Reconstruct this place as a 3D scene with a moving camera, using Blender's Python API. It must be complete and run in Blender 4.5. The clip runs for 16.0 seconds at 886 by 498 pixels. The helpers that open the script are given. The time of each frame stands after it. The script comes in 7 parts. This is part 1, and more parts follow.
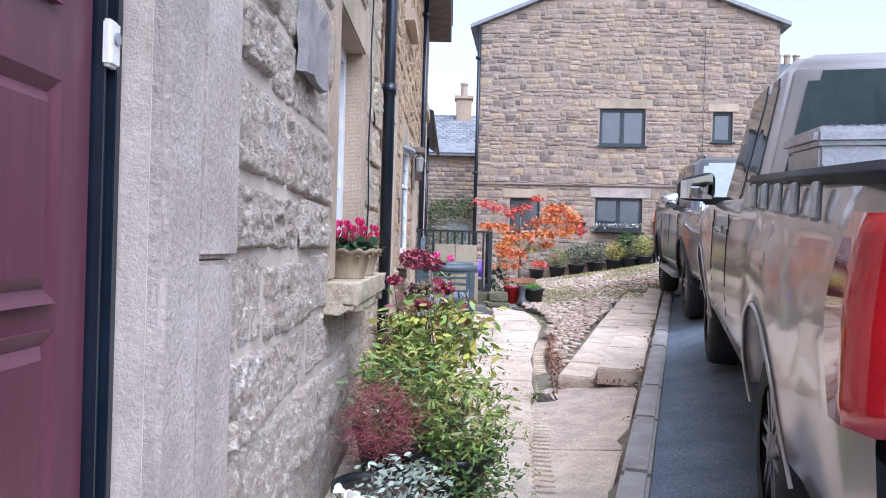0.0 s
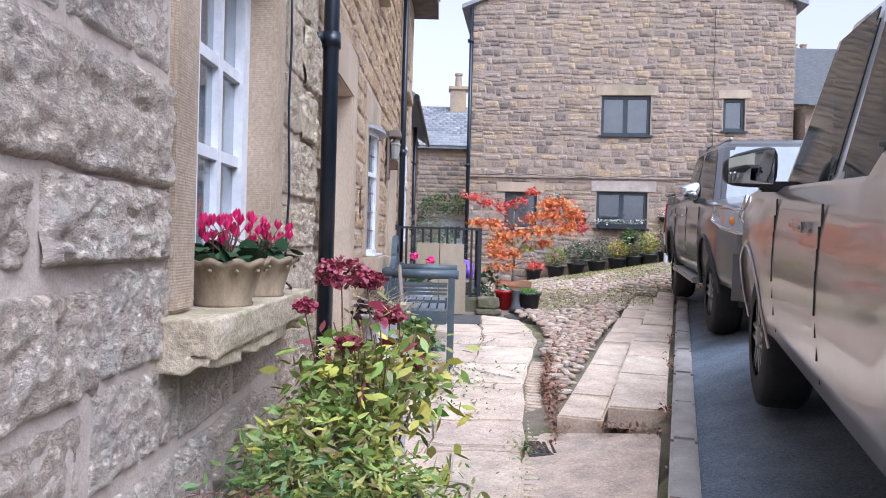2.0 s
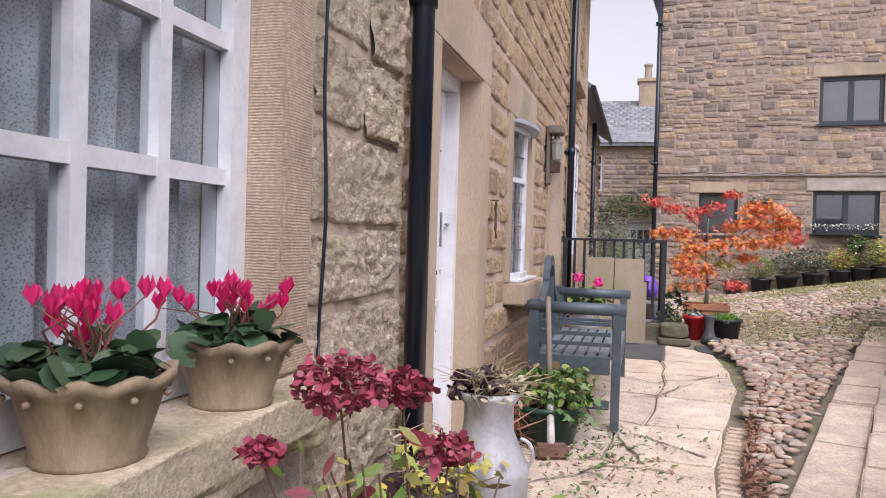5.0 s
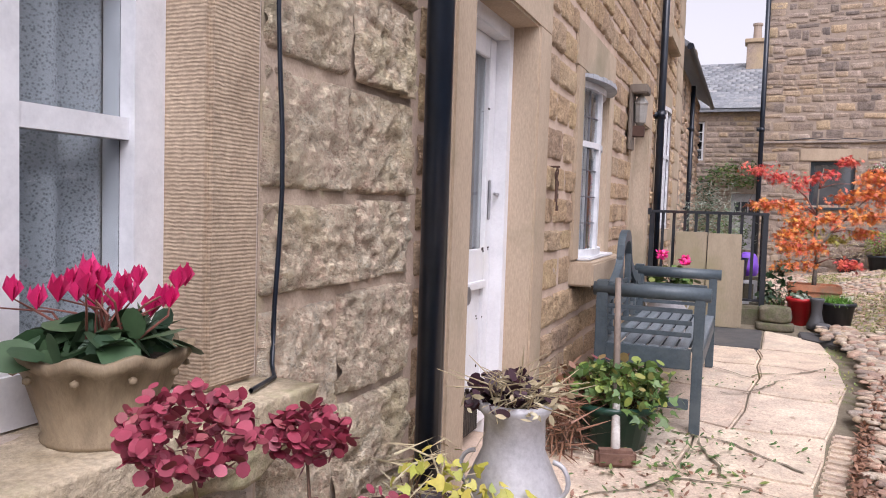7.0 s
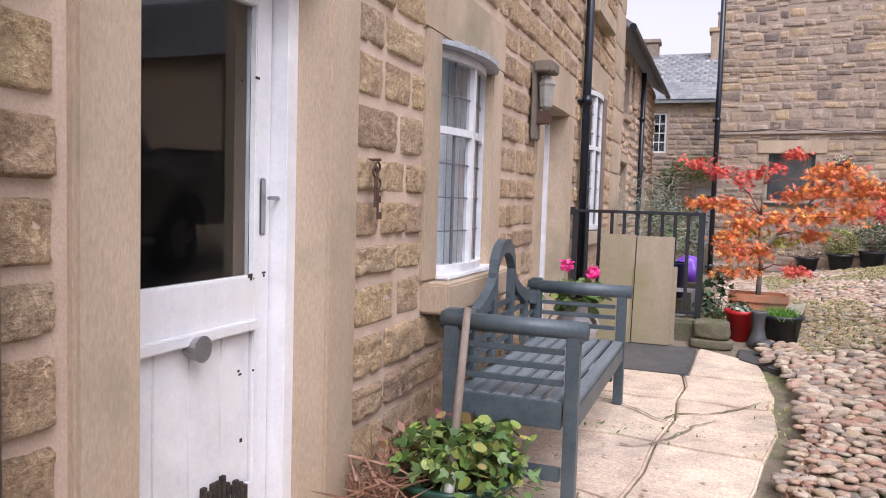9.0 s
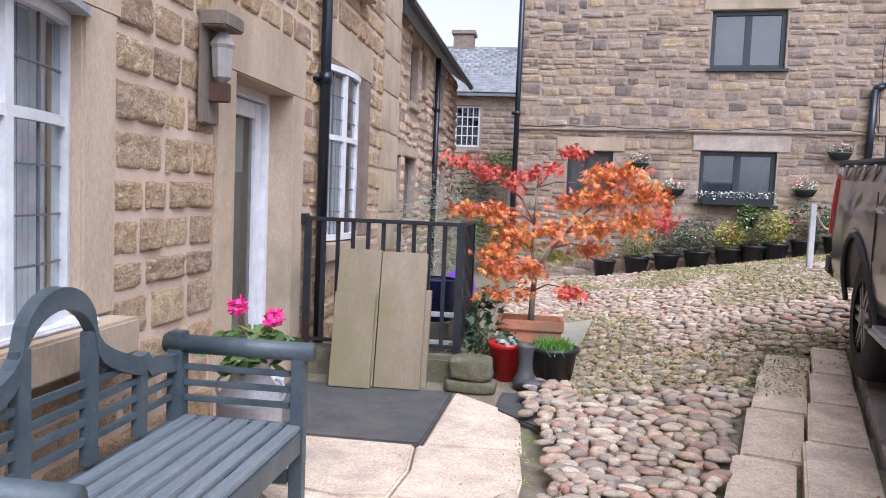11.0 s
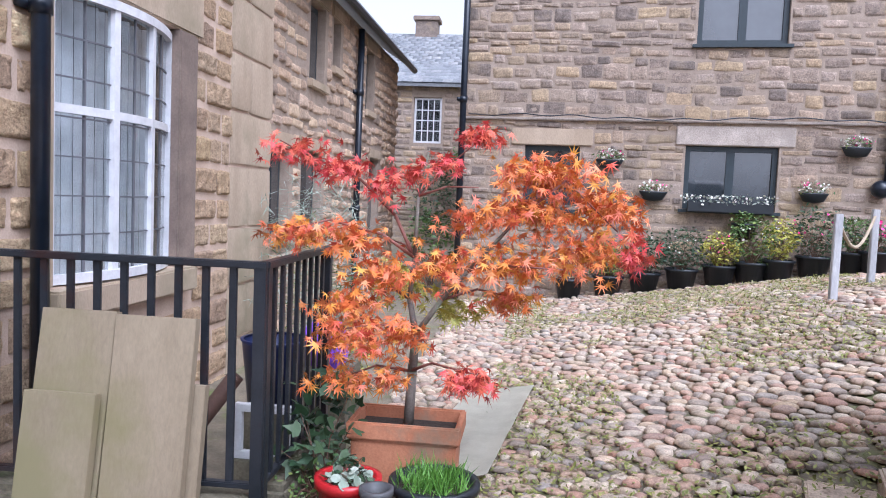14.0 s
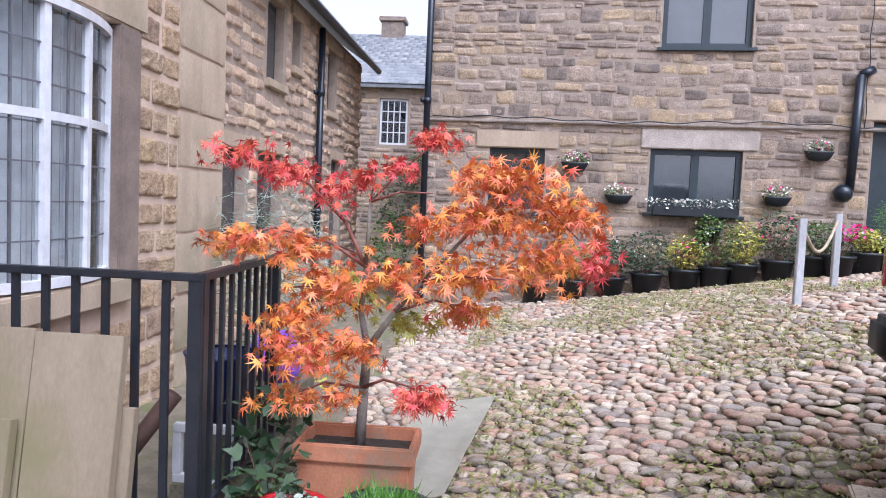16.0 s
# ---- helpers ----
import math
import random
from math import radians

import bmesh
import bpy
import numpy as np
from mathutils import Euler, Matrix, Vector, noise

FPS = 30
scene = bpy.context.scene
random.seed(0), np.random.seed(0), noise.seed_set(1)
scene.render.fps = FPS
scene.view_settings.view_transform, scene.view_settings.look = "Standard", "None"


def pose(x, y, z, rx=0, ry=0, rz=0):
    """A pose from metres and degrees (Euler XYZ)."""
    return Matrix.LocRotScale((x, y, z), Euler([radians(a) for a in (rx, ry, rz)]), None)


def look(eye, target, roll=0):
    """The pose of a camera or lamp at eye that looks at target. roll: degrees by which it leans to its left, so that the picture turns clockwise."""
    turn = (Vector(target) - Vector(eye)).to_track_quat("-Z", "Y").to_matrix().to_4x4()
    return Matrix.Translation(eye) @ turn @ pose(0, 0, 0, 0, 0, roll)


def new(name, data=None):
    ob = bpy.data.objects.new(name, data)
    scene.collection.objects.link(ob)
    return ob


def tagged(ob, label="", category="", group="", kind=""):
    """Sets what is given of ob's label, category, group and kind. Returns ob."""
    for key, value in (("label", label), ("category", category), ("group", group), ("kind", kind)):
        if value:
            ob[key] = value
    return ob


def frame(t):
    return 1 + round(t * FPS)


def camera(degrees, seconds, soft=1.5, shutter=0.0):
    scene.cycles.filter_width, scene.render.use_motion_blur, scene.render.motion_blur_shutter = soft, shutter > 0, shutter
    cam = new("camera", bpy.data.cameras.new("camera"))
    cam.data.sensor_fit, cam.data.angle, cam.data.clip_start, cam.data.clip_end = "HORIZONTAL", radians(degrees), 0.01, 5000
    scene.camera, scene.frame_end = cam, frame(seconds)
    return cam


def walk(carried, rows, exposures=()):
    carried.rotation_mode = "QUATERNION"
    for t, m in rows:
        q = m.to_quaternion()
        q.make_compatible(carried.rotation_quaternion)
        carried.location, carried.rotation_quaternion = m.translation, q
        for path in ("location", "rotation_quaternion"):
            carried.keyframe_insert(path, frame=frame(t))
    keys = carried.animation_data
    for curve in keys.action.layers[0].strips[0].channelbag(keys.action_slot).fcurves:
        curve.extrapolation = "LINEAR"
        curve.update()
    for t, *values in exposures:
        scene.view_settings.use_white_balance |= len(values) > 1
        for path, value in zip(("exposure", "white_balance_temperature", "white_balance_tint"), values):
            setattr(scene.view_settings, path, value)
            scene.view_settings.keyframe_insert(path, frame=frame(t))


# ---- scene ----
cam = camera(61.3, 16.0, soft=1.0)
PATH = [
    (0, (0.014, -0.12, 1.274), (-0.01, 1.88, 1.269), 1.6),
    (0.5, (0.048, 0.14, 1.241), (0.066, 2.14, 1.231), 1.6),
    (1, (0.063, 0.52, 1.263), (0.085, 2.52, 1.251), 1.5),
    (1.5, (0.16, 0.946, 1.282), (0.168, 2.946, 1.269), 1.5),
    (2, (0.222, 1.352, 1.323), (0.202, 3.352, 1.308), 1.5),
    (2.5, (0.231, 1.742, 1.394), (0.167, 3.741, 1.379), 1.5),
    (3, (0.284, 2.147, 1.443), (0.156, 4.143, 1.428), 1.6),
    (3.5, (0.298, 2.519, 1.448), (0.08, 4.507, 1.434), 1.6),
    (4, (0.296, 2.75, 1.504), (-0.028, 4.724, 1.49), 1.7),
    (4.5, (0.35, 2.783, 1.51), (-0.08, 4.736, 1.495), 1.6),
    (5, (0.392, 2.793, 1.501), (-0.124, 4.725, 1.473), 1.6),
    (5.2, (0.411, 2.799, 1.499), (-0.132, 4.724, 1.463), 1.6),
    (7.3, (0.511, 3.552, 1.518), (-0.274, 5.388, 1.4), 1.7),
    (7.5, (0.539, 3.641, 1.532), (-0.265, 5.468, 1.413), 1.6),
    (8, (0.625, 3.994, 1.529), (-0.21, 5.807, 1.404), 1.6),
    (8.5, (0.697, 4.344, 1.548), (-0.104, 6.172, 1.419), 1.7),
    (9, (0.826, 4.761, 1.597), (0.128, 6.631, 1.468), 1.7),
    (9.5, (0.931, 5.254, 1.589), (0.385, 7.173, 1.458), 1.8),
    (10, (1.074, 5.718, 1.569), (0.676, 7.674, 1.44), 2.0),
    (10.2, (1.124, 5.917, 1.641), (0.776, 7.883, 1.512), 1.9),
    (12.3, (1.446, 7.571, 1.796), (1.197, 9.55, 1.652), 2.4),
    (12.5, (1.469, 7.782, 1.816), (1.218, 9.762, 1.674), 2.3),
    (13, (1.56, 8.299, 1.842), (1.311, 10.279, 1.7), 2.4),
    (13.5, (1.655, 8.831, 1.849), (1.413, 10.811, 1.708), 2.4),
    (14, (1.725, 9.173, 1.849), (1.496, 11.155, 1.711), 2.4),
    (14.5, (1.73, 9.318, 1.886), (1.518, 11.302, 1.751), 2.5),
    (15, (1.729, 9.331, 1.896), (1.536, 11.318, 1.764), 2.5),
    (15.5, (1.741, 9.338, 1.895), (1.569, 11.326, 1.764), 2.5),
    (16, (1.769, 9.377, 1.872), (1.624, 11.368, 1.742), 2.5),
]
walk(cam, [(t, look(eye, aim, roll)) for t, eye, aim, roll in PATH], [(0, .78, 5080, 12), (2.5, .6, 5330, 13), (5, .4, 5950, 17), (8.2, .48, 6030, 17), (10, .5, 5780, 15), (12.5, .68, 5250, 13), (16, .68, 5330, 14)])

# ---- world, sun, exposure ----
world = bpy.data.worlds.new("overcast_sky")
scene.world = world
world.use_nodes = True
wn = world.node_tree
sky = wn.nodes.new("ShaderNodeTexSky")
sky.sky_type, sky.sun_disc = "NISHITA", False
sky.sun_elevation, sky.sun_rotation = radians(50), radians(150)
sky.dust_density = 4.0
grey = wn.nodes.new("ShaderNodeHueSaturation")
grey.inputs["Saturation"].default_value = 0.05
wn.links.new(sky.outputs[0], grey.inputs["Color"])
haze = wn.nodes.new("ShaderNodeMix")
haze.data_type, haze.blend_type = "RGBA", "MULTIPLY"
haze.inputs[0].default_value, haze.inputs[7].default_value = 1.0, (1.05, 1.0, 1.01, 1)
wn.links.new(grey.outputs[0], haze.inputs[6])
wn.links.new(haze.outputs[2], wn.nodes["Background"].inputs[0])
wn.nodes["Background"].inputs[1].default_value = 0.165
sun_data = bpy.data.lights.new("sun", "SUN")
sun_data.energy, sun_data.angle, sun_data.color = 1.6, radians(60), (1.0, 0.96, 0.92)
sun = new("sun", sun_data)
sun.matrix_world = look((0, 0, 20), (-5.0, 5.6, 6.0))


# ---- materials ----
def nodes_of(name, rough=0.8, metal=0.0):
    m = bpy.data.materials.new(name)
    m.use_nodes = True
    nt = m.node_tree
    b = nt.nodes["Principled BSDF"]
    b.inputs["Roughness"].default_value, b.inputs["Metallic"].default_value = rough, metal
    return m, nt, b


def noise_node(nt, scale, detail=4.0, rough=0.6, stretch=None):
    geo = nt.nodes.new("ShaderNodeNewGeometry")
    out = geo.outputs["Position"]
    if stretch:
        mp = nt.nodes.new("ShaderNodeMapping")
        mp.inputs["Scale"].default_value = stretch
        nt.links.new(out, mp.inputs["Vector"])
        out = mp.outputs[0]
    n = nt.nodes.new("ShaderNodeTexNoise")
    n.inputs["Scale"].default_value, n.inputs["Detail"].default_value, n.inputs["Roughness"].default_value = scale, detail, rough
    nt.links.new(out, n.inputs["Vector"])
    return n.outputs["Fac"]


def ramp_node(nt, fac, stops):
    r = nt.nodes.new("ShaderNodeValToRGB")
    el = r.color_ramp.elements
    while len(el) < len(stops):
        el.new(0.5)
    for e, (p, c) in zip(el, stops):
        e.position, e.color = p, (*c, 1)
    nt.links.new(fac, r.inputs["Fac"])
    return r.outputs["Color"]


def maths(nt, op, a, b=0.0):
    n = nt.nodes.new("ShaderNodeMath")
    n.operation = op
    for i, v in enumerate((a, b)):
        if hasattr(v, "is_output"):
            nt.links.new(v, n.inputs[i])
        else:
            n.inputs[i].default_value = v
    return n.outputs[0]


def mixed(nt, kind, fac, a, b):
    n = nt.nodes.new("ShaderNodeMix")
    n.data_type, n.blend_type = "RGBA", kind
    for i, v in ((0, fac), (6, a), (7, b)):
        if hasattr(v, "is_output"):
            nt.links.new(v, n.inputs[i])
        elif i == 0:
            n.inputs[0].default_value = v
        else:
            n.inputs[i].default_value = (*v, 1)
    return n.outputs[2]


def bumped(nt, b, height, strength, dist=0.01):
    n = nt.nodes.new("ShaderNodeBump")
    n.inputs["Strength"].default_value, n.inputs["Distance"].default_value = strength, dist
    nt.links.new(height, n.inputs["Height"])
    nt.links.new(n.outputs[0], b.inputs["Normal"])


def surface(name, dark, light, scale=6.0, fine=60.0, rough=0.8, metal=0.0, bump=0.3, dist=0.006, stain=None, stretch=None, amount=0.28, coat=0.0):
    """Two tones mixed by coarse noise, fine grain over it, an optional stain colour, relief from both."""
    m, nt, b = nodes_of(name, rough, metal)
    coarse, grain = noise_node(nt, scale, 5, 0.6, stretch), noise_node(nt, fine, 3, 0.7, stretch)
    col = ramp_node(nt, coarse, [(0.32, dark), (0.68, light)])
    col = mixed(nt, "OVERLAY", amount, col, ramp_node(nt, grain, [(0.25, (0.2, 0.2, 0.2)), (0.75, (0.8, 0.8, 0.8))]))
    if stain:
        s = ramp_node(nt, noise_node(nt, scale * 0.37, 6, 0.65), [(0.52, (0, 0, 0)), (0.66, (1, 1, 1))])
        col = mixed(nt, "MIX", s, col, stain)
    nt.links.new(col, b.inputs["Base Color"])
    bumped(nt, b, maths(nt, "ADD", coarse, maths(nt, "MULTIPLY", grain, 0.6)), bump, dist)
    b.inputs["Coat Weight"].default_value = coat
    return m


def pieces(name, tones, rough=0.85, scale=9.0, fine=70.0, bump=0.6, dist=0.012, stain=None, pits=0.0, stretch=None, grain_amount=0.5, stain_scale=.3):
    """Stones and the like: a tone of its own for each piece, mottled, with relief."""
    m, nt, b = nodes_of(name, rough)
    oi, geo = nt.nodes.new("ShaderNodeObjectInfo"), nt.nodes.new("ShaderNodeNewGeometry")
    pick = maths(nt, "FRACT", maths(nt, "ADD", oi.outputs["Random"], geo.outputs["Random Per Island"]))
    col = ramp_node(nt, pick, [(i / max(1, len(tones) - 1), c) for i, c in enumerate(tones)])
    coarse, grain = noise_node(nt, scale, 6, 0.65, stretch), noise_node(nt, fine, 4, 0.75, stretch)
    col = mixed(nt, "OVERLAY", 0.55, col, ramp_node(nt, coarse, [(0.3, (0.3, 0.3, 0.3)), (0.7, (0.86, 0.84, 0.8))]))
    col = mixed(nt, "OVERLAY", grain_amount, col, ramp_node(nt, grain, [(0.28, (0.22, 0.22, 0.22)), (0.72, (0.92, 0.92, 0.92))]))
    if stain:
        s = ramp_node(nt, noise_node(nt, scale * stain_scale, 6, 0.7), [(0.5, (0, 0, 0)), (0.7, (0.85, 0.85, 0.85))])
        col = mixed(nt, "MIX", s, col, stain)
    h = maths(nt, "ADD", coarse, maths(nt, "MULTIPLY", grain, 0.7))
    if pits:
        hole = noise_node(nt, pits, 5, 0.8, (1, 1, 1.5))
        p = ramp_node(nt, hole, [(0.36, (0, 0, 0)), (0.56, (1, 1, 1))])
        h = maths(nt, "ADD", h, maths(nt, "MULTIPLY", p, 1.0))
        # shade in the hollows is multiplied into the colour, on top of the relief
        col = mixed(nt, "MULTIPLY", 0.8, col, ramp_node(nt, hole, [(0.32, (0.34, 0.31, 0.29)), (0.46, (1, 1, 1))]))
    nt.links.new(col, b.inputs["Base Color"])
    bumped(nt, b, h, bump, dist)
    return m


def plain(name, col, rough=0.5, metal=0.0, bump=0.1, coat=0.0):
    return surface(name, [c * 0.86 for c in col], [min(1, c * 1.1) for c in col], 9, 90, rough, metal, bump, 0.003, amount=0.2, coat=coat)


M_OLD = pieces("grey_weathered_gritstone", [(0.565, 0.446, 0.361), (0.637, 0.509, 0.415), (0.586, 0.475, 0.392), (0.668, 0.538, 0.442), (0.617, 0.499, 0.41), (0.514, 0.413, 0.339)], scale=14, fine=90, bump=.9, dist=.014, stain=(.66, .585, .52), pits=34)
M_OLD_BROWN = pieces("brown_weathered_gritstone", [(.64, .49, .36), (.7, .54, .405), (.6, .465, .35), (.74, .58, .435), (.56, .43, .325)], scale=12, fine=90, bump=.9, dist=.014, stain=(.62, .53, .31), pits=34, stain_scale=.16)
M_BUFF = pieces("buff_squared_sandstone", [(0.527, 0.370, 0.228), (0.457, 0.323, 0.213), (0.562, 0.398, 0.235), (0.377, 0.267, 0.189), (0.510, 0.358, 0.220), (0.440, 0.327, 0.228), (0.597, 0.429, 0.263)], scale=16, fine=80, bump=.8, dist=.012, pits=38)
M_RUBBLE = pieces("brown_rubble_sandstone", [(0.243, 0.189, 0.153), (0.162, 0.130, 0.112), (0.306, 0.236, 0.186), (0.135, 0.110, 0.097), (0.324, 0.243, 0.182), (0.216, 0.173, 0.145), (0.342, 0.252, 0.163), (0.279, 0.225, 0.190), (0.315, 0.243, 0.197), (0.180, 0.144, 0.123), (0.360, 0.270, 0.172)], scale=8, fine=42, bump=.9, dist=.02, stain=(.44, .335, .2), stain_scale=.08, grain_amount=.7)
M_DARK_RUBBLE = pieces("dark_brown_rubble", [(0.368, 0.270, 0.201), (0.483, 0.345, 0.241), (0.253, 0.193, 0.155), (0.552, 0.408, 0.282), (0.402, 0.299, 0.236)], scale=12, fine=60, bump=.7, dist=.02)
M_LIME = surface("pale_lime_mortar", (.43, .355, .295), (.57, .48, .405), 8, 80, .95, bump=.7, dist=.008)
M_BROWNLIME = surface("brown_weathered_mortar", (.42, .325, .245), (.54, .43, .335), 8, 80, .95, bump=.7, dist=.008, stain=(.4, .36, .2))
M_SANDY = surface("pinkish_sandy_mortar", (.5, .375, .285), (.61, .47, .37), 7, 90, .95, bump=.5, dist=.006)
M_EARTHY = surface("brown_earthy_mortar", (.29, .228, .18), (.39, .312, .248), 9, 70, .95, bump=.6, dist=.01)
M_DRESSED = surface("dressed_buff_sandstone", (.37, .285, .2), (.5, .395, .29), 2.2, 110, .85, bump=.5, dist=.004, stain=(.3, .255, .17), stretch=(1, 1, .3), amount=.3)
M_DRESSED_GREY = surface("dressed_grey_gritstone", (.35, .295, .25), (.5, .43, .375), 4, 60, .9, bump=.9, dist=.012, stain=(.33, .285, .245), amount=.5)
M_COMBED, nt, b = nodes_of("combed_buff_sandstone", .88)
geo, wave = nt.nodes.new("ShaderNodeNewGeometry"), nt.nodes.new("ShaderNodeTexWave")
wave.bands_direction = "Z"
for slot, val in (("Scale", 36.0), ("Distortion", 3.0), ("Detail", 3.0), ("Detail Scale", 1.6)):
    wave.inputs[slot].default_value = val
nt.links.new(geo.outputs["Position"], wave.inputs["Vector"])
col = ramp_node(nt, noise_node(nt, 3.5, 6, .65, (1, 1, .6)), [(.3, (.3, .225, .155)), (.7, (.46, .36, .26))])
col = mixed(nt, "OVERLAY", .5, col, ramp_node(nt, noise_node(nt, 70, 4), [(.25, (.25, .25, .25)), (.75, (.8, .8, .8))]))
nt.links.new(col, b.inputs["Base Color"])
bumped(nt, b, maths(nt, "ADD", wave.outputs["Fac"], noise_node(nt, 90, 3)), .4, .003)
M_SLAB = pieces("pinkish_stone_flag", [(0.533, 0.420, 0.328), (0.475, 0.375, 0.299), (0.563, 0.455, 0.363), (0.504, 0.395, 0.299), (0.543, 0.430, 0.343)], scale=5, fine=60, bump=.45, dist=.01, stain=(.34, .285, .24), grain_amount=.6)
M_COBBLE = pieces("river_cobble", [(0.279, 0.178, 0.130), (0.409, 0.329, 0.244), (0.214, 0.178, 0.151), (0.344, 0.200, 0.147), (0.446, 0.365, 0.277), (0.242, 0.214, 0.193), (0.391, 0.294, 0.197), (0.177, 0.147, 0.126), (0.391, 0.254, 0.185), (0.326, 0.267, 0.210), (0.484, 0.405, 0.315), (0.288, 0.236, 0.202)], rough=.65, scale=20, fine=110, bump=.5, dist=.005, grain_amount=.6)
M_DIRT = surface("earth_and_moss_between_stones", (.15, .125, .09), (.25, .21, .15), 7, 80, .98, bump=.9, dist=.012, stain=(.15, .17, .06))
M_ASPHALT = surface("blue_grey_asphalt", (.12, .15, .19), (.2, .235, .285), 4, 75, .8, bump=1.0, dist=.012, amount=1.0)
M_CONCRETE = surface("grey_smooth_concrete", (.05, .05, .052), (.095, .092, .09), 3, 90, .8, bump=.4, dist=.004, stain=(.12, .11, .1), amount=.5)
M_KERB = surface("weathered_stone_kerb", (.3, .275, .255), (.42, .385, .36), 5, 100, .9, bump=.6, dist=.006, stain=(.22, .21, .2))
M_SLATE = pieces("grey_slate", [(0.17, 0.178, 0.196), (0.221, 0.23, 0.246), (0.136, 0.145, 0.162), (0.255, 0.255, 0.264)], rough=.55, bump=.2, dist=.004)
M_WHITE = surface("worn_white_gloss_paint", (.6, .6, .62), (.74, .74, .76), 12, 70, .45, bump=.35, dist=.003, amount=.2)
M_BLACK = surface("black_gloss_paint", (.006, .01, .018), (.012, .018, .03), 8, 60, .28, bump=.2, dist=.002)
M_DARKFRAME = plain("dark_teal_grey_frame", (.028, .04, .048), .4)
M_MAROON = surface("maroon_woodgrain_plastic", (.085, .026, .04), (.12, .038, .055), 3, 40, .38, bump=.12, dist=.002, stretch=(1, 8, .6), amount=.25)
M_CREAM = plain("cream_plastic", (.75, .72, .66), .4)
M_IRON = plain("rusty_iron", (.1, .055, .04), .75, .3, .5)


def glass_mat(name, tint, rough=0.03):
    m, nt, b = nodes_of(name, rough)
    nt.links.new(ramp_node(nt, noise_node(nt, 1.5), [(.3, [c * .8 for c in tint]), (.7, tint)]), b.inputs["Base Color"])
    b.inputs["Specular IOR Level"].default_value = 0.9
    b.inputs["Transmission Weight"].default_value = 1.0
    b.inputs["IOR"].default_value = 1.45
    return m


M_GLASS = glass_mat("window_glass", (.75, .8, .82))
M_GLASS_FAR, nt, b = nodes_of("reflecting_window_glass", .04)
b.inputs["IOR"].default_value = 2.1
nt.links.new(ramp_node(nt, noise_node(nt, .8), [(.3, (.02, .024, .028)), (.7, (.07, .08, .09))]), b.inputs["Base Color"])
# near-black: the dimness of the unlit rooms is put into this colour
M_ROOM_SHADE = plain("near_black_room_shade", (.025, .025, .028), .9)


# ---- mesh helpers ----
def link_mesh(name, bm, mat, parent=None, label="", smooth=False):
    me = bpy.data.meshes.new(name)
    bm.normal_update()
    bm.to_mesh(me)
    bm.free()
    for m in (mat if isinstance(mat, (list, tuple)) else [mat]):
        me.materials.append(m)
    if smooth:
        me.shade_smooth()
    ob = new(name, me)
    if parent:
        ob.parent = parent
    if label:
        ob["label"] = label
    return ob


def part(name, bm, mat, parent, label="", smooth=False):
    return link_mesh(name, bm, mat, parent, label, smooth)


def thing(name, label, category, group="", kind=""):
    return tagged(new(name), label, category, group, kind)


def box(bm, x0, x1, y0, y1, z0, z1, m=None, bevel=0.0):
    r = bmesh.ops.create_cube(bm, size=1)
    vs = r["verts"]
    t = Matrix.Translation(((x0 + x1) / 2, (y0 + y1) / 2, (z0 + z1) / 2)) @ Matrix.Diagonal((x1 - x0, y1 - y0, z1 - z0, 1))
    bmesh.ops.transform(bm, matrix=(m @ t if m else t), verts=vs)
    if m and m.determinant() < 0:
        bmesh.ops.reverse_faces(bm, faces=list({f for v in vs for f in v.link_faces}))
    if bevel:
        es = list({e for v in vs for e in v.link_edges})
        bmesh.ops.bevel(bm, geom=es, offset=bevel, segments=2, affect="EDGES", clamp_overlap=True)
    return vs


def tube(bm, a, b, r0, r1=None, seg=10, cap=True):
    a, b = Vector(a), Vector(b)
    d = b - a
    m = Matrix.Translation((a + b) / 2) @ d.to_track_quat("Z", "Y").to_matrix().to_4x4()
    r = bmesh.ops.create_cone(bm, cap_ends=cap, segments=seg, radius1=r0, radius2=r0 if r1 is None else r1, depth=d.length)
    bmesh.ops.transform(bm, matrix=m, verts=r["verts"])
    return r["verts"]


def sweep(bm, pts, r, seg=8):
    """One continuous round strand through the points."""
    prev = None
    for i, p in enumerate(pts):
        d = (Vector(pts[min(i + 1, len(pts) - 1)]) - Vector(pts[max(i - 1, 0)])).normalized()
        q = d.to_track_quat("Z", "Y").to_matrix()
        ring = [bm.verts.new(Vector(p) + q @ Vector((r * math.cos(2 * math.pi * k / seg), r * math.sin(2 * math.pi * k / seg), 0))) for k in range(seg)]
        if prev:
            k0 = min(range(seg), key=lambda k: (ring[k].co - prev[0].co).length)
            ring = ring[k0:] + ring[:k0]
            for k in range(seg):
                bm.faces.new((prev[k], prev[(k + 1) % seg], ring[(k + 1) % seg], ring[k]))
        prev = ring
    bmesh.ops.recalc_face_normals(bm, faces=bm.faces)


def lathe(bm, rings, seg=20, m=None, wave=None):
    """Rings of (radius, z) turned about z; wave(angle, i) may scale a ring's radius and lift it."""
    prev = None
    for i, (r, z) in enumerate(rings):
        ring = []
        for k in range(seg):
            a = 2 * math.pi * k / seg
            f, dz = wave(a, i) if wave else (1, 0)
            p = Vector((r * f * math.cos(a), r * f * math.sin(a), z + dz))
            ring.append(bm.verts.new(m @ p if m else p))
        if prev:
            for k in range(seg):
                bm.faces.new((prev[k], prev[(k + 1) % seg], ring[(k + 1) % seg], ring[k]))
        prev = ring
    return prev


def box_part(name, dims, mat, parent, label="", m=None, bevel=0.004):
    bm = bmesh.new()
    box(bm, *dims, m=m, bevel=bevel)
    return part(name, bm, mat, parent, label)


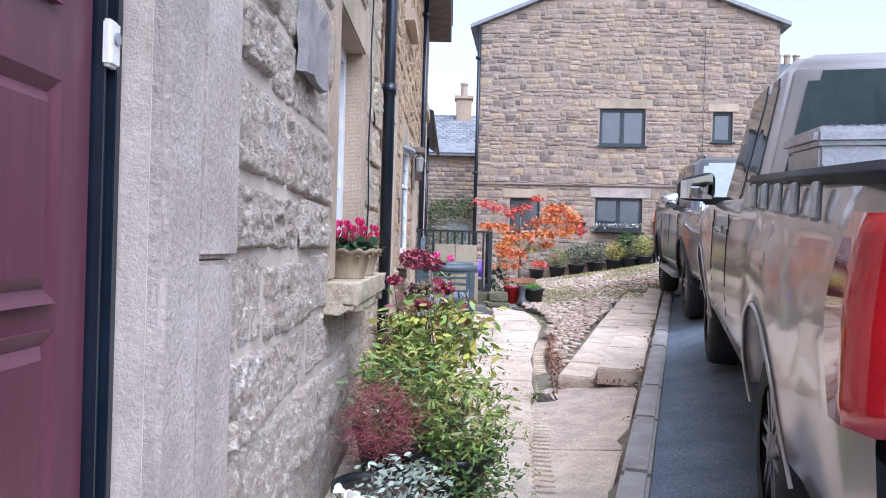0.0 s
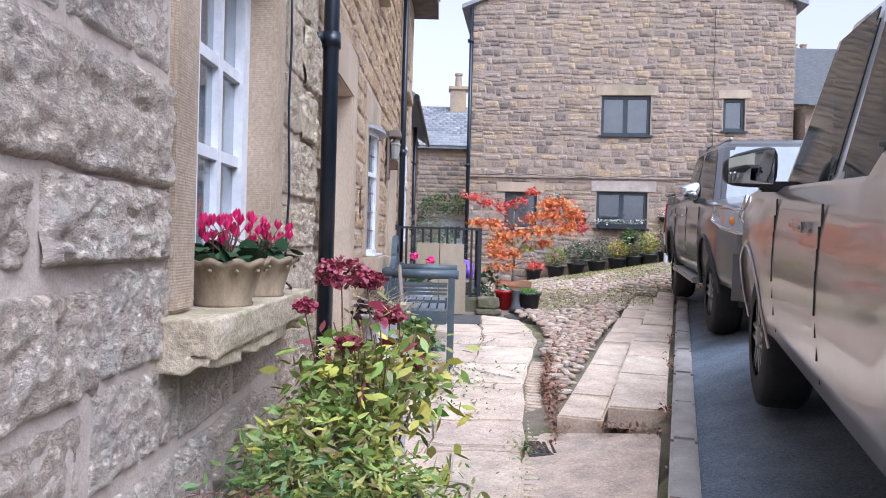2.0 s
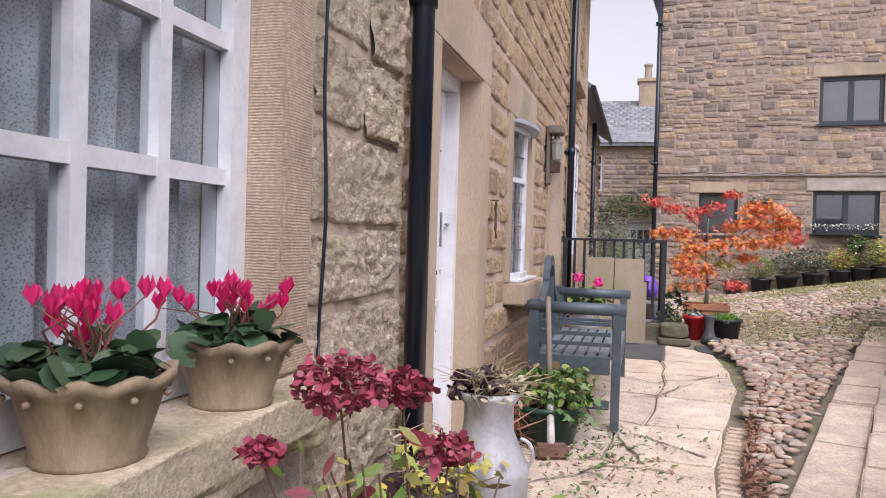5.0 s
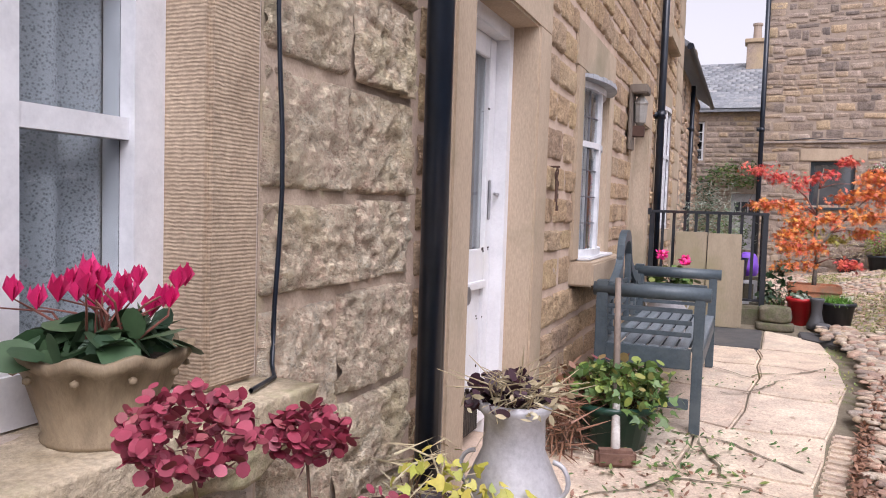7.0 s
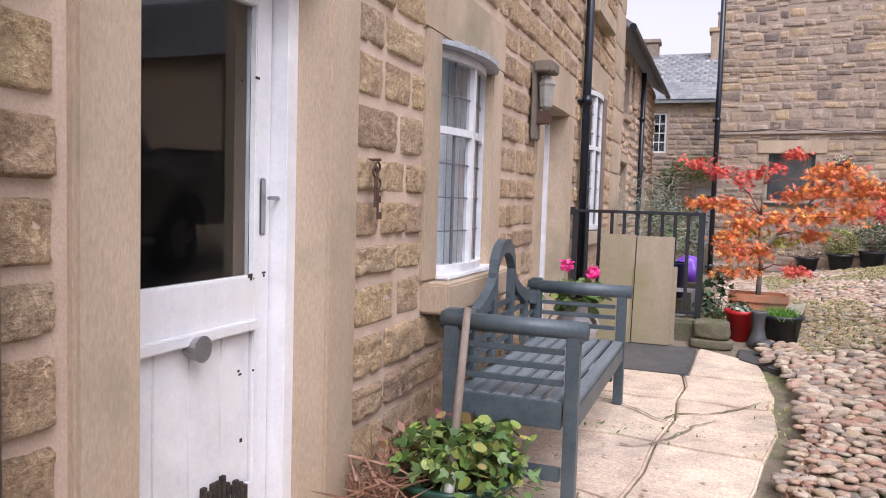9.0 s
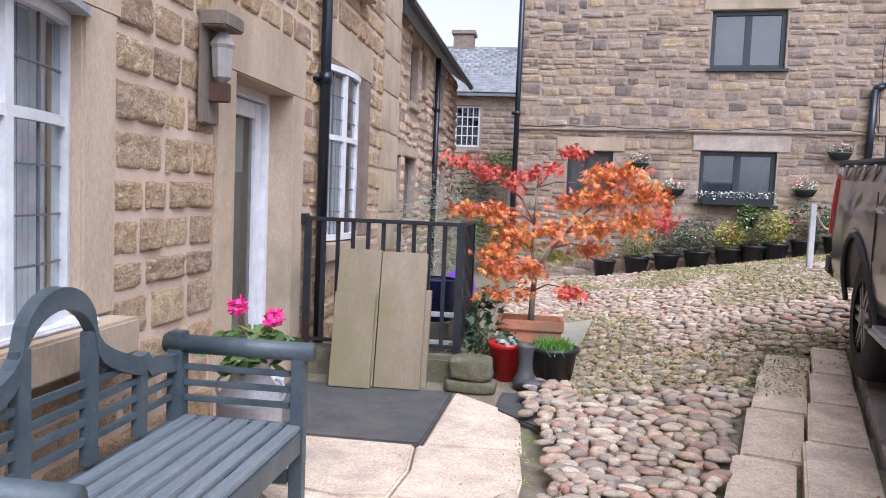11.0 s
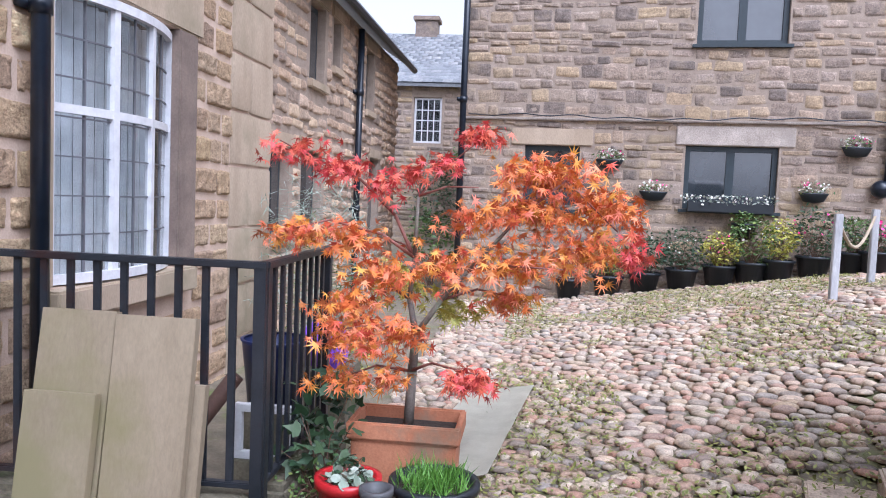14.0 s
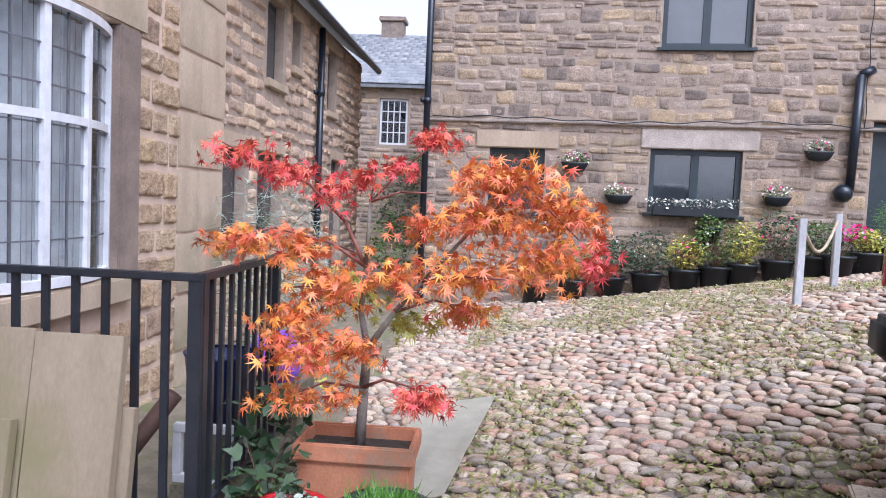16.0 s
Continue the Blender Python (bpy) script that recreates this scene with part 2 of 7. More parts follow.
def frame_of(origin, angle):
    """A wall's frame: local x along the wall, local y out of its face, local z up."""
    return Matrix.Translation(origin) @ Matrix.Rotation(radians(angle), 4, "Z")


def wall_with_openings(name, m, s0, s1, z0, z1, thick, openings, mat, label, top=None):
    """A wall whose face is local y = 0 and which reaches back by its thickness; openings are (s0, s1, z0, z1)."""
    xs = sorted({s0, s1, *[o[0] for o in openings], *[o[1] for o in openings]})
    zs = sorted({z0, z1, *[o[2] for o in openings], *[o[3] for o in openings]})
    xs, zs = [x for x in xs if s0 <= x <= s1], [z for z in zs if z0 <= z <= z1]
    full = lambda i, j: 0 <= i < len(xs) - 1 and 0 <= j < len(zs) - 1 and not any(o[0] <= (xs[i] + xs[i + 1]) / 2 <= o[1] and o[2] <= (zs[j] + zs[j + 1]) / 2 <= o[3] for o in openings)
    bm = bmesh.new()
    cache = {}

    def v(x, y, z):
        k = (round(x, 4), round(y, 4), round(z, 4))
        if k not in cache:
            cache[k] = bm.verts.new(m @ Vector((x, y, z)))
        return cache[k]
    for i in range(len(xs) - 1):
        for j in range(len(zs) - 1):
            if not full(i, j):
                continue
            a, b, c, d = xs[i], xs[i + 1], zs[j], zs[j + 1]
            quads = [((a, 0, c), (b, 0, c), (b, 0, d), (a, 0, d)), ((a, -thick, c), (a, -thick, d), (b, -thick, d), (b, -thick, c))]
            if not full(i - 1, j):
                quads.append(((a, 0, c), (a, 0, d), (a, -thick, d), (a, -thick, c)))
            if not full(i + 1, j):
                quads.append(((b, 0, c), (b, -thick, c), (b, -thick, d), (b, 0, d)))
            if not full(i, j - 1):
                quads.append(((a, 0, c), (a, -thick, c), (b, -thick, c), (b, 0, c)))
            if not full(i, j + 1):
                quads.append(((a, 0, d), (b, 0, d), (b, -thick, d), (a, -thick, d)))
            for q in quads:
                bm.faces.new([v(*p) for p in q])
    bmesh.ops.recalc_face_normals(bm, faces=bm.faces)
    return tagged(link_mesh(name, bm, mat), label, "wall", kind="structure")


def stone_shape(rng, nx=3, nz=3, rough=0.35, edge=0.1, dome=0.3):
    """Points and faces of one stone in a unit box, its front at y = 1 and its back at y = 0."""
    pts, faces = [], []
    for j in range(nz + 1):
        for i in range(nx + 1):
            u, w = i / nx - .5, j / nz - .5
            rim = i in (0, nx) or j in (0, nz)
            corner = i in (0, nx) and j in (0, nz)
            y = 1 - (dome if rim else 0) - (dome * .4 if corner else 0) + rng.uniform(-rough, rough) * (.5 if rim else 1)
            ju, jw = rng.uniform(-edge, edge) * .5, rng.uniform(-edge, edge) * .5
            if rim:
                ju, jw = -abs(ju) * (1 if u > 0 else -1) if i in (0, nx) else ju, -abs(jw) * (1 if w > 0 else -1) if j in (0, nz) else jw
            if corner:
                ju, jw = ju - edge * .3 * (1 if u > 0 else -1), jw - edge * .3 * (1 if w > 0 else -1)
            pts.append((u + ju, max(.1, y), w + jw))
    n = nx + 1
    for j in range(nz):
        for i in range(nx):
            faces.append((j * n + i + 1, j * n + i, (j + 1) * n + i, (j + 1) * n + i + 1))
    ring = [i for i in range(n)] + [j * n + nx for j in range(1, nz + 1)] + [nz * n + i for i in range(nx - 1, -1, -1)] + [j * n for j in range(nz - 1, 0, -1)]
    base = len(pts)
    for k in ring:
        p = pts[k]
        pts.append((p[0] * 1.03, -.2, p[2] * 1.03))
    for k in range(len(ring)):
        a, b = ring[k], ring[(k + 1) % len(ring)]
        faces.append((a, b, base + (k + 1) % len(ring), base + k))
    return np.array(pts), faces


def rock_shape(rng, nx, nz, size, rim=.035, level=.5, rough=.3, grain=26.0):
    """A hammered, rock-faced stone in a unit box; its arris sinks unevenly into the mortar. size: its usual length and height."""
    pts, faces = [], []
    off = Vector((rng.uniform(0, 90), rng.uniform(0, 90), rng.uniform(0, 90)))
    skew = rng.uniform(-.12, .12), rng.uniform(-.12, .12)
    for j in range(nz + 1):
        for i in range(nx + 1):
            u, w = i / nx - .5, j / nz - .5
            q = Vector((u * size[0], w * size[1], 0))
            edge = min((.5 - abs(u)) * size[0], (.5 - abs(w)) * size[1])
            wob = .014 * noise.noise(q * 11 + off)
            k = min(1.0, max(0.0, (edge + wob) / rim))
            k = k * k * (3 - 2 * k)
            dent = noise.noise(q * grain + off) * .6 + noise.noise(q * grain * .42 - off) * .7
            if dent < -.18:
                dent = -.18 + (dent + .18) * 2.0
            y = level - .22 + (1.22 - level) * k + rough * dent * (.35 + .65 * k) + (skew[0] * u + skew[1] * w) * 2
            inward = 1 - .02 * (1 + noise.noise(q * 14 - off))
            pts.append((u * inward, max(.02, y), w * (inward if j not in (0, nz) else inward - .02)))
    n = nx + 1
    for j in range(nz):
        for i in range(nx):
            faces.append((j * n + i + 1, j * n + i, (j + 1) * n + i, (j + 1) * n + i + 1))
    return np.array(pts), faces


def rock_set(count, seed, **kw):
    rng = random.Random(seed)
    return [rock_shape(rng, **kw) for _ in range(count)]


def shape_set(count, seed, **kw):
    rng = random.Random(seed)
    return [stone_shape(rng, **kw) for _ in range(count)]


def lay_pieces(parent, piece_name, stuff_name, shapes, spots, mat, near, stuff_label, limit=300):
    """spots: matrices. The nearest ones become objects of their own on shared meshes, the rest one joined mesh."""
    meshes = []
    for pts, faces in shapes:
        me = bpy.data.meshes.new(piece_name)
        me.from_pydata([tuple(p) for p in pts], [], faces)
        me.materials.append(mat)
        me.shade_smooth()
        meshes.append(me)
    order = sorted(range(len(spots)), key=lambda i: near(spots[i].translation))
    rng = random.Random(len(spots))
    for i in order[:limit]:
        ob = new(piece_name, meshes[rng.randrange(len(meshes))])
        ob.matrix_basis = spots[i]
        ob.parent = parent
    rest = order[limit:]
    if not rest:
        return
    vs, fs, base = [], [], 0
    for i in rest:
        pts, faces = shapes[rng.randrange(len(shapes))]
        a = np.array(spots[i])
        vs.append(pts @ a[:3, :3].T + a[:3, 3])
        fs.extend([tuple(base + k for k in f) for f in faces])
        base += len(pts)
    me = bpy.data.meshes.new(stuff_name)
    me.from_pydata(np.concatenate(vs).tolist(), [], fs)
    me.materials.append(mat)
    me.shade_smooth()
    ob = new(stuff_name, me)
    ob.parent = parent
    tagged(ob, stuff_label, kind="stuff")


def courses(rng, s0, s1, z0, z1, openings, high, long_, joint, top=None):
    """Rows of stones, broken by the openings: a list of (s, z, length, height)."""
    out, z = [], z0
    while z < z1 - .04:
        h = min(rng.uniform(*high), z1 - z)
        cuts = sorted([(o[0], o[1]) for o in openings if o[2] < z + h * .5 < o[3]])
        spans, a = [], s0
        for c0, c1 in cuts:
            if c0 > a:
                spans.append((a, min(c0, s1)))
            a = max(a, c1)
        if a < s1:
            spans.append((a, s1))
        for a, b in spans:
            x = a
            while x < b - .03:
                L = rng.uniform(*long_)
                if b - x - L < long_[0] * .6:
                    L = b - x
                if not top or z + h * .5 < top(x + L / 2):
                    out.append((x + L / 2, z + h / 2, max(.02, L - joint), max(.02, h - joint)))
                x += L
        z += h
    return out


def spots_on(m, stones, depth, rng, tilt=0.0, wild=0.0):
    stones = [(s, z + wild * .09 * noise.noise((s * 1.3, z * .9, 3.1)) + wild * rng.uniform(-.012, .012), L, h * (1 + wild * rng.uniform(-.28, .16))) for s, z, L, h in stones]
    return [m @ Matrix.Translation((s, 0, z)) @ Matrix.Rotation(rng.uniform(-tilt, tilt), 4, "Y") @ Matrix.Diagonal((L, depth * rng.uniform(.7, 1.3), h, 1)) for s, z, L, h in stones]


# ---- heights of the ground ----
DIRX, DIRY = math.sin(radians(17)), math.cos(radians(17))
KX, KY = 1.70, 5.76


def along(x, y):
    """Place along the kerb and across it (to the right of it positive)."""
    return (x - KX) * DIRX + (y - KY) * DIRY, (x - KX) * DIRY - (y - KY) * DIRX


def at_kerb(s, n):
    return KX + s * DIRX + n * DIRY, KY + s * DIRY - n * DIRX


def kerb_z(s):
    return .33 + .052 * s


def terrace_z(y):
    return float(np.interp(y, [-4, 0, 4, 6, 9.3, 12, 40], [-.3, -.14, .04, .08, .31, .33, .35]))


def cobble_z(x, y):
    rise = .41 + max(0.0, min(x, 5.6) - 1.55) * .205
    s, n = along(x, y)
    low = terrace_z(y)
    t = min(1.0, max(0.0, (y - 6.4) / 5.5))
    base = low - .02 + .1 * max(0.0, min(1.0, (x - .9) / .7)) * (1 - t)
    k = min(1.0, max(0.0, (y - 16.5) / 3.5))
    far = rise * (1 - k) + (.45 + .155 * max(-1.0, x - 2.2)) * k
    z = base * (1 - t) + far * t
    if n > -3 and s < 12:
        z = min(z, kerb_z(min(s, 7.3)) - .1 + .2 * max(0.0, -.9 - n) + .25 * max(0.0, s - 7.3) + .12 * max(0.0, n + .5))
    return z


# ---- walls of the near row of houses ----
ROW = Matrix.Translation((-.6, 0, 0)) @ Matrix(((0, 1, 0, 0), (1, 0, 0, 0), (0, 0, 1, 0), (0, 0, 0, 1)))
OPEN_A = [(.42, 1.38, -.2, 2.02), (3.68, 4.72, 1.09, 2.52)]
wall_old = wall_with_openings("wall_west_old", ROW, -5, 4.9, -.8, 6.2, .42, OPEN_A, M_LIME, "grey gritstone house wall with wide pale lime joints")
wall_corner = wall_with_openings("wall_west_corner", ROW, 4.902, 5.74, -.8, 6.2, .42, [], M_BROWNLIME, "brown weathered gritstone corner of the house wall")
OPEN_B = [(6.28, 7.28, .3, 2.48), (8.42, 9.36, 1.18, 2.46), (10.8, 11.84, .3, 2.44), (12.56, 13.86, 1.32, 2.86), (12.7, 13.7, 3.75, 5.0), (8.5, 9.3, 4.0, 5.2)]
wall_new = wall_with_openings("wall_west_buff", ROW, 5.742, 15.6, -.8, 6.2, .42, OPEN_B, M_SANDY, "coursed buff sandstone cottage wall with sandy pointing")
rng = random.Random(5)
taken_a = [(.2, 1.9, -1, 2.4), (3.5, 4.88, .93, 2.75)]
st = courses(rng, -3, 4.9, -.6, 6.1, taken_a, (.22, .36), (.38, .95), .004)
SH_OLD = rock_set(12, 1, nx=56, nz=26, size=(.66, .29), rim=.024, level=.6, rough=.34, grain=36.0)
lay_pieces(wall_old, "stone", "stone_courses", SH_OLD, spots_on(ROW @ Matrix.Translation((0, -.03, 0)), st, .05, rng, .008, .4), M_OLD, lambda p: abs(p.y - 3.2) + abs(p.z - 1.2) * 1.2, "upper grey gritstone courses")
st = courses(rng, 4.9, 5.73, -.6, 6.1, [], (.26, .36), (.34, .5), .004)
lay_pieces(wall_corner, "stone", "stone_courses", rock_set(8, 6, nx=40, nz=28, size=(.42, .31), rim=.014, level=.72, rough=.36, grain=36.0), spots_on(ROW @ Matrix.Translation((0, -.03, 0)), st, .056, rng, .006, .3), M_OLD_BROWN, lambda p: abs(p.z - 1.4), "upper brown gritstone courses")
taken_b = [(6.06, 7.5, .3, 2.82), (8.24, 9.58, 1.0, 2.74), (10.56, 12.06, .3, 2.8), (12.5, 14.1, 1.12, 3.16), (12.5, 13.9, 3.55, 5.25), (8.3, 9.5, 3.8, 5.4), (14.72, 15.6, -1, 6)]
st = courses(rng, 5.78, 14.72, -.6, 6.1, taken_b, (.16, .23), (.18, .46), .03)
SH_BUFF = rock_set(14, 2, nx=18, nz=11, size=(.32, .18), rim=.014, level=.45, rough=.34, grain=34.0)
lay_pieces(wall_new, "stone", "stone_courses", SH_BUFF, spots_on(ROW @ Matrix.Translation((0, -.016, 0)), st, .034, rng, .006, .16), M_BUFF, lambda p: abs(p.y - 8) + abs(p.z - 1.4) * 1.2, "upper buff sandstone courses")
z = -.3
k = 0
quoin_shapes = shape_set(5, 3, nx=3, nz=3, rough=.1, edge=.03, dome=.2)
qs = []
while z < 6:
    h = rng.uniform(.38, .52)
    w = .88 if k % 2 else .5
    qs.append((15.6 - w / 2, z + h / 2, w - .02, h - .02))
    if k % 2 == 0:
        qs.append((14.72 + (.38 - .02) / 2, z + h / 2, .36, h - .03))
    z += h
    k += 1
lay_pieces(wall_new, "quoin", "quoin_courses", quoin_shapes, spots_on(ROW, qs, .03, rng), M_DRESSED, lambda p: p.z, "quoins")


def dressed(name, parent, s0, s1, z0, z1, proud=.03, back=.3, mat=None, bevel=.012, m=None):
    """A dressed block of a door or window surround, let into the wall."""
    bm = bmesh.new()
    box(bm, s0, s1, -back, proud, z0, z1, m=(m or ROW), bevel=bevel)
    return part(name, bm, mat or M_DRESSED, parent)


# maroon door's surround, old window's surround
dressed("door_jamb", wall_old, 1.382, 1.6, -.4, 2.02, .035, .06, M_DRESSED_GREY)
dressed("door_jamb", wall_old, 1.602, 1.88, -.4, 1.225, .03, .05, M_DRESSED_GREY)
dressed("door_jamb", wall_old, 1.602, 1.9, 1.23, 2.02, .034, .05, M_DRESSED_GREY)
dressed("door_lintel", wall_old, .2, 1.9, 2.024, 2.4, .03, .3, M_DRESSED_GREY)
dressed("window_jamb", wall_old, 3.5, 3.7, 1.094, 2.52, .02, .3, M_COMBED)
dressed("window_jamb", wall_old, 4.7, 4.88, 1.094, 2.52, .02, .3, M_COMBED)
dressed("window_lintel", wall_old, 3.45, 4.95, 2.506, 2.8, .02, .3)
# white stable door's surround
dressed("door_jamb", wall_new, 6.08, 6.296, .1, 2.48, .028, .3)
dressed("door_jamb", wall_new, 7.264, 7.5, .1, 2.48, .028, .3)
dressed("door_lintel", wall_new, 6.06, 7.52, 2.466, 2.84, .024, .3)
# first bow window
dressed("window_jamb", wall_new, 8.24, 8.436, 1.18, 2.46, .024, .3)
dressed("window_jamb", wall_new, 9.344, 9.58, 1.18, 2.46, .024, .3)
dressed("window_lintel", wall_new, 8.2, 9.62, 2.446, 2.76, .02, .3)
dressed("window_sill", wall_new, 8.26, 9.55, 1.02, 1.176, .16, .3)
# farther door
dressed("door_jamb", wall_new, 10.56, 10.816, .1, 2.44, .026, .3)
dressed("door_jamb", wall_new, 11.824, 12.06, .1, 2.44, .026, .3)
dressed("door_lintel", wall_new, 10.5, 12.08, 2.426, 2.82, .022, .3)
# large bow window
dressed("window_jamb", wall_new, 12.44, 12.576, 1.32, 2.86, .02, .3)
dressed("window_jamb", wall_new, 13.844, 14.1, 1.32, 2.86, .03, .3, surface("dark_brown_jamb", (.16, .12, .1), (.26, .2, .16), 4, 80, .9, bump=.4))
dressed("window_lintel", wall_new, 12.4, 14.2, 2.864, 3.2, .02, .3)
dressed("window_sill", wall_new, 12.5, 14.0, 1.16, 1.316, .1, .3)
dressed("window_sill", wall_new, 12.6, 13.8, 3.58, 3.748, .14, .3)
dressed("window_jamb", wall_new, 12.52, 12.698, 3.75, 5.0, .02, .3)
dressed("window_jamb", wall_new, 13.702, 13.88, 3.75, 5.0, .02, .3)
dressed("window_sill", wall_new, 8.4, 9.4, 3.84, 3.998, .12, .3)

# ---- rubble cottage beyond, in line with the row ----
ROW2 = Matrix.Translation((-.78, 0, 0)) @ Matrix(((0, 1, 0, 0), (1, 0, 0, 0), (0, 0, 1, 0), (0, 0, 0, 1)))
OPEN_C = [(17.3, 17.9, 3.1, 3.98), (18.25, 18.6, 3.4, 3.98), (20.1, 20.6, 3.1, 3.98), (16.1, 16.7, 1.4, 2.28), (17.1, 17.9, 1.4, 2.3), (20.5, 21.2, .4, 2.4)]
wall_far_row = wall_with_openings("wall_rubble_cottage", ROW2, 15.604, 22.6, -.5, 4.2, .4, OPEN_C, M_EARTHY, "dark rubble stone cottage wall")
st = courses(rng, 15.62, 22.6, -.2, 4.18, [(o[0] - .1, o[1] + .1, o[2] - .12, o[3] + .16) for o in OPEN_C], (.1, .19), (.14, .4), .03)
SH_RUB = rock_set(20, 4, nx=8, nz=6, size=(.28, .14), rim=.02, level=.5, rough=.3, grain=14.0)
lay_pieces(wall_far_row, "stone", "stone_courses", SH_RUB, spots_on(ROW2 @ Matrix.Translation((0, -.02, 0)), st, .045, rng, .04, 1.0), M_DARK_RUBBLE, lambda p: p.y, "dark rubble courses")
for o in OPEN_C:
    dressed("window_lintel", wall_far_row, o[0] - .1, o[1] + .1, o[3] + .004, o[3] + .15, .03, .2, m=ROW2)
    if o[2] > 1:
        dressed("window_sill", wall_far_row, o[0] - .06, o[1] + .06, o[2] - .1, o[2] - .004, .06, .2, m=ROW2)
    b0 = box_part("window_frame", (o[0] + .002, o[1] - .002, -.16, -.1, o[2] + .002, o[3] - .002), M_DARKFRAME, wall_far_row, m=ROW2)
    box_part("pane", (o[0] + .07, o[1] - .07, -.1, -.094, o[2] + .07, o[3] - .07), M_GLASS_FAR, wall_far_row, m=ROW2, bevel=0)

# ---- gable house across the cobbles ----
GA = -6.0
GAB = Matrix.Translation((3.95, 20.35, 0)) @ Matrix.Rotation(radians(GA), 4, "Z") @ Matrix.Diagonal((1, -1, 1, 1))
G0, G1 = -3.35, 4.65
GTOP = lambda s: 7.45 + .39 * (4.0 - abs(s - .65))
OPEN_G = [(0.0, 1.22, 4.17, 5.17), (-.06, 1.2, 1.83, 2.74), (-2.38, -1.56, 1.75, 2.69), (2.98, 3.5, 4.3, 5.1), (2.86, 3.7, .95, 3.2)]
house_gable = wall_with_openings("wall_gable_house", GAB, G0, G1, -.2, 7.45, .5, OPEN_G, M_EARTHY, "tall brown sandstone rubble gable wall of a house")
bm = bmesh.new()
tri = [(G0, 7.45), (G1, 7.45), (.65, GTOP(.65))]
fr = [bm.verts.new(GAB @ Vector((s, 0, z))) for s, z in tri]
bk = [bm.verts.new(GAB @ Vector((s, -.5, z))) for s, z in tri]
bm.faces.new(fr), bm.faces.new(bk[::-1])
for i in range(3):
    bm.faces.new((fr[i], bk[i], bk[(i + 1) % 3], fr[(i + 1) % 3]))
bmesh.ops.recalc_face_normals(bm, faces=bm.faces)
part("gable_top", bm, M_EARTHY, house_gable)
taken_g = [(o[0] - .02, o[1] + .02, o[2] - .05, o[3] + .26) for o in OPEN_G] + [(-.2, 1.4, 2.7, 3.03), (-2.6, -1.36, 2.66, 2.96)]
st = courses(rng, G0, G1, -.1, 9.1, taken_g, (.08, .22), (.13, .44), .004, top=GTOP)
lay_pieces(house_gable, "stone", "stone_courses", SH_RUB, spots_on(GAB @ Matrix.Translation((0, -.016, 0)), st, .032, rng, .06, 1.2), M_RUBBLE, lambda p: abs(p.x - 3.5) + abs(p.z - 2.2), "brown sandstone rubble courses")
dressed("window_lintel", house_gable, -.2, 1.4, 2.744, 3.02, .03, .3, m=GAB, mat=M_DRESSED_GREY)
dressed("window_lintel", house_gable, -2.58, -1.38, 2.694, 2.94, .035, .3, m=GAB)
dressed("window_lintel", house_gable, -.15, 1.4, 5.174, 5.42, .03, .3, m=GAB)
dressed("window_lintel", house_gable, 2.85, 3.65, 5.104, 5.32, .03, .3, m=GAB)
dressed("door_lintel", house_gable, 2.7, 3.85, 3.204, 3.44, .03, .3, m=GAB)
dressed("string_course", house_gable, G0, G1, 3.06, 3.1, .06, .05, m=GAB, mat=M_DRESSED_GREY)

# sides, back and roof of the gable house
bm = bmesh.new()
for s in (G0, G1 - .4):
    box(bm, s, s + .4, -9, -.502, -.2, 7.45, m=GAB)
box(bm, G0, G1, -9.4, -9.002, -.2, 7.45, m=GAB)
part("side_wall", bm, M_DARK_RUBBLE, house_gable)
bm = bmesh.new()
for sg in (-1, 1):
    e0, e1 = .65 + sg * 4.25, .65
    zz = 7.45 - .25 * .39
    pts = [(e0, .14, zz), (e1, .14, GTOP(.65) + .03), (e1, -9.6, GTOP(.65) + .03), (e0, -9.6, zz)]
    lo = [bm.verts.new(GAB @ Vector((p[0], p[1], p[2] + .02))) for p in pts]
    hi = [bm.verts.new(GAB @ Vector((p[0], p[1], p[2] + .12))) for p in pts]
    bm.faces.new(lo), bm.faces.new(hi)
    for i in range(4):
        bm.faces.new((lo[i], lo[(i + 1) % 4], hi[(i + 1) % 4], hi[i]))
bmesh.ops.recalc_face_normals(bm, faces=bm.faces)
part("roof", bm, M_SLATE, house_gable)

# ---- windows and doors ----
M_LEAD = plain("dull_lead", (.2, .2, .22), .5, .6)


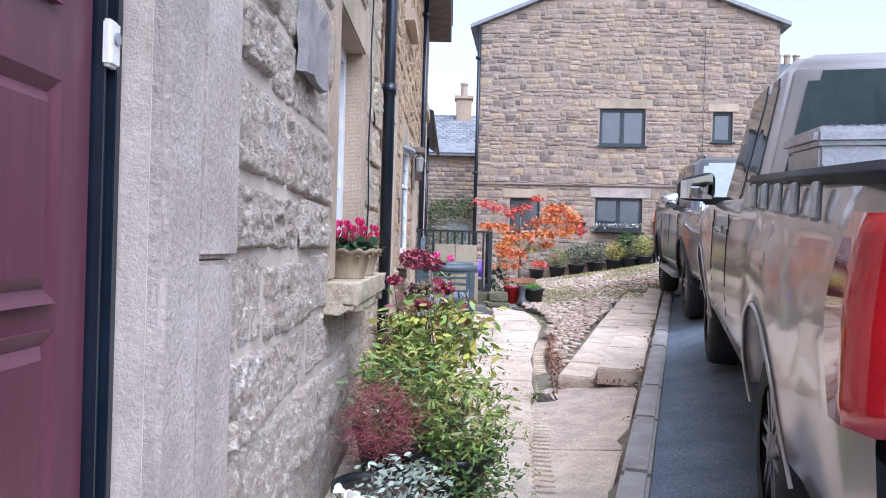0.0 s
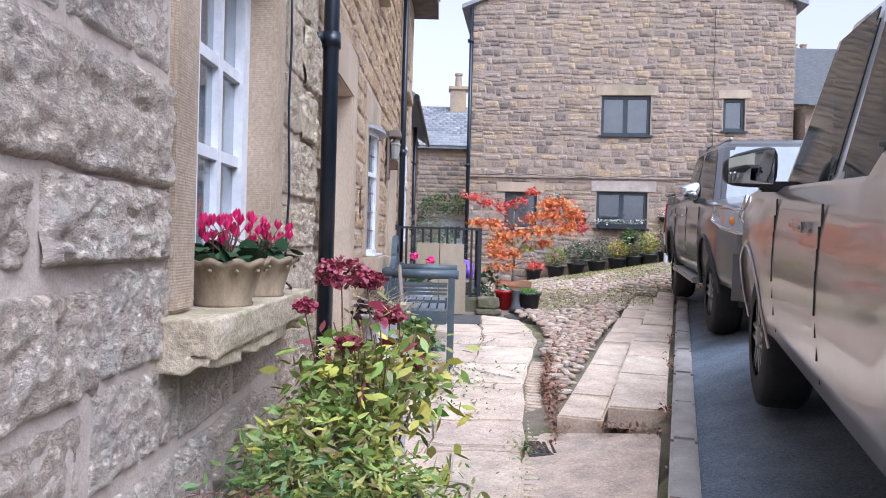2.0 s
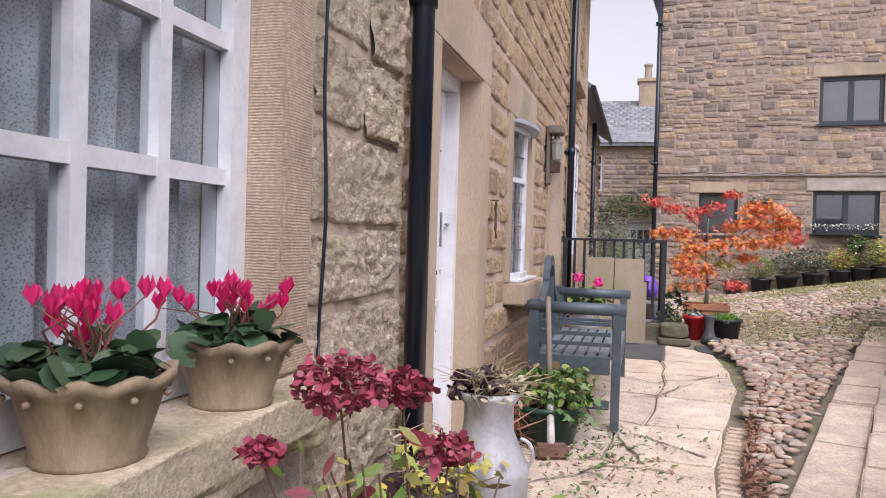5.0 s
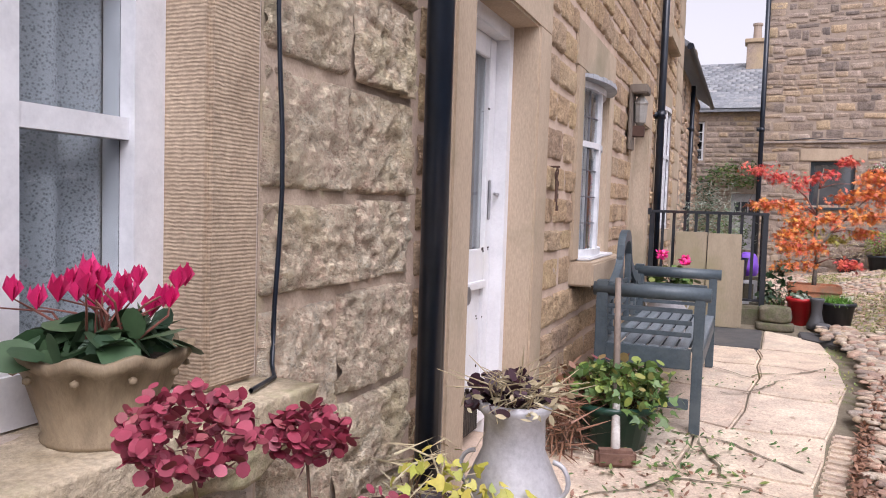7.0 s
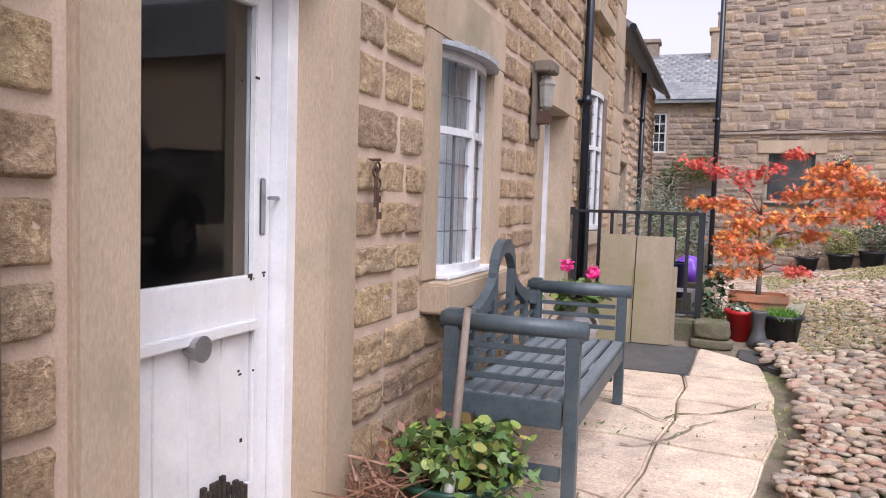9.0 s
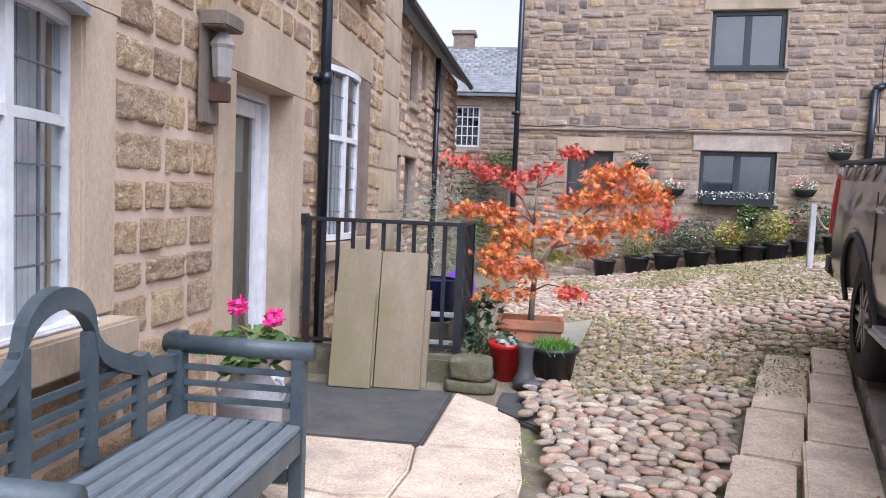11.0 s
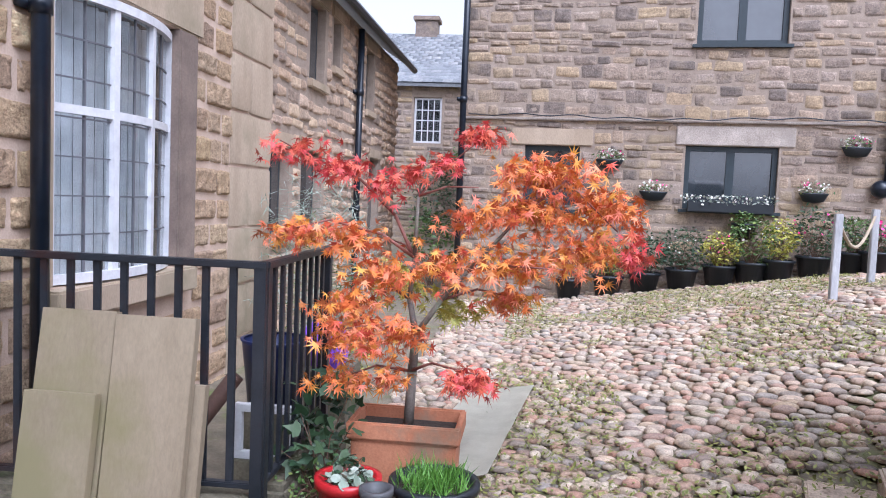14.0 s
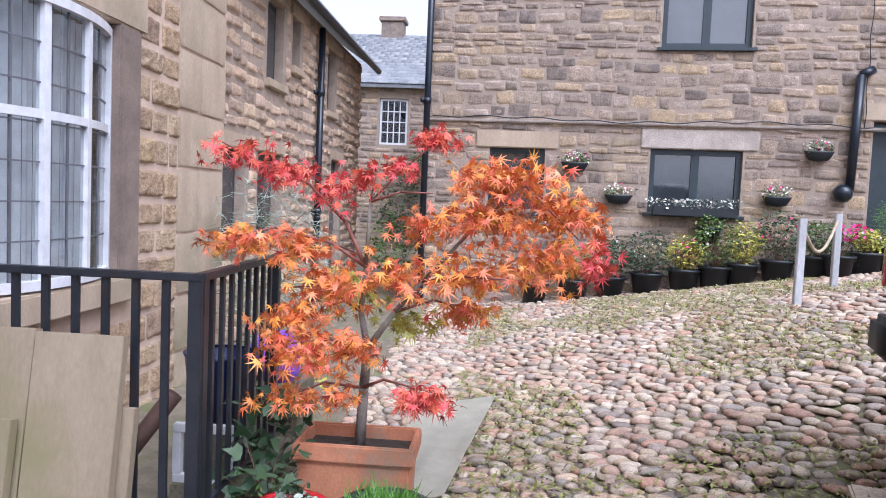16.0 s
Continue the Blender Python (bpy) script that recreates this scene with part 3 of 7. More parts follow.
def bars_window(name, m, s0, s1, z0, z1, y, cols, rows, mat, label, frame_w=.05, bar=.022, deep=.05, curve=0.0, mullion=0.0, panes_mat=None, group="", lead=None):
    """A glazed window: frame, bars and one pane for each light. curve: how far its middle bows outwards."""
    top = thing(name, label, "window", kind="structure")
    bend = lambda s: y + curve * (1 - ((s - (s0 + s1) / 2) / ((s1 - s0) / 2)) ** 2) if curve else y

    def strip(pname, a, b, c, d, t0, t1):
        bm = bmesh.new()
        n = max(1, int((b - a) / .06)) if curve else 1
        for i in range(n):
            u0, u1 = a + (b - a) * i / n, a + (b - a) * (i + 1) / n
            vs = box(bm, u0, u1, -.5, .5, c, d)
            for v in vs:
                v.co.y = bend(v.co.x) + (t0 if v.co.y < 0 else t1)
        bmesh.ops.remove_doubles(bm, verts=bm.verts, dist=.0005)
        bmesh.ops.transform(bm, matrix=m, verts=bm.verts)
        bmesh.ops.recalc_face_normals(bm, faces=bm.faces)
        return part(pname, bm, mat, top)
    for a, b, c, d in ((s0, s1, z0, z0 + frame_w), (s0, s1, z1 - frame_w, z1), (s0, s0 + frame_w, z0 + frame_w, z1 - frame_w), (s1 - frame_w, s1, z0 + frame_w, z1 - frame_w)):
        strip("window_frame", a, b, c, d, -deep, deep * .5)
    cw, rh = (s1 - s0 - 2 * frame_w) / cols, (z1 - z0 - 2 * frame_w) / len(rows) if isinstance(rows, list) else (z1 - z0 - 2 * frame_w) / rows
    zs = [z0 + frame_w + (z1 - z0 - 2 * frame_w) * r for r in ([0] + rows + [1] if isinstance(rows, list) else [i / rows for i in range(rows + 1)])]
    for i in range(1, cols):
        x = s0 + frame_w + cw * i
        w = mullion if mullion and (cols % 2 == 0 and i == cols // 2) else bar
        strip("glazing_bar", x - w / 2, x + w / 2, z0 + frame_w, z1 - frame_w, -deep * .6, deep * .3)
    for j in range(1, len(zs) - 1):
        strip("glazing_bar", s0 + frame_w, s1 - frame_w, zs[j] - bar / 2, zs[j] + bar / 2, -deep * .55, deep * .25)
    if lead:
        for i in range(cols):
            for q in range(1, lead[0]):
                x = s0 + frame_w + cw * (i + q / lead[0])
                strip("lead_line", x - .004, x + .004, z0 + frame_w, z1 - frame_w, -.02, -.004).data.materials[0] = M_LEAD
        for q in range(1, lead[1]):
            zq = z0 + frame_w + (z1 - z0 - 2 * frame_w) * q / lead[1]
            strip("lead_line", s0 + frame_w, s1 - frame_w, zq - .004, zq + .004, -.02, -.004).data.materials[0] = M_LEAD
    for i in range(cols):
        for j in range(len(zs) - 1):
            a = s0 + frame_w + cw * i
            p = strip("pane", a, a + cw, zs[j], zs[j + 1], -.014, -.010)
            p.data.materials[0] = panes_mat or M_GLASS
            p.visible_shadow = False
    return top


# open-fronted box behind the glass, its colour standing in for indoor shade
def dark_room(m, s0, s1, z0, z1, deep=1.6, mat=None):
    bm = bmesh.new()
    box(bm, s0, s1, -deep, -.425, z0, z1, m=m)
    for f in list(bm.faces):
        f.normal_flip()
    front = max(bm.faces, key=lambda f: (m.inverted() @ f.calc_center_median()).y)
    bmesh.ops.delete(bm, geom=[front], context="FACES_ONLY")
    return tagged(link_mesh("room_shade_box", bm, mat or M_ROOM_SHADE), "near-black box, painted as the unlit room behind the glass", "room", kind="structure")


win_old = bars_window("window_1", ROW, 3.69, 4.71, 1.095, 2.515, -.13, 3, [.375, .675], M_WHITE, "white-painted wooden window with nine panes", .095, .045, .06)
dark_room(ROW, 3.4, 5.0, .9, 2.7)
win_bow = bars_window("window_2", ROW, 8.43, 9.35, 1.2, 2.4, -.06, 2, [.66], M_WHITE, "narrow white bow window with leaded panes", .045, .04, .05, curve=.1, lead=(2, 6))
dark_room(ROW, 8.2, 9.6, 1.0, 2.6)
bm = bmesh.new()
n = 14
for i in range(n):
    a, b = 8.41 + .96 * i / n, 8.41 + .96 * (i + 1) / n
    vs = box(bm, a + .002, b - .002, -.12, .07, 2.402, 2.44 + .006 * (i % 2), m=None)
    for v in vs:
        if v.co.y > 0:
            v.co.y += .1 * (1 - ((v.co.x - 8.89) / .48) ** 2) - .03
            v.co.z -= .012 * (v.co.z > 2.42)
bmesh.ops.transform(bm, matrix=ROW, verts=bm.verts)
bmesh.ops.recalc_face_normals(bm, faces=bm.faces)
part("lead_hood", bm, surface("pale_sheet_lead", (.36, .38, .42), (.5, .52, .56), 14, 60, .5, metal=.3, bump=.4), win_bow, "pale ribbed lead hood")
bm = bmesh.new()
box(bm, 8.42, 9.36, -.1, .1, 1.178, 1.2, m=ROW, bevel=.008)
part("window_sill", bm, M_WHITE, win_bow, "white timber sill board")
win_big = bars_window("window_3", ROW, 12.57, 13.85, 1.33, 2.82, -.06, 3, [.6], M_WHITE, "large white bow window with small leaded panes", .05, .045, .05, curve=.14, lead=(2, 7))
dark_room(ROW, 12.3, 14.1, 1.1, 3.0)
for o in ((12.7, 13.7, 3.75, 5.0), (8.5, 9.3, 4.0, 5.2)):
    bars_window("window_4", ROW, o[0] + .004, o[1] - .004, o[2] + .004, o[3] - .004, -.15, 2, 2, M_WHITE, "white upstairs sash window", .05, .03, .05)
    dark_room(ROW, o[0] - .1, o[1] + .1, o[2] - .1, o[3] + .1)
for k, (o, cols) in enumerate(zip(OPEN_G[:4], (2, 2, 1, 1))):
    bars_window("window_%d" % (5 + k), GAB, o[0] + .004, o[1] - .004, o[2] + .004, o[3] - .004, -.1, cols, 1, M_DARKFRAME, "dark grey casement window in a stone gable", .07, .09, .06, mullion=.11, panes_mat=M_GLASS_FAR)
    dark_room(GAB, o[0] - .1, o[1] + .1, o[2] - .1, o[3] + .1)
    if o[2] > 1:
        box_part("window_sill", (o[0] - .06, o[1] + .06, -.1, .07, o[2] - .05, o[2] - .004), M_DARKFRAME, house_gable, m=GAB)
door_g = thing("door_4", "dark grey panelled door of the gable house", "door", kind="structure")
box_part("door_leaf", (2.864, 3.696, -.2, -.14, .95, 3.19), M_DARKFRAME, door_g, m=GAB)


def maroon_door():
    d = thing("door_1", "maroon woodgrain panelled front door with black frame", "door", kind="structure")
    box_part("door_leaf", (.42, 1.285, -.12, -.075, -.19, 2.0), M_MAROON, d, m=ROW)
    for z0, z1 in ((-.1, .5), (.6, 1.115), (1.16, 1.54), (1.67, 1.95)):
        for a, b in ((.5, .79), (.86, 1.15)):
            bm = bmesh.new()
            vs = box(bm, a, b, -.075, -.06, z0, z1, m=ROW)
            out = [f for f in bm.faces if f.normal.x > .9]
            bmesh.ops.inset_individual(bm, faces=out, thickness=.035, depth=-.012)
            bmesh.ops.inset_individual(bm, faces=out, thickness=.03, depth=.014)
            part("door_panel", bm, M_MAROON, d)
    for i, (a, b, y0, y1) in enumerate(((1.29, 1.3, -.11, -.055), (1.302, 1.33, -.11, -.066), (1.332, 1.345, -.11, -.05), (1.347, 1.378, -.11, -.06))):
        box_part("door_frame", (a, b, y0, y1, -.3, 2.015), M_BLACK, d, "black ribbed plastic frame", m=ROW, bevel=.002)
    bell = thing("doorbell", "white wireless doorbell button on a black door frame", "doorbell")
    box_part("case", (1.285, 1.328, -.062, -.04, 1.6, 1.69), M_CREAM, bell, m=ROW, bevel=.006)
    bm = bmesh.new()
    tube(bm, ROW @ Vector((1.306, -.041, 1.655)), ROW @ Vector((1.306, -.035, 1.655)), .012, seg=16)
    part("button", bm, plain("grey_button", (.3, .3, .33), .3), bell)


maroon_door()


def stable_door():
    d = thing("door_2", "peeling white-painted half-glazed wooden door with rotted foot", "door", kind="structure")
    peel = surface("peeling_white_paint", (.68, .68, .7), (.82, .82, .84), 5, 60, .5, bump=.4, stain=(.74, .72, .7), amount=.25)
    for a, b in ((6.284, 6.33), (7.2, 7.276)):
        box_part("door_frame", (a, b, -.3, -.12, .3, 2.47), peel, d, m=ROW)
    box_part("door_frame", (6.332, 7.198, -.3, -.12, 2.39, 2.47), peel, d, m=ROW)
    for a, b, z0, z1 in ((6.335, 6.42, .38, 2.385), (7.1, 7.195, .38, 2.385), (6.422, 7.098, 2.28, 2.385), (6.422, 7.098, 1.12, 1.3), (6.422, 7.098, .38, .52)):
        box_part("door_rail", (a, b, -.24, -.19, z0, z1), peel, d, m=ROW)
    for i in range(4):
        box_part("door_board", (6.425 + i * .168, 6.425 + i * .168 + .165, -.235, -.205, .525, 1.115), peel, d, m=ROW, bevel=.003)
    box_part("weather_bar", (6.42, 7.1, -.19, -.17, 1.1, 1.14), peel, d, m=ROW)
    p = box_part("pane", (6.422, 7.098, -.22, -.214, 1.302, 2.278), M_GLASS, d, m=ROW, bevel=0)
    p.visible_shadow = False
    rot = surface("rotten_black_wood", (.015, .012, .01), (.06, .045, .035), 20, 90, .95, bump=.8)
    for i in range(16):
        a = 6.66 + i * .026
        h = .1 * random.uniform(.5, 1.3) * (1 - abs(i - 8) / 10)
        box_part("rotten_edge", (a, a + .022, -.204, -.186, .36, .5 + h), rot, d, m=ROW, bevel=.002)
    chip_rng = random.Random(4)
    for k in range(14):
        a = chip_rng.choice((6.43, 6.99, 7.06, 7.12)) + chip_rng.uniform(0, .05)
        z0 = chip_rng.choice((1.12, 1.27, 1.29, .7, .95, 2.0, 1.6)) + chip_rng.uniform(-.02, .02)
        box_part("paint_chip", (a, a + chip_rng.uniform(.006, .03), -.191, -.188, z0, z0 + chip_rng.uniform(.005, .018)), rot, d, "bare dark wood where paint has flaked", m=ROW, bevel=.001)
    steel = plain("worn_steel", (.4, .4, .42), .4, .8)
    h = box_part("latch_plate", (7.125, 7.16, -.19, -.182, 1.45, 1.66), steel, d, "grey steel latch plate", m=ROW)
    box_part("latch_lever", (7.135, 7.25, -.165, -.15, 1.58, 1.595), steel, h, m=ROW)
    bm = bmesh.new()
    tube(bm, ROW @ Vector((6.75, -.2, 1.09)), ROW @ Vector((6.75, -.14, 1.09)), .03, .045, seg=14)
    part("knocker", bm, steel, d)
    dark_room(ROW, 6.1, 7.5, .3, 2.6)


stable_door()


def white_door():
    d = thing("door_3", "white front door with tall frosted pane and pale blind", "door", kind="structure")
    box_part("door_frame", (10.804, 10.86, -.3, -.16, .34, 2.43), M_WHITE, d, m=ROW)
    box_part("door_frame", (11.77, 11.836, -.3, -.16, .34, 2.43), M_WHITE, d, m=ROW)
    box_part("door_frame", (10.862, 11.768, -.3, -.16, 2.36, 2.43), M_WHITE, d, m=ROW)
    for a, b, z0, z1 in ((10.865, 10.96, .4, 2.35), (11.66, 11.765, .4, 2.35), (10.962, 11.658, 2.24, 2.35), (10.962, 11.658, .4, .62)):
        box_part("door_rail", (a, b, -.25, -.2, z0, z1), M_WHITE, d, m=ROW)
    box_part("pane", (10.962, 11.658, -.23, -.224, .622, 2.238), M_GLASS, d, m=ROW, bevel=0)
    box_part("blind", (10.98, 11.64, -.29, -.285, 1.86, 2.23), plain("pale_green_blind", (.5, .62, .54), .8), d, m=ROW, bevel=0)
    box_part("backing_board", (10.97, 11.65, -.32, -.3, .62, 1.86), plain("grey_board", (.16, .165, .17), .7), d, m=ROW, bevel=0)
    box_part("threshold", (10.8, 11.84, -.3, -.02, .3, .375), M_WHITE, d, m=ROW)
    box_part("step_riser", (10.8, 11.84, -.02, .0, .28, .36), M_WHITE, d, m=ROW)
    dark_room(ROW, 10.7, 12.0, .3, 2.6)


white_door()

# old window's sill: a rough slab, worn along its edge
bm = bmesh.new()
box(bm, 3.44, 4.9, -.16, .165, .93, 1.09, m=ROW)
bmesh.ops.subdivide_edges(bm, edges=bm.edges, cuts=15, use_grid_fill=True)
for v in bm.verts:
    n = noise.noise(v.co * 5) * .026 + noise.noise(v.co * 17) * .013 + noise.noise(v.co * 40) * .004
    chip = max(0.0, noise.noise(v.co * 7 + Vector((3, 0, 0)))) * .05 if v.co.z < .97 else 0
    v.co += Vector((n - chip if v.co.x > -.5 else 0, n * .5, n * .5 + chip if v.co.z < 1.0 else n * .2))
part("window_sill", bm, surface("worn_yellow_sandstone", (.36, .29, .19), (.54, .45, .33), 7, 60, .9, bump=.8, dist=.012, stain=(.27, .27, .13), amount=.6), wall_old, smooth=True)


def roof_slope(name, pts, label, rows=0):
    bm = bmesh.new()
    lo = [bm.verts.new(p) for p in pts]
    hi = [bm.verts.new(Vector(p) + Vector((0, 0, .1))) for p in pts]
    bm.faces.new(lo), bm.faces.new(hi)
    for i in range(4):
        bm.faces.new((lo[i], lo[(i + 1) % 4], hi[(i + 1) % 4], hi[i]))
    bmesh.ops.recalc_face_normals(bm, faces=bm.faces)
    return tagged(link_mesh(name, bm, M_SLATE), label, "roof", kind="structure")


def slates(parent, o, u, v, nu, nv, du, dv):
    """Overlapping slates on a slope: o corner, u along the eave, v up the slope."""
    o, u, v = Vector(o), Vector(u).normalized(), Vector(v).normalized()
    w = u.cross(v)
    spots = []
    for j in range(nv):
        for i in range(nu):
            c = o + u * (du * (i + .5 + (.5 if j % 2 else 0))) + v * (dv * (j + .5)) + w * .02
            rot = Matrix((u, w, v)).transposed().to_4x4() @ Matrix.Rotation(.05, 4, "X")
            spots.append(Matrix.Translation(c) @ rot @ Matrix.Diagonal((du * .97, .02, dv * 1.15, 1)))
    lay_pieces(parent, "slate", "slate_courses", shape_set(4, 9, nx=1, nz=1, rough=.1, edge=.03, dome=.05), spots, M_SLATE, lambda p: p.z, "grey slates", limit=200)


roof_row = roof_slope("roof_row", [(-.1, -5, 6.0), (-.1, 15.9, 6.0), (-4.2, 15.9, 8.6), (-4.2, -5, 8.6)], "slate roof over the row of cottages")
roof_cot = roof_slope("roof_cottage", [(-.52, 15.9, 4.12), (-.52, 22.8, 4.12), (-3.6, 22.8, 6.2), (-3.6, 15.9, 6.2)], "slate roof over the rubble cottage")
bm = bmesh.new()
tube(bm, (-.5, 15.7, 4.12), (-.5, 22.8, 4.12), .055, seg=8)
tagged(link_mesh("gutter", bm, M_BLACK), "black gutter along the cottage eaves", "gutter")
bm = bmesh.new()
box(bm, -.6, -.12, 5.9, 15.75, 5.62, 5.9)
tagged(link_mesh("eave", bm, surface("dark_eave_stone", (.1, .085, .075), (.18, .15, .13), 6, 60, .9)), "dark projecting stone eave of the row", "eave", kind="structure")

# ---- far cottage across the lane's end ----
FARY = 33.0
FAR = Matrix.Translation((0, FARY, 0)) @ Matrix.Diagonal((1, -1, 1, 1))
OPEN_F = [(-2.15, -1.25, 3.55, 5.0), (-.2, .75, .3, 2.35)]
wall_far = wall_with_openings("wall_far_cottage", FAR, -9, 6, -.5, 5.35, .4, OPEN_F, M_EARTHY, "far brown stone cottage wall")
st = courses(rng, -6, 4.5, 0, 5.35, [(o[0] - .05, o[1] + .05, o[2] - .1, o[3] + .2) for o in OPEN_F], (.14, .22), (.25, .6), .03)
lay_pieces(wall_far, "stone", "stone_courses", SH_RUB, spots_on(FAR @ Matrix.Translation((0, -.016, 0)), st, .04, rng, .01), M_RUBBLE, lambda p: abs(p.x) + p.z, "far stone courses", limit=150)
bars_window("window_9", FAR, -2.14, -1.26, 3.56, 4.99, -.1, 4, 4, M_WHITE, "white sash window of many panes", .06, .03, .05)
dark_room(FAR, -2.3, -1.1, 3.4, 5.1)
d = thing("door_5", "pale grey cottage door with small panes", "door", kind="structure")
box_part("door_leaf", (-.19, .74, -.2, -.14, .3, 2.34), plain("pale_grey_door", (.5, .5, .52), .5), d, m=FAR)
for i in range(3):
    box_part("door_glass", (-.08 + i * .25, .12 + i * .25, -.14, -.135, 1.55, 2.05), M_DARKFRAME, d, m=FAR)
roof_far = roof_slope("roof_far_cottage", [(-9, FARY - .3, 5.3), (6, FARY - .3, 5.3), (6, FARY + 4, 7.7), (-9, FARY + 4, 7.7)], "slate roof of the far cottage")
slates(roof_far, (-7, FARY - .3, 5.42), (1, 0, 0), (0, 4.3, 2.4), 36, 18, .32, .27)


def chimney(name, x, y, z0, z1, w, pots, label):
    c = thing(name, label, "chimney")
    bm = bmesh.new()
    box(bm, x - w / 2, x + w / 2, y - .35, y + .35, z0, z1, bevel=.02)
    box(bm, x - w / 2 - .08, x + w / 2 + .08, y - .43, y + .43, z1 + .002, z1 + .16, bevel=.02)
    part("masonry", bm, M_RUBBLE, c)
    for i in range(pots):
        bm = bmesh.new()
        px = x + (i - (pots - 1) / 2) * .5
        lathe(bm, [(.17, z1 + .16), (.15, z1 + .7), (.19, z1 + .74), (.19, z1 + .82), (.13, z1 + .82), (.12, z1 + .5)], 12, Matrix.Translation((px, y, 0)))
        part("chimney_pot", bm, plain("buff_clay_pot", (.36, .28, .22), .8), c)
    return c


chimney("chimney", .4, FARY + 3.6, 6.6, 8.5, .75, 1, "stone chimney with one clay pot on a slate roof")
chimney("chimney", -2.4, FARY + 4.0, 6.8, 8.25, .8, 0, "squat stone chimney stack on a slate roof")
# houses behind the gable house, up the street
far_h = thing("distant_house", "distant stone house with chimneys beyond the gable", "house")
bm = bmesh.new()
box(bm, 9.5, 26, 40, 48, 0, 9.0)
part("wall", bm, M_RUBBLE, far_h)
bm = bmesh.new()
for p in ([(9.3, 39.7, 8.9), (26.2, 39.7, 8.9), (26.2, 44, 11.4), (9.3, 44, 11.4)],):
    bm.faces.new([bm.verts.new(q) for q in p])
bmesh.ops.solidify(bm, geom=bm.faces[:], thickness=.12)
part("roof", bm, M_SLATE, far_h)
chimney("chimney", 18.0, 41.5, 9.6, 11.6, 2.6, 4, "stone chimney stack with a row of clay pots")
side_h = thing("neighbour_house", "lower stone outbuilding with sloping roof beside the gable house", "house")
bm = bmesh.new()
box(bm, 8.75, 16, 19.6, 26, .8, 4.9)
part("wall", bm, M_RUBBLE, side_h)
bm = bmesh.new()
bm.faces.new([bm.verts.new(q) for q in ((8.7, 19.3, 4.85), (16.2, 19.3, 4.85), (16.2, 23, 7.2), (8.7, 23, 7.2))])
bmesh.ops.solidify(bm, geom=bm.faces[:], thickness=.12)
part("roof", bm, M_SLATE, side_h)
# house across the road, seen only in glass and paint
opp = thing("opposite_house", "stone house across the road", "house")
bm = bmesh.new()
box(bm, 11, 15, -12, 9.5, -1, 5.0)
part("wall", bm, M_RUBBLE, opp)

# ---- ground ----
EDGE = lambda y: float(np.interp(y, [2, 4.4, 5.4, 6.2, 7.6, 8.6, 9.3, 10.2, 11.0, 12.4], [.3, .5, .62, .72, .85, 1.02, 1.16, 1.2, 1.18, 1.0]))
bm = bmesh.new()
xs = [-120, -40, -12] + [-.8 + .25 * i for i in range(40)] + [12, 40, 120]
ys = [-60, -20] + [-5 + .3 * i for i in range(95)] + [35, 60, 120, 400]


def ground_z(x, y):
    s, n = along(x, y)
    if n > -.15:
        g = kerb_z(max(-12, min(s, 9))) - .05
        c = cobble_z(x, y) - .03
        t = min(1, max(0, (s - 6.6) / 1.0))
        return g * (1 - t) + c * t
    if n > -1.0 and s < 7.3:
        return kerb_z(s) - .2 if s > .25 else kerb_z(s) - .33
    if x < EDGE(y) + .3 and y < 12:
        return terrace_z(y) - .03
    return cobble_z(min(x, 9), min(y, 26)) - .018


grid = [[bm.verts.new((x, y, ground_z(max(-1, min(x, 10)), max(-6, min(y, 30))))) for y in ys] for x in xs]
for i in range(len(xs) - 1):
    for j in range(len(ys) - 1):
        bm.faces.new((grid[i][j], grid[i + 1][j], grid[i + 1][j + 1], grid[i][j + 1]))
ground = tagged(link_mesh("ground", bm, M_DIRT, smooth=True), "earth and moss between the paving", "ground", kind="structure")

# asphalt road beside the kerb
bm = bmesh.new()
rows_ = []
for i in range(60):
    s = -12 + i * .33
    rows_.append([bm.verts.new((*at_kerb(s, n), kerb_z(max(-12, min(s, 9))) - .045 + min(n, .8) * .06 * max(0, min(s, 2) + 4.3) * (1 - .4 * max(0, min(1, (s - 2) / 3))) + .004 * noise.noise((s, n, 0)))) for n in (0.0, .2, .4, .6, .8, 1.5, 2.5, 4, 6)])
for a, b in zip(rows_, rows_[1:]):
    for k in range(len(a) - 1):
        bm.faces.new((a[k], a[k + 1], b[k + 1], b[k]))
bmesh.ops.recalc_face_normals(bm, faces=bm.faces)
tagged(link_mesh("road", bm, M_ASPHALT, smooth=True), "dark blue-grey asphalt road", "road", kind="structure")

# kerb stones
kerb = thing("kerb", "worn grey stone kerb beside the road", "kerb", kind="structure")
s = -8.0
while s < 7.2:
    L = random.uniform(.75, 1.05)
    bm = bmesh.new()
    m = Matrix.Translation((*at_kerb(s + L / 2, -.075), kerb_z(s + L / 2))) @ Matrix.Rotation(radians(-17), 4, "Z") @ Matrix.Rotation(.052, 4, "X")
    box(bm, -.07, .07, -L / 2 + .006, L / 2 - .006, -.25, random.uniform(-.004, .006), m=m, bevel=.018)
    part("kerb_stone", bm, M_KERB, kerb)
    s += L


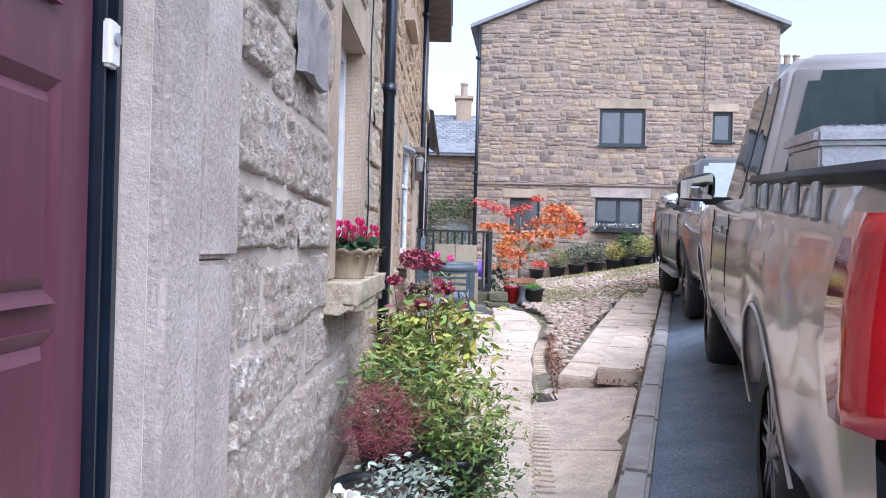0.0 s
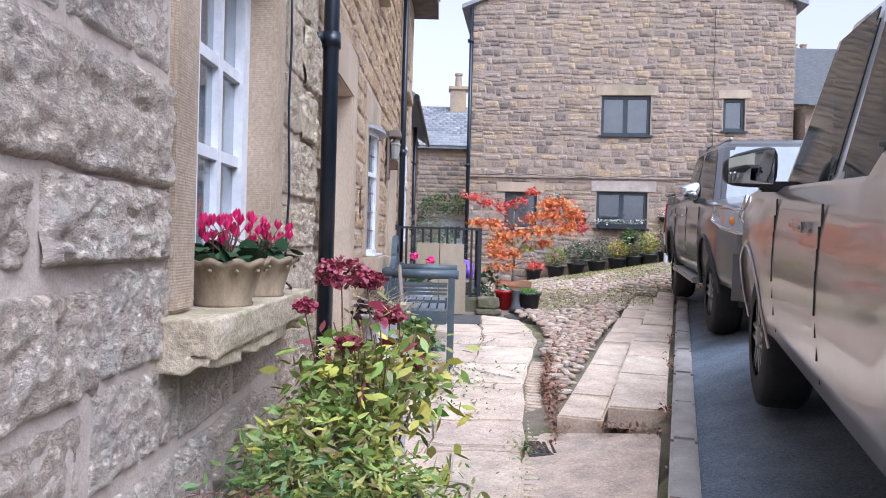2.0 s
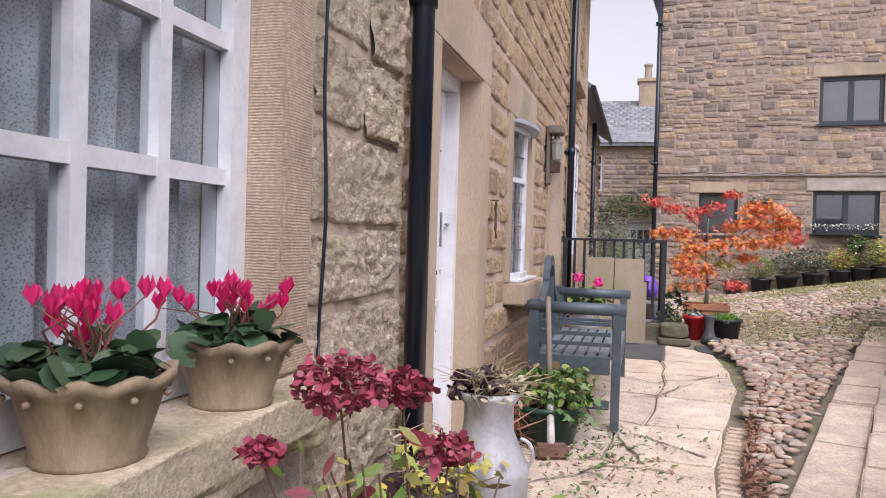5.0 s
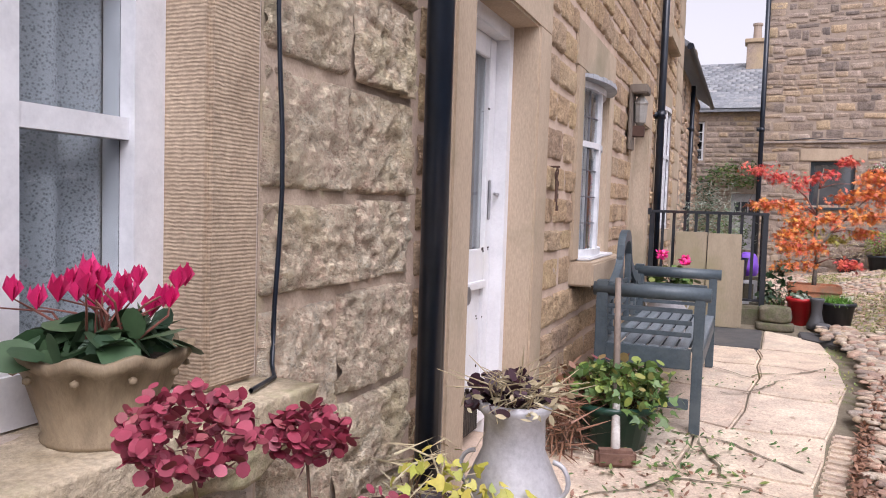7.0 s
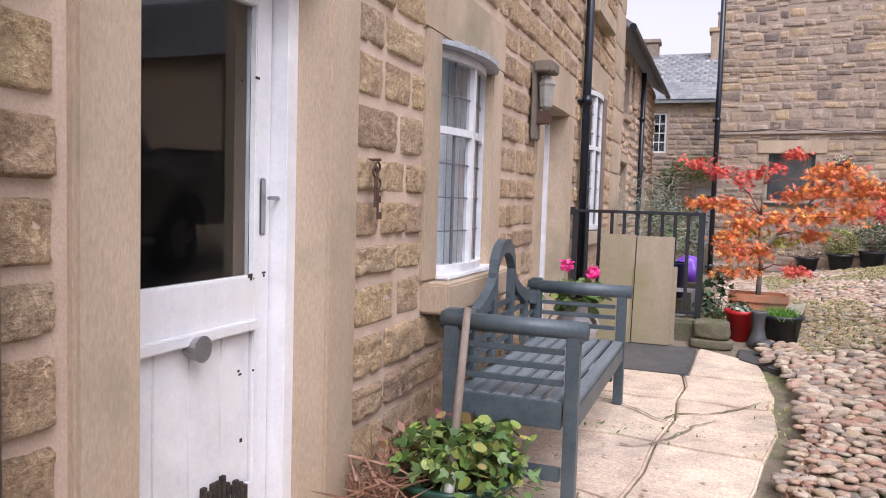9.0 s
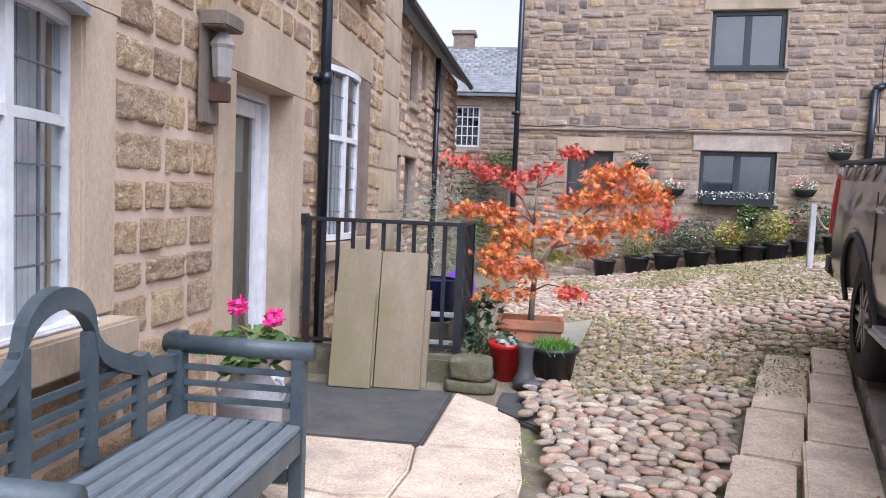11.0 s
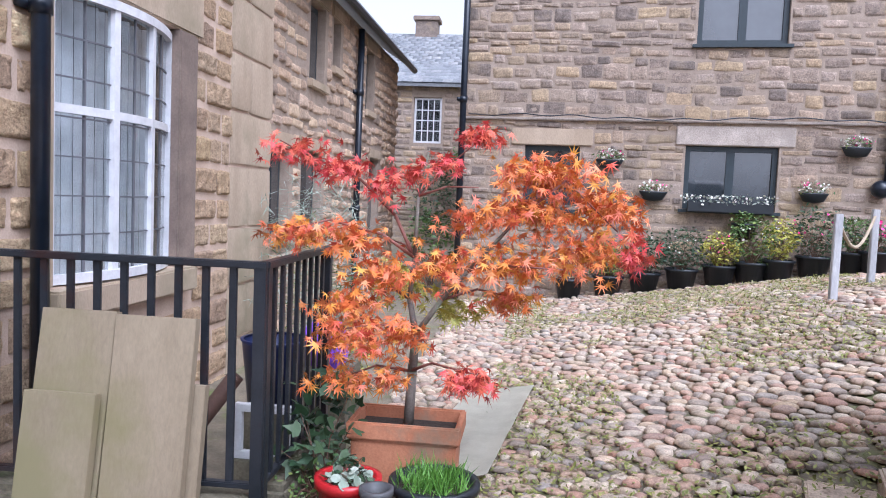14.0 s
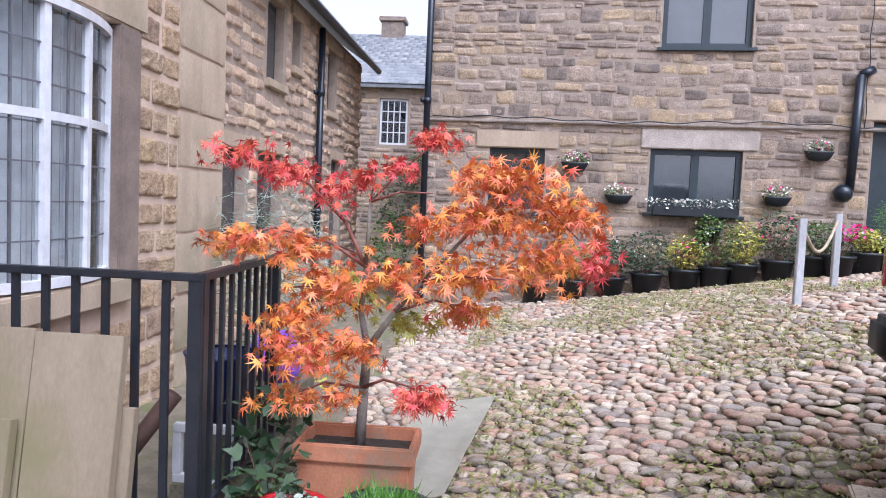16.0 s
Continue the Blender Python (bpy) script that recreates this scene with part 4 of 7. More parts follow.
def flag(parent, corners, z_of, thick=.09, mat=None, name="flag", lift=0.0):
    """A paving flag from its plan corners, with worn edges."""
    bm = bmesh.new()
    top = [bm.verts.new((x, y, z_of(x, y) + lift)) for x, y in corners]
    f = bm.faces.new(top)
    bmesh.ops.recalc_face_normals(bm, faces=[f])
    if f.normal.z < 0:
        f.normal_flip()
    r = bmesh.ops.extrude_face_region(bm, geom=[f])
    vs = [e for e in r["geom"] if isinstance(e, bmesh.types.BMVert)]
    for v in bm.verts:
        if v not in vs:
            v.co.z -= thick
    bmesh.ops.recalc_face_normals(bm, faces=bm.faces)
    es = [e for e in bm.edges if all(v in vs for v in e.verts)]
    bmesh.ops.bevel(bm, geom=es, offset=.012, segments=2, affect="EDGES", clamp_overlap=True)
    bmesh.ops.triangulate(bm, faces=[q for q in bm.faces if len(q.verts) > 4])
    return part(name, bm, mat or M_SLAB, parent, smooth=False)


def strip_flag(parent, s0, s1, n0, n1, drop, tilt=0.0, jit=.008):
    c = [at_kerb(s + random.uniform(-jit, jit), n + random.uniform(-jit, jit)) for s, n in ((s0, n0), (s0, n1), (s1, n1), (s1, n0))]
    off = random.uniform(-.008, .008)
    return flag(parent, c, lambda x, y: kerb_z(along(x, y)[0]) - drop + off + tilt * (along(x, y)[1] + .35), .14)


pave = thing("pavement", "worn pinkish stone flags in stepped rows", "pavement", kind="structure")
s = .32
while s < 7.1:
    L = random.choice((.62, .75, .9, 1.05))
    strip_flag(pave, s + .006, min(s + L, 7.3) - .006, -.55 + .03 * max(0, s - 2.5), -.185, .05)
    s += L
s = .28
while s < 7.0:
    L = random.choice((.6, .85, 1.1))
    strip_flag(pave, s + .006, min(s + L, 7.15) - .006, -.86 + .024 * max(0, s - 2.5), -.562 + .03 * max(0, s - 2.5), .13 if s < 3 else .11)
    s += L
s = -7.2
while s < .2:
    L = random.choice((1.5, 1.85, 2.1))
    e = min(s + L, .25)
    strip_flag(pave, s + .008, e - .008, -.98 if s > -2 else -.8, -.2, .19, .1)
    s = e if e > .2 else s + L

# terrace of large cracked flags
terrace = thing("terrace", "large cracked pinkish stone flags before the cottages", "terrace", kind="structure")
tz = lambda x, y: terrace_z(y)
rt = random.Random(19)
lines = []
for i, y in enumerate((2.1, 3.6, 4.75, 5.7, 6.45, 7.35, 8.3, 9.15, 9.95, 10.71)):
    k = 0 if i == 9 else rt.uniform(-.22, .22)
    lines.append([(u, y + k * u + (0 if i == 9 else rt.uniform(-.045, .045))) for u in (0, .12, .26, .4, .53, .66, .8, .9, 1)])
spread = lambda u, y: (-.58 + (EDGE(y) + .58) * u, y)
for lo, hi in zip(lines, lines[1:]):
    cut = rt.choice((3, 4, 5, 8))
    for a, b in ((0, cut), (cut, 8)):
        if a == b:
            continue
        ring = [spread(u, y + .007) for u, y in lo[a:b + 1]]
        if b == 8:
            ym = (lo[8][1] + hi[8][1]) / 2
            ring.append((EDGE(ym) + .02, ym))
        elif b == cut:
            ym = (lo[b][1] + hi[b][1]) / 2
            ring.append((spread(lo[b][0], ym)[0] + .03, ym))
        ring += [spread(u, y - .007) for u, y in hi[a:b + 1]][::-1]
        if a == cut:
            ym = (lo[a][1] + hi[a][1]) / 2
            ring = [(x + (.014 if i in (0, len(ring) - 1) else 0), y) for i, (x, y) in enumerate(ring)]
            ring.append((spread(lo[a][0], ym)[0] + .044, ym))
        flag(terrace, ring, tz, lift=rt.uniform(-.006, .006))
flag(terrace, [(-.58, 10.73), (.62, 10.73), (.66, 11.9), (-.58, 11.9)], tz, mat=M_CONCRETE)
flag(terrace, [(.64, 10.73), (1.2, 10.74), (1.16, 11.45), (.68, 11.9)], tz)
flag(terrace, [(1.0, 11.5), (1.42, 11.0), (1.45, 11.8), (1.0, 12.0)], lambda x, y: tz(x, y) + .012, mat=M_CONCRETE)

# earth-filled cracks across the flags
crack_rng = random.Random(23)
for k, (cx, cy, ang, steps) in enumerate(((-.2, 6.9, .5, 22), (.1, 8.0, -.35, 20), (.35, 8.9, .2, 16), (-.1, 9.9, -.15, 20), (.05, 6.0, .15, 14), (.4, 7.4, 1.2, 14), (.55, 9.4, 1.4, 18), (-.1, 5.2, .4, 14))):
    bm = bmesh.new()
    prev = None
    for n in range(steps):
        w = crack_rng.uniform(.003, .011) * (1 if n < steps - 4 else .5)
        z = terrace_z(cy) + .012
        row = [bm.verts.new((cx - w * math.sin(ang), cy + w * math.cos(ang), z)), bm.verts.new((cx + w * math.sin(ang), cy - w * math.cos(ang), z))]
        if prev:
            bm.faces.new((prev[0], prev[1], row[1], row[0]))
        prev = row
        ang += crack_rng.gauss(0, .28) - .05 * ang * .3
        cx, cy = cx + .055 * math.cos(ang), cy + .055 * math.sin(ang)
        if cx > EDGE(cy) - .02:
            break
    bmesh.ops.recalc_face_normals(bm, faces=bm.faces)
    part("crack", bm, M_DIRT, terrace, "earth-filled crack")

# gutter of small setts between terrace and flags
gutter = thing("gutter_setts", "line of small stone setts along a mossy gutter", "gutter", kind="structure")
y = 2.4
while y < 8.4:
    x = EDGE(y) + .09
    bm = bmesh.new()
    m = Matrix.Translation((x, y, terrace_z(y) - .012)) @ Matrix.Rotation(-.18 + random.uniform(-.1, .1), 4, "Z")
    box(bm, -.065, .065, -.036, .036, -.06, .006, m=m, bevel=.012)
    part("sett", bm, M_SLAB, gutter)
    y += .086
drain = thing("drain_cover", "dark iron drain grate set in stone", "drain")
bm = bmesh.new()
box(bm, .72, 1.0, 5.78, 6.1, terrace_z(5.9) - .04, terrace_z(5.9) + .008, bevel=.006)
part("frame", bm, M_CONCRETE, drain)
for i in range(6):
    bm = bmesh.new()
    box(bm, .75 + i * .04, .77 + i * .04, 5.82, 6.06, terrace_z(5.9) + .002, terrace_z(5.9) + .014, bevel=.003)
    part("bar", bm, M_IRON, drain)


# cobbles
def cobble_shape(r):
    b = bmesh.new()
    bmesh.ops.create_icosphere(b, subdivisions=2, radius=.5)
    off = Vector((r.uniform(0, 50), r.uniform(0, 50), 0))
    for v in b.verts:
        v.co *= 1 + .16 * noise.noise(v.co * 1.6 + off)
        v.co.z = max(v.co.z, -.15)
        v.co.z = min(v.co.z, .4 + .05 * noise.noise(v.co * 3 + off))
    kill = [f for f in b.faces if all(v.co.z <= -.149 for v in f.verts)]
    bmesh.ops.delete(b, geom=kill, context="FACES")
    b.verts.index_update()
    pts, fs = np.array([tuple(v.co) for v in b.verts]), [tuple(v.index for v in f.verts) for f in b.faces]
    b.free()
    return pts, fs


rc = random.Random(11)
cob_shapes = [cobble_shape(rc) for _ in range(10)]
cob_ground = thing("cobbled_yard", "steep yard of rounded pinkish-grey river cobbles", "cobbles", kind="structure")
spots = []
yy = 6.3
while yy < 20.6:
    size = rc.uniform(.055, .085) if yy > 9.5 else rc.uniform(.045, .068)
    x0 = EDGE(yy) + (.17 if yy < 8.4 else .06) if yy < 11.2 else (1.12 if yy < 12.6 else .75)
    x1 = at_kerb(0, -.9)[0] + (yy - at_kerb(0, -.9)[1]) * DIRX / DIRY + .024 * max(0, yy - 8) if yy < 11.5 else 9.0
    x = x0 + rc.uniform(0, .1)
    while x < x1:
        w = rc.choice((rc.uniform(.06, .1), rc.uniform(.09, .15), rc.uniform(.11, .18)))
        w *= 1 if yy > 9.5 else .82
        px, py = x + w / 2, yy + rc.uniform(-.02, .02) + .05 * math.sin(x * 1.7)
        ks, kn = along(px, py)
        if px < x1 - .03 and not (ks < 7.28 and kn > -.9 + .024 * max(0, ks - 2.5)):
            z = cobble_z(px, py)
            spots.append(Matrix.Translation((px, py, z - .012 + rc.uniform(-.012, .008))) @ Matrix.Rotation(rc.gauss(0, .4), 4, "Z") @ Matrix.Rotation(rc.uniform(-.2, .2), 4, "X") @ Matrix.Diagonal((w * rc.uniform(.8, 1.1), size * rc.uniform(.8, 1.35), rc.uniform(.04, .075) * (1 if yy > 9.5 else .7), 1)))
        x += w * .9
    yy += size * .93
lay_pieces(cob_ground, "cobble", "cobble_field", cob_shapes, spots, M_COBBLE, lambda p: (p.x - 2.0) ** 2 + (p.y - 12.4) ** 2, "rounded cobbles running up to the houses")

# ---- plants ----
def leaf_mat(name, tones, rough=.5):
    m, nt, b = nodes_of(name, rough)
    geo, oi = nt.nodes.new("ShaderNodeNewGeometry"), nt.nodes.new("ShaderNodeObjectInfo")
    pick = maths(nt, "FRACT", maths(nt, "ADD", geo.outputs["Random Per Island"], oi.outputs["Random"]))
    col = ramp_node(nt, pick, [(i / max(1, len(tones) - 1), c) for i, c in enumerate(tones)])
    col = mixed(nt, "OVERLAY", .3, col, ramp_node(nt, noise_node(nt, 60), [(.3, (.3, .3, .3)), (.7, (.7, .7, .7))]))
    nt.links.new(col, b.inputs["Base Color"])
    b.inputs["Subsurface Weight"].default_value = 0.0
    return m


L_GREEN = leaf_mat("mid_green_leaves", [(.05, .11, .025), (.09, .17, .04), (.13, .2, .05), (.06, .12, .035), (.22, .25, .06)])
L_LIME = leaf_mat("lime_green_leaves", [(.17, .28, .05), (.26, .34, .07), (.11, .21, .04), (.42, .38, .09), (.15, .25, .05), (.28, .19, .08), (.21, .31, .06)])
L_DARK = leaf_mat("dark_green_leaves", [(.025, .06, .025), (.04, .085, .035), (.06, .1, .045), (.03, .07, .04)])
L_SILVER = leaf_mat("silver_grey_leaves", [(.32, .37, .3), (.22, .28, .21), (.42, .45, .38), (.28, .33, .26)])
L_RED = leaf_mat("dusky_red_heather", [(.2, .04, .05), (.28, .06, .075), (.14, .035, .04), (.33, .09, .1)])
L_MAPLE = leaf_mat("orange_red_maple_leaves", [(.66, .13, .04), (.76, .27, .045), (.62, .09, .055), (.78, .36, .05), (.55, .08, .05), (.74, .2, .05), (.66, .33, .04), (.78, .27, .15), (.5, .16, .03), (.8, .22, .14)])
L_MAPLE_PINK = leaf_mat("pink_red_maple_leaves", [(.66, .085, .08), (.55, .05, .06), (.74, .17, .1), (.62, .12, .06), (.45, .04, .05)])
L_HYDR = leaf_mat("faded_crimson_petals", [(.27, .03, .06), (.36, .06, .1), (.2, .025, .05), (.32, .09, .1)])
L_CYC = leaf_mat("cerise_petals", [(.6, .01, .12), (.48, .008, .09), (.74, .04, .2), (.36, .006, .06)])
L_PINK = leaf_mat("hot_pink_petals", [(.85, .03, .3), (.78, .02, .22), (.9, .1, .38)])
L_YELLOW = leaf_mat("yellow_green_leaves", [(.5, .45, .06), (.36, .38, .07), (.6, .5, .1), (.25, .3, .06)])
L_WHITE = leaf_mat("small_white_flowers", [(.75, .74, .68), (.6, .62, .5), (.7, .6, .58)])
L_DEAD = leaf_mat("dry_brown_leaves", [(.25, .12, .07), (.32, .17, .1), (.18, .09, .06), (.36, .2, .14)])
L_STRAW = leaf_mat("straw_coloured_stems", [(.5, .43, .27), (.42, .35, .22), (.56, .5, .33)])
L_PURPLE = leaf_mat("violet_petals", [(.16, .06, .4), (.1, .04, .3), (.22, .1, .5)])
M_SOIL = surface("dark_potting_soil", (.03, .022, .017), (.07, .05, .038), 20, 120, .98, bump=.9)
M_BARK = surface("grey_brown_bark", (.13, .11, .095), (.22, .19, .16), 20, 120, .9, bump=.7, stain=(.2, .22, .14))
M_STEM = plain("brown_stem", (.16, .09, .06), .7)
M_GREENSTEM = plain("red_brown_stem", (.22, .08, .06), .6)

OVAL = [(0, 0), (.18, .3), (.2, .6), (0, 1), (-.2, .6), (-.18, .3)]
LANCE = [(0, 0), (.1, .25), (.13, .5), (.07, .8), (0, 1), (-.07, .8), (-.13, .5), (-.1, .25)]
BLADE = [(-.03, 0), (.03, 0), (.02, .6), (0, 1)]


def palm(lobes):
    pts = [(0, 0)]
    for i in range(lobes):
        a = radians(-115 + 230 * i / (lobes - 1))
        r = 1.0 - .42 * abs(i - (lobes - 1) / 2) / ((lobes - 1) / 2)
        pts.append((math.sin(a) * r, .12 + math.cos(a) * r))
        if i < lobes - 1:
            a2 = radians(-115 + 230 * (i + .5) / (lobes - 1))
            pts.append((math.sin(a2) * .22, .1 + math.cos(a2) * .24))
    return pts


ROUND = [(.5 * math.sin(2 * math.pi * i / 9) * (1 + .12 * (i % 2)), .5 - .5 * math.cos(2 * math.pi * i / 9)) for i in range(9)]
MAPLE = palm(7)
IVYL = [(0, 0), (.3, .05), (.45, .35), (.2, .45), (0, 1), (-.2, .45), (-.45, .35), (-.3, .05)]


def leaves(name, mat, parent, spots, outline, rng, size, droop=.25, up=.5, label="", cup=.2):
    """Many small leaves, each its own bent outline, at points; up: how far they face the sky."""
    vs, fs = [], []
    o = np.array([(x, y, 0) for x, y in outline], float)
    for p in spots:
        L = rng.uniform(*size)
        d = Vector((rng.gauss(0, 1), rng.gauss(0, 1), rng.gauss(-droop, .5)))
        nrm = Vector((rng.gauss(0, 1), rng.gauss(0, 1), rng.gauss(0, .6) + up * 2))
        d.normalize()
        side = d.cross(nrm)
        if side.length < .01:
            continue
        side.normalize()
        nn = side.cross(d)
        base = len(vs)
        for x, y, _ in o:
            q = Vector(p) + side * (x * L) + d * (y * L) - nn * (cup * L * (y * y * .6 + abs(x) * .5))
            vs.append(tuple(q))
        fs.append(tuple(range(base, base + len(o))))
    me = bpy.data.meshes.new(name)
    me.from_pydata(vs, [], fs)
    me.materials.append(mat)
    ob = new(name, me)
    ob["kind"] = "stuff"
    if parent:
        ob.parent = parent
    if label:
        ob["label"] = label
    return ob


def blob(rng, c, r, n, hollow=.55):
    """Points in a rough ellipsoid, thicker towards its skin and uneven."""
    out = []
    off = rng.uniform(0, 99)
    while len(out) < n:
        d = Vector((rng.gauss(0, 1), rng.gauss(0, 1), rng.gauss(0, 1))).normalized()
        k = (hollow + (1 - hollow) * rng.random()) * (1 + .45 * noise.noise(d * 2.2 + Vector((off, 0, 0))))
        out.append((c[0] + d.x * r[0] * k, c[1] + d.y * r[1] * k, c[2] + d.z * r[2] * k))
    return out


def twigs(parent, mat, rng, base, spread, tips, r=.005, name="stem"):
    bm = bmesh.new()
    for t in tips:
        a = Vector(base) + Vector((rng.uniform(-spread, spread), rng.uniform(-spread, spread), 0))
        t = Vector(t)
        mid = (a + t) / 2 + Vector((rng.uniform(-.04, .04), rng.uniform(-.04, .04), .03))
        tube(bm, a, mid, r, r * .8, 5, False)
        tube(bm, mid, t, r * .8, r * .4, 5, False)
    return tagged(part(name, bm, mat, parent), kind="stuff")


def pot_mesh(name, c, r0, r1, h, mat, parent, rim=.012, label=""):
    bm = bmesh.new()
    lathe(bm, [(.01, 0), (r0, 0), (r0 + (r1 - r0) * .9, h * .88), (r1 + rim, h * .88), (r1 + rim, h), (r1 - .015, h), (r1 - .02, h * .85)], 24, Matrix.Translation(c))
    p = part(name, bm, mat, parent, label, smooth=False)
    p.data.shade_smooth()
    bm = bmesh.new()
    lathe(bm, [(r1 * .96, h * .86), (r1 * .5, h * .9), (.005, h * .88)], 16, Matrix.Translation(c))
    part("soil", bm, M_SOIL, parent, smooth=True)
    return p


P_BLACK = plain("black_plastic_pot", (.016, .02, .025), .45)
P_RED = plain("red_plastic_pot", (.45, .015, .02), .35)
P_GREEN = plain("dark_green_glazed_pot", (.015, .06, .04), .3)
P_STONE = surface("carved_buff_stoneware", (.19, .14, .085), (.32, .245, .155), 8, 60, .7, bump=.5, stain=(.13, .1, .065), stretch=(1.6, 1.6, .5))
P_TERRA = surface("weathered_terracotta", (.42, .16, .08), (.55, .24, .13), 6, 70, .85, bump=.4, stain=(.3, .22, .15))
rp = random.Random(21)


def cyclamen(x, y, z, seed, turn):
    r = random.Random(seed)
    t = thing("cyclamen_pot", "cerise cyclamen in a scalloped buff stoneware pot on the sill", "potted plant", "cyclamens on the sill")
    m = Matrix.Translation((x, y, z)) @ Matrix.Rotation(turn, 4, "Z")
    bm = bmesh.new()
    sc = lambda a, i: (1 + (.05 * math.cos(a * 10) if i >= 5 else .012 * math.cos(a * 22)), .007 * math.cos(a * 10) if i >= 4 else 0)
    lathe(bm, [(.01, 0), (.096, 0), (.1, .012), (.094, .02), (.126, .13), (.143, .14), (.149, .16), (.137, .162), (.126, .145)], 60, m, sc)
    part("pot", bm, P_STONE, t, smooth=True)
    for k in range(10):
        a = turn + k * math.pi / 5
        bm = bmesh.new()
        bmesh.ops.create_icosphere(bm, subdivisions=1, radius=.008, matrix=Matrix.Translation((x + .138 * math.cos(a), y + .138 * math.sin(a), z + .125)))
        part("rosette", bm, P_STONE, t, smooth=True)
    bm = bmesh.new()
    lathe(bm, [(.13, .142), (.06, .15), (.004, .15)], 16, m)
    part("soil", bm, M_SOIL, t)
    leaves("foliage", L_DARK, t, blob(r, (x, y, z + .18), (.13, .13, .035), 120, .4), ROUND, r, (.045, .075), .3, .9)
    heads = [(x + r.gauss(0, .062), y + r.gauss(0, .062), z + .21 + r.uniform(.0, .085)) for _ in range(22)]
    twigs(t, M_GREENSTEM, r, (x, y, z + .14), .04, heads, .0028, "flower_stalk")
    pet = []
    for h in heads:
        bm = bmesh.new()
        for k in range(5):
            a = k * 1.2566 + r.random() * .5
            tip = Vector((math.cos(a + .5) * .01, math.sin(a + .5) * .01, r.uniform(.03, .042)))
            s = Vector((-math.sin(a), math.cos(a), 0)) * .0115
            mid = Vector((math.cos(a) * .013, math.sin(a) * .013, .017))
            vv = [bm.verts.new(Vector(h) + q) for q in (Vector((0, 0, -.006)), mid + s, tip, mid - s)]
            bm.faces.new(vv)
        part("flower", bm, L_CYC, t)
    return t


cyclamen(-.555, 4.4, 1.088, 1, .2)
cyclamen(-.555, 3.92, 1.088, 2, .9)


def bed_plant(name, label, x, y, z, pot_r, pot_h, clouds, stems=None, pot=P_BLACK, seed=1, group=""):
    """A potted shrub: pot, soil and one or more clouds of leaves (part, material, centre offset, radii, count, outline, size)."""
    r = random.Random(seed)
    t = thing(name, label, "potted plant" if pot else "plant", group)
    if pot:
        pot_mesh("pot", (x, y, z), pot_r * .75, pot_r, pot_h, pot, t)
    for pname, mat, c, rad, n, outline, size in clouds:
        pts = blob(r, (x + c[0], y + c[1], z + c[2]), rad, n)
        if outline is not BLADE:
            twigs(t, stems or M_STEM, r, (x, y, z + pot_h * .8), .05, pts[:14], .004)
        leaves(pname, mat, t, pts, outline, r, size, .1, .5)
    return t


bed_plant("pansy_pot", "silver-leaved plant with violet pansies in a pot by the wall", -.22, 2.55, -.06, .16, .2, [("foliage", L_SILVER, (.08, .12, .42), (.19, .2, .13), 520, OVAL, (.02, .045)), ("foliage", L_WHITE, (-.1, -.02, .4), (.1, .1, .06), 160, ROUND, (.02, .04)), ("flower", L_PURPLE, (-.13, -.06, .34), (.09, .06, .06), 22, ROUND, (.03, .045))], seed=3)
bed_plant("heather_bush", "dusky red heather bush in a pot by the wall", -.3, 3.18, .0, .18, .22, [("foliage", L_RED, (.02, .02, .5), (.2, .2, .19), 2400, BLADE, (.03, .06))], seed=4)
bed_plant("green_shrub", "bushy lime green shrub in a black pot by the wall", .04, 3.55, .02, .2, .26, [("foliage", L_LIME, (.06, .0, .42), (.25, .3, .26), 1500, LANCE, (.03, .065)), ("foliage", L_GREEN, (.08, -.1, .22), (.25, .23, .22), 1100, OVAL, (.025, .045))], seed=5)
bed_plant("green_shrub", "leggy shrub with yellowing leaves by the wall", -.3, 4.0, .04, .2, .26, [("foliage", L_LIME, (.1, -.1, .56), (.28, .42, .22), 1500, LANCE, (.035, .075)), ("foliage", L_GREEN, (.05, -.4, .45), (.24, .27, .24), 900, LANCE, (.03, .06)), ("foliage", L_YELLOW, (.12, -.1, .6), (.28, .36, .2), 120, LANCE, (.04, .07))], seed=6)


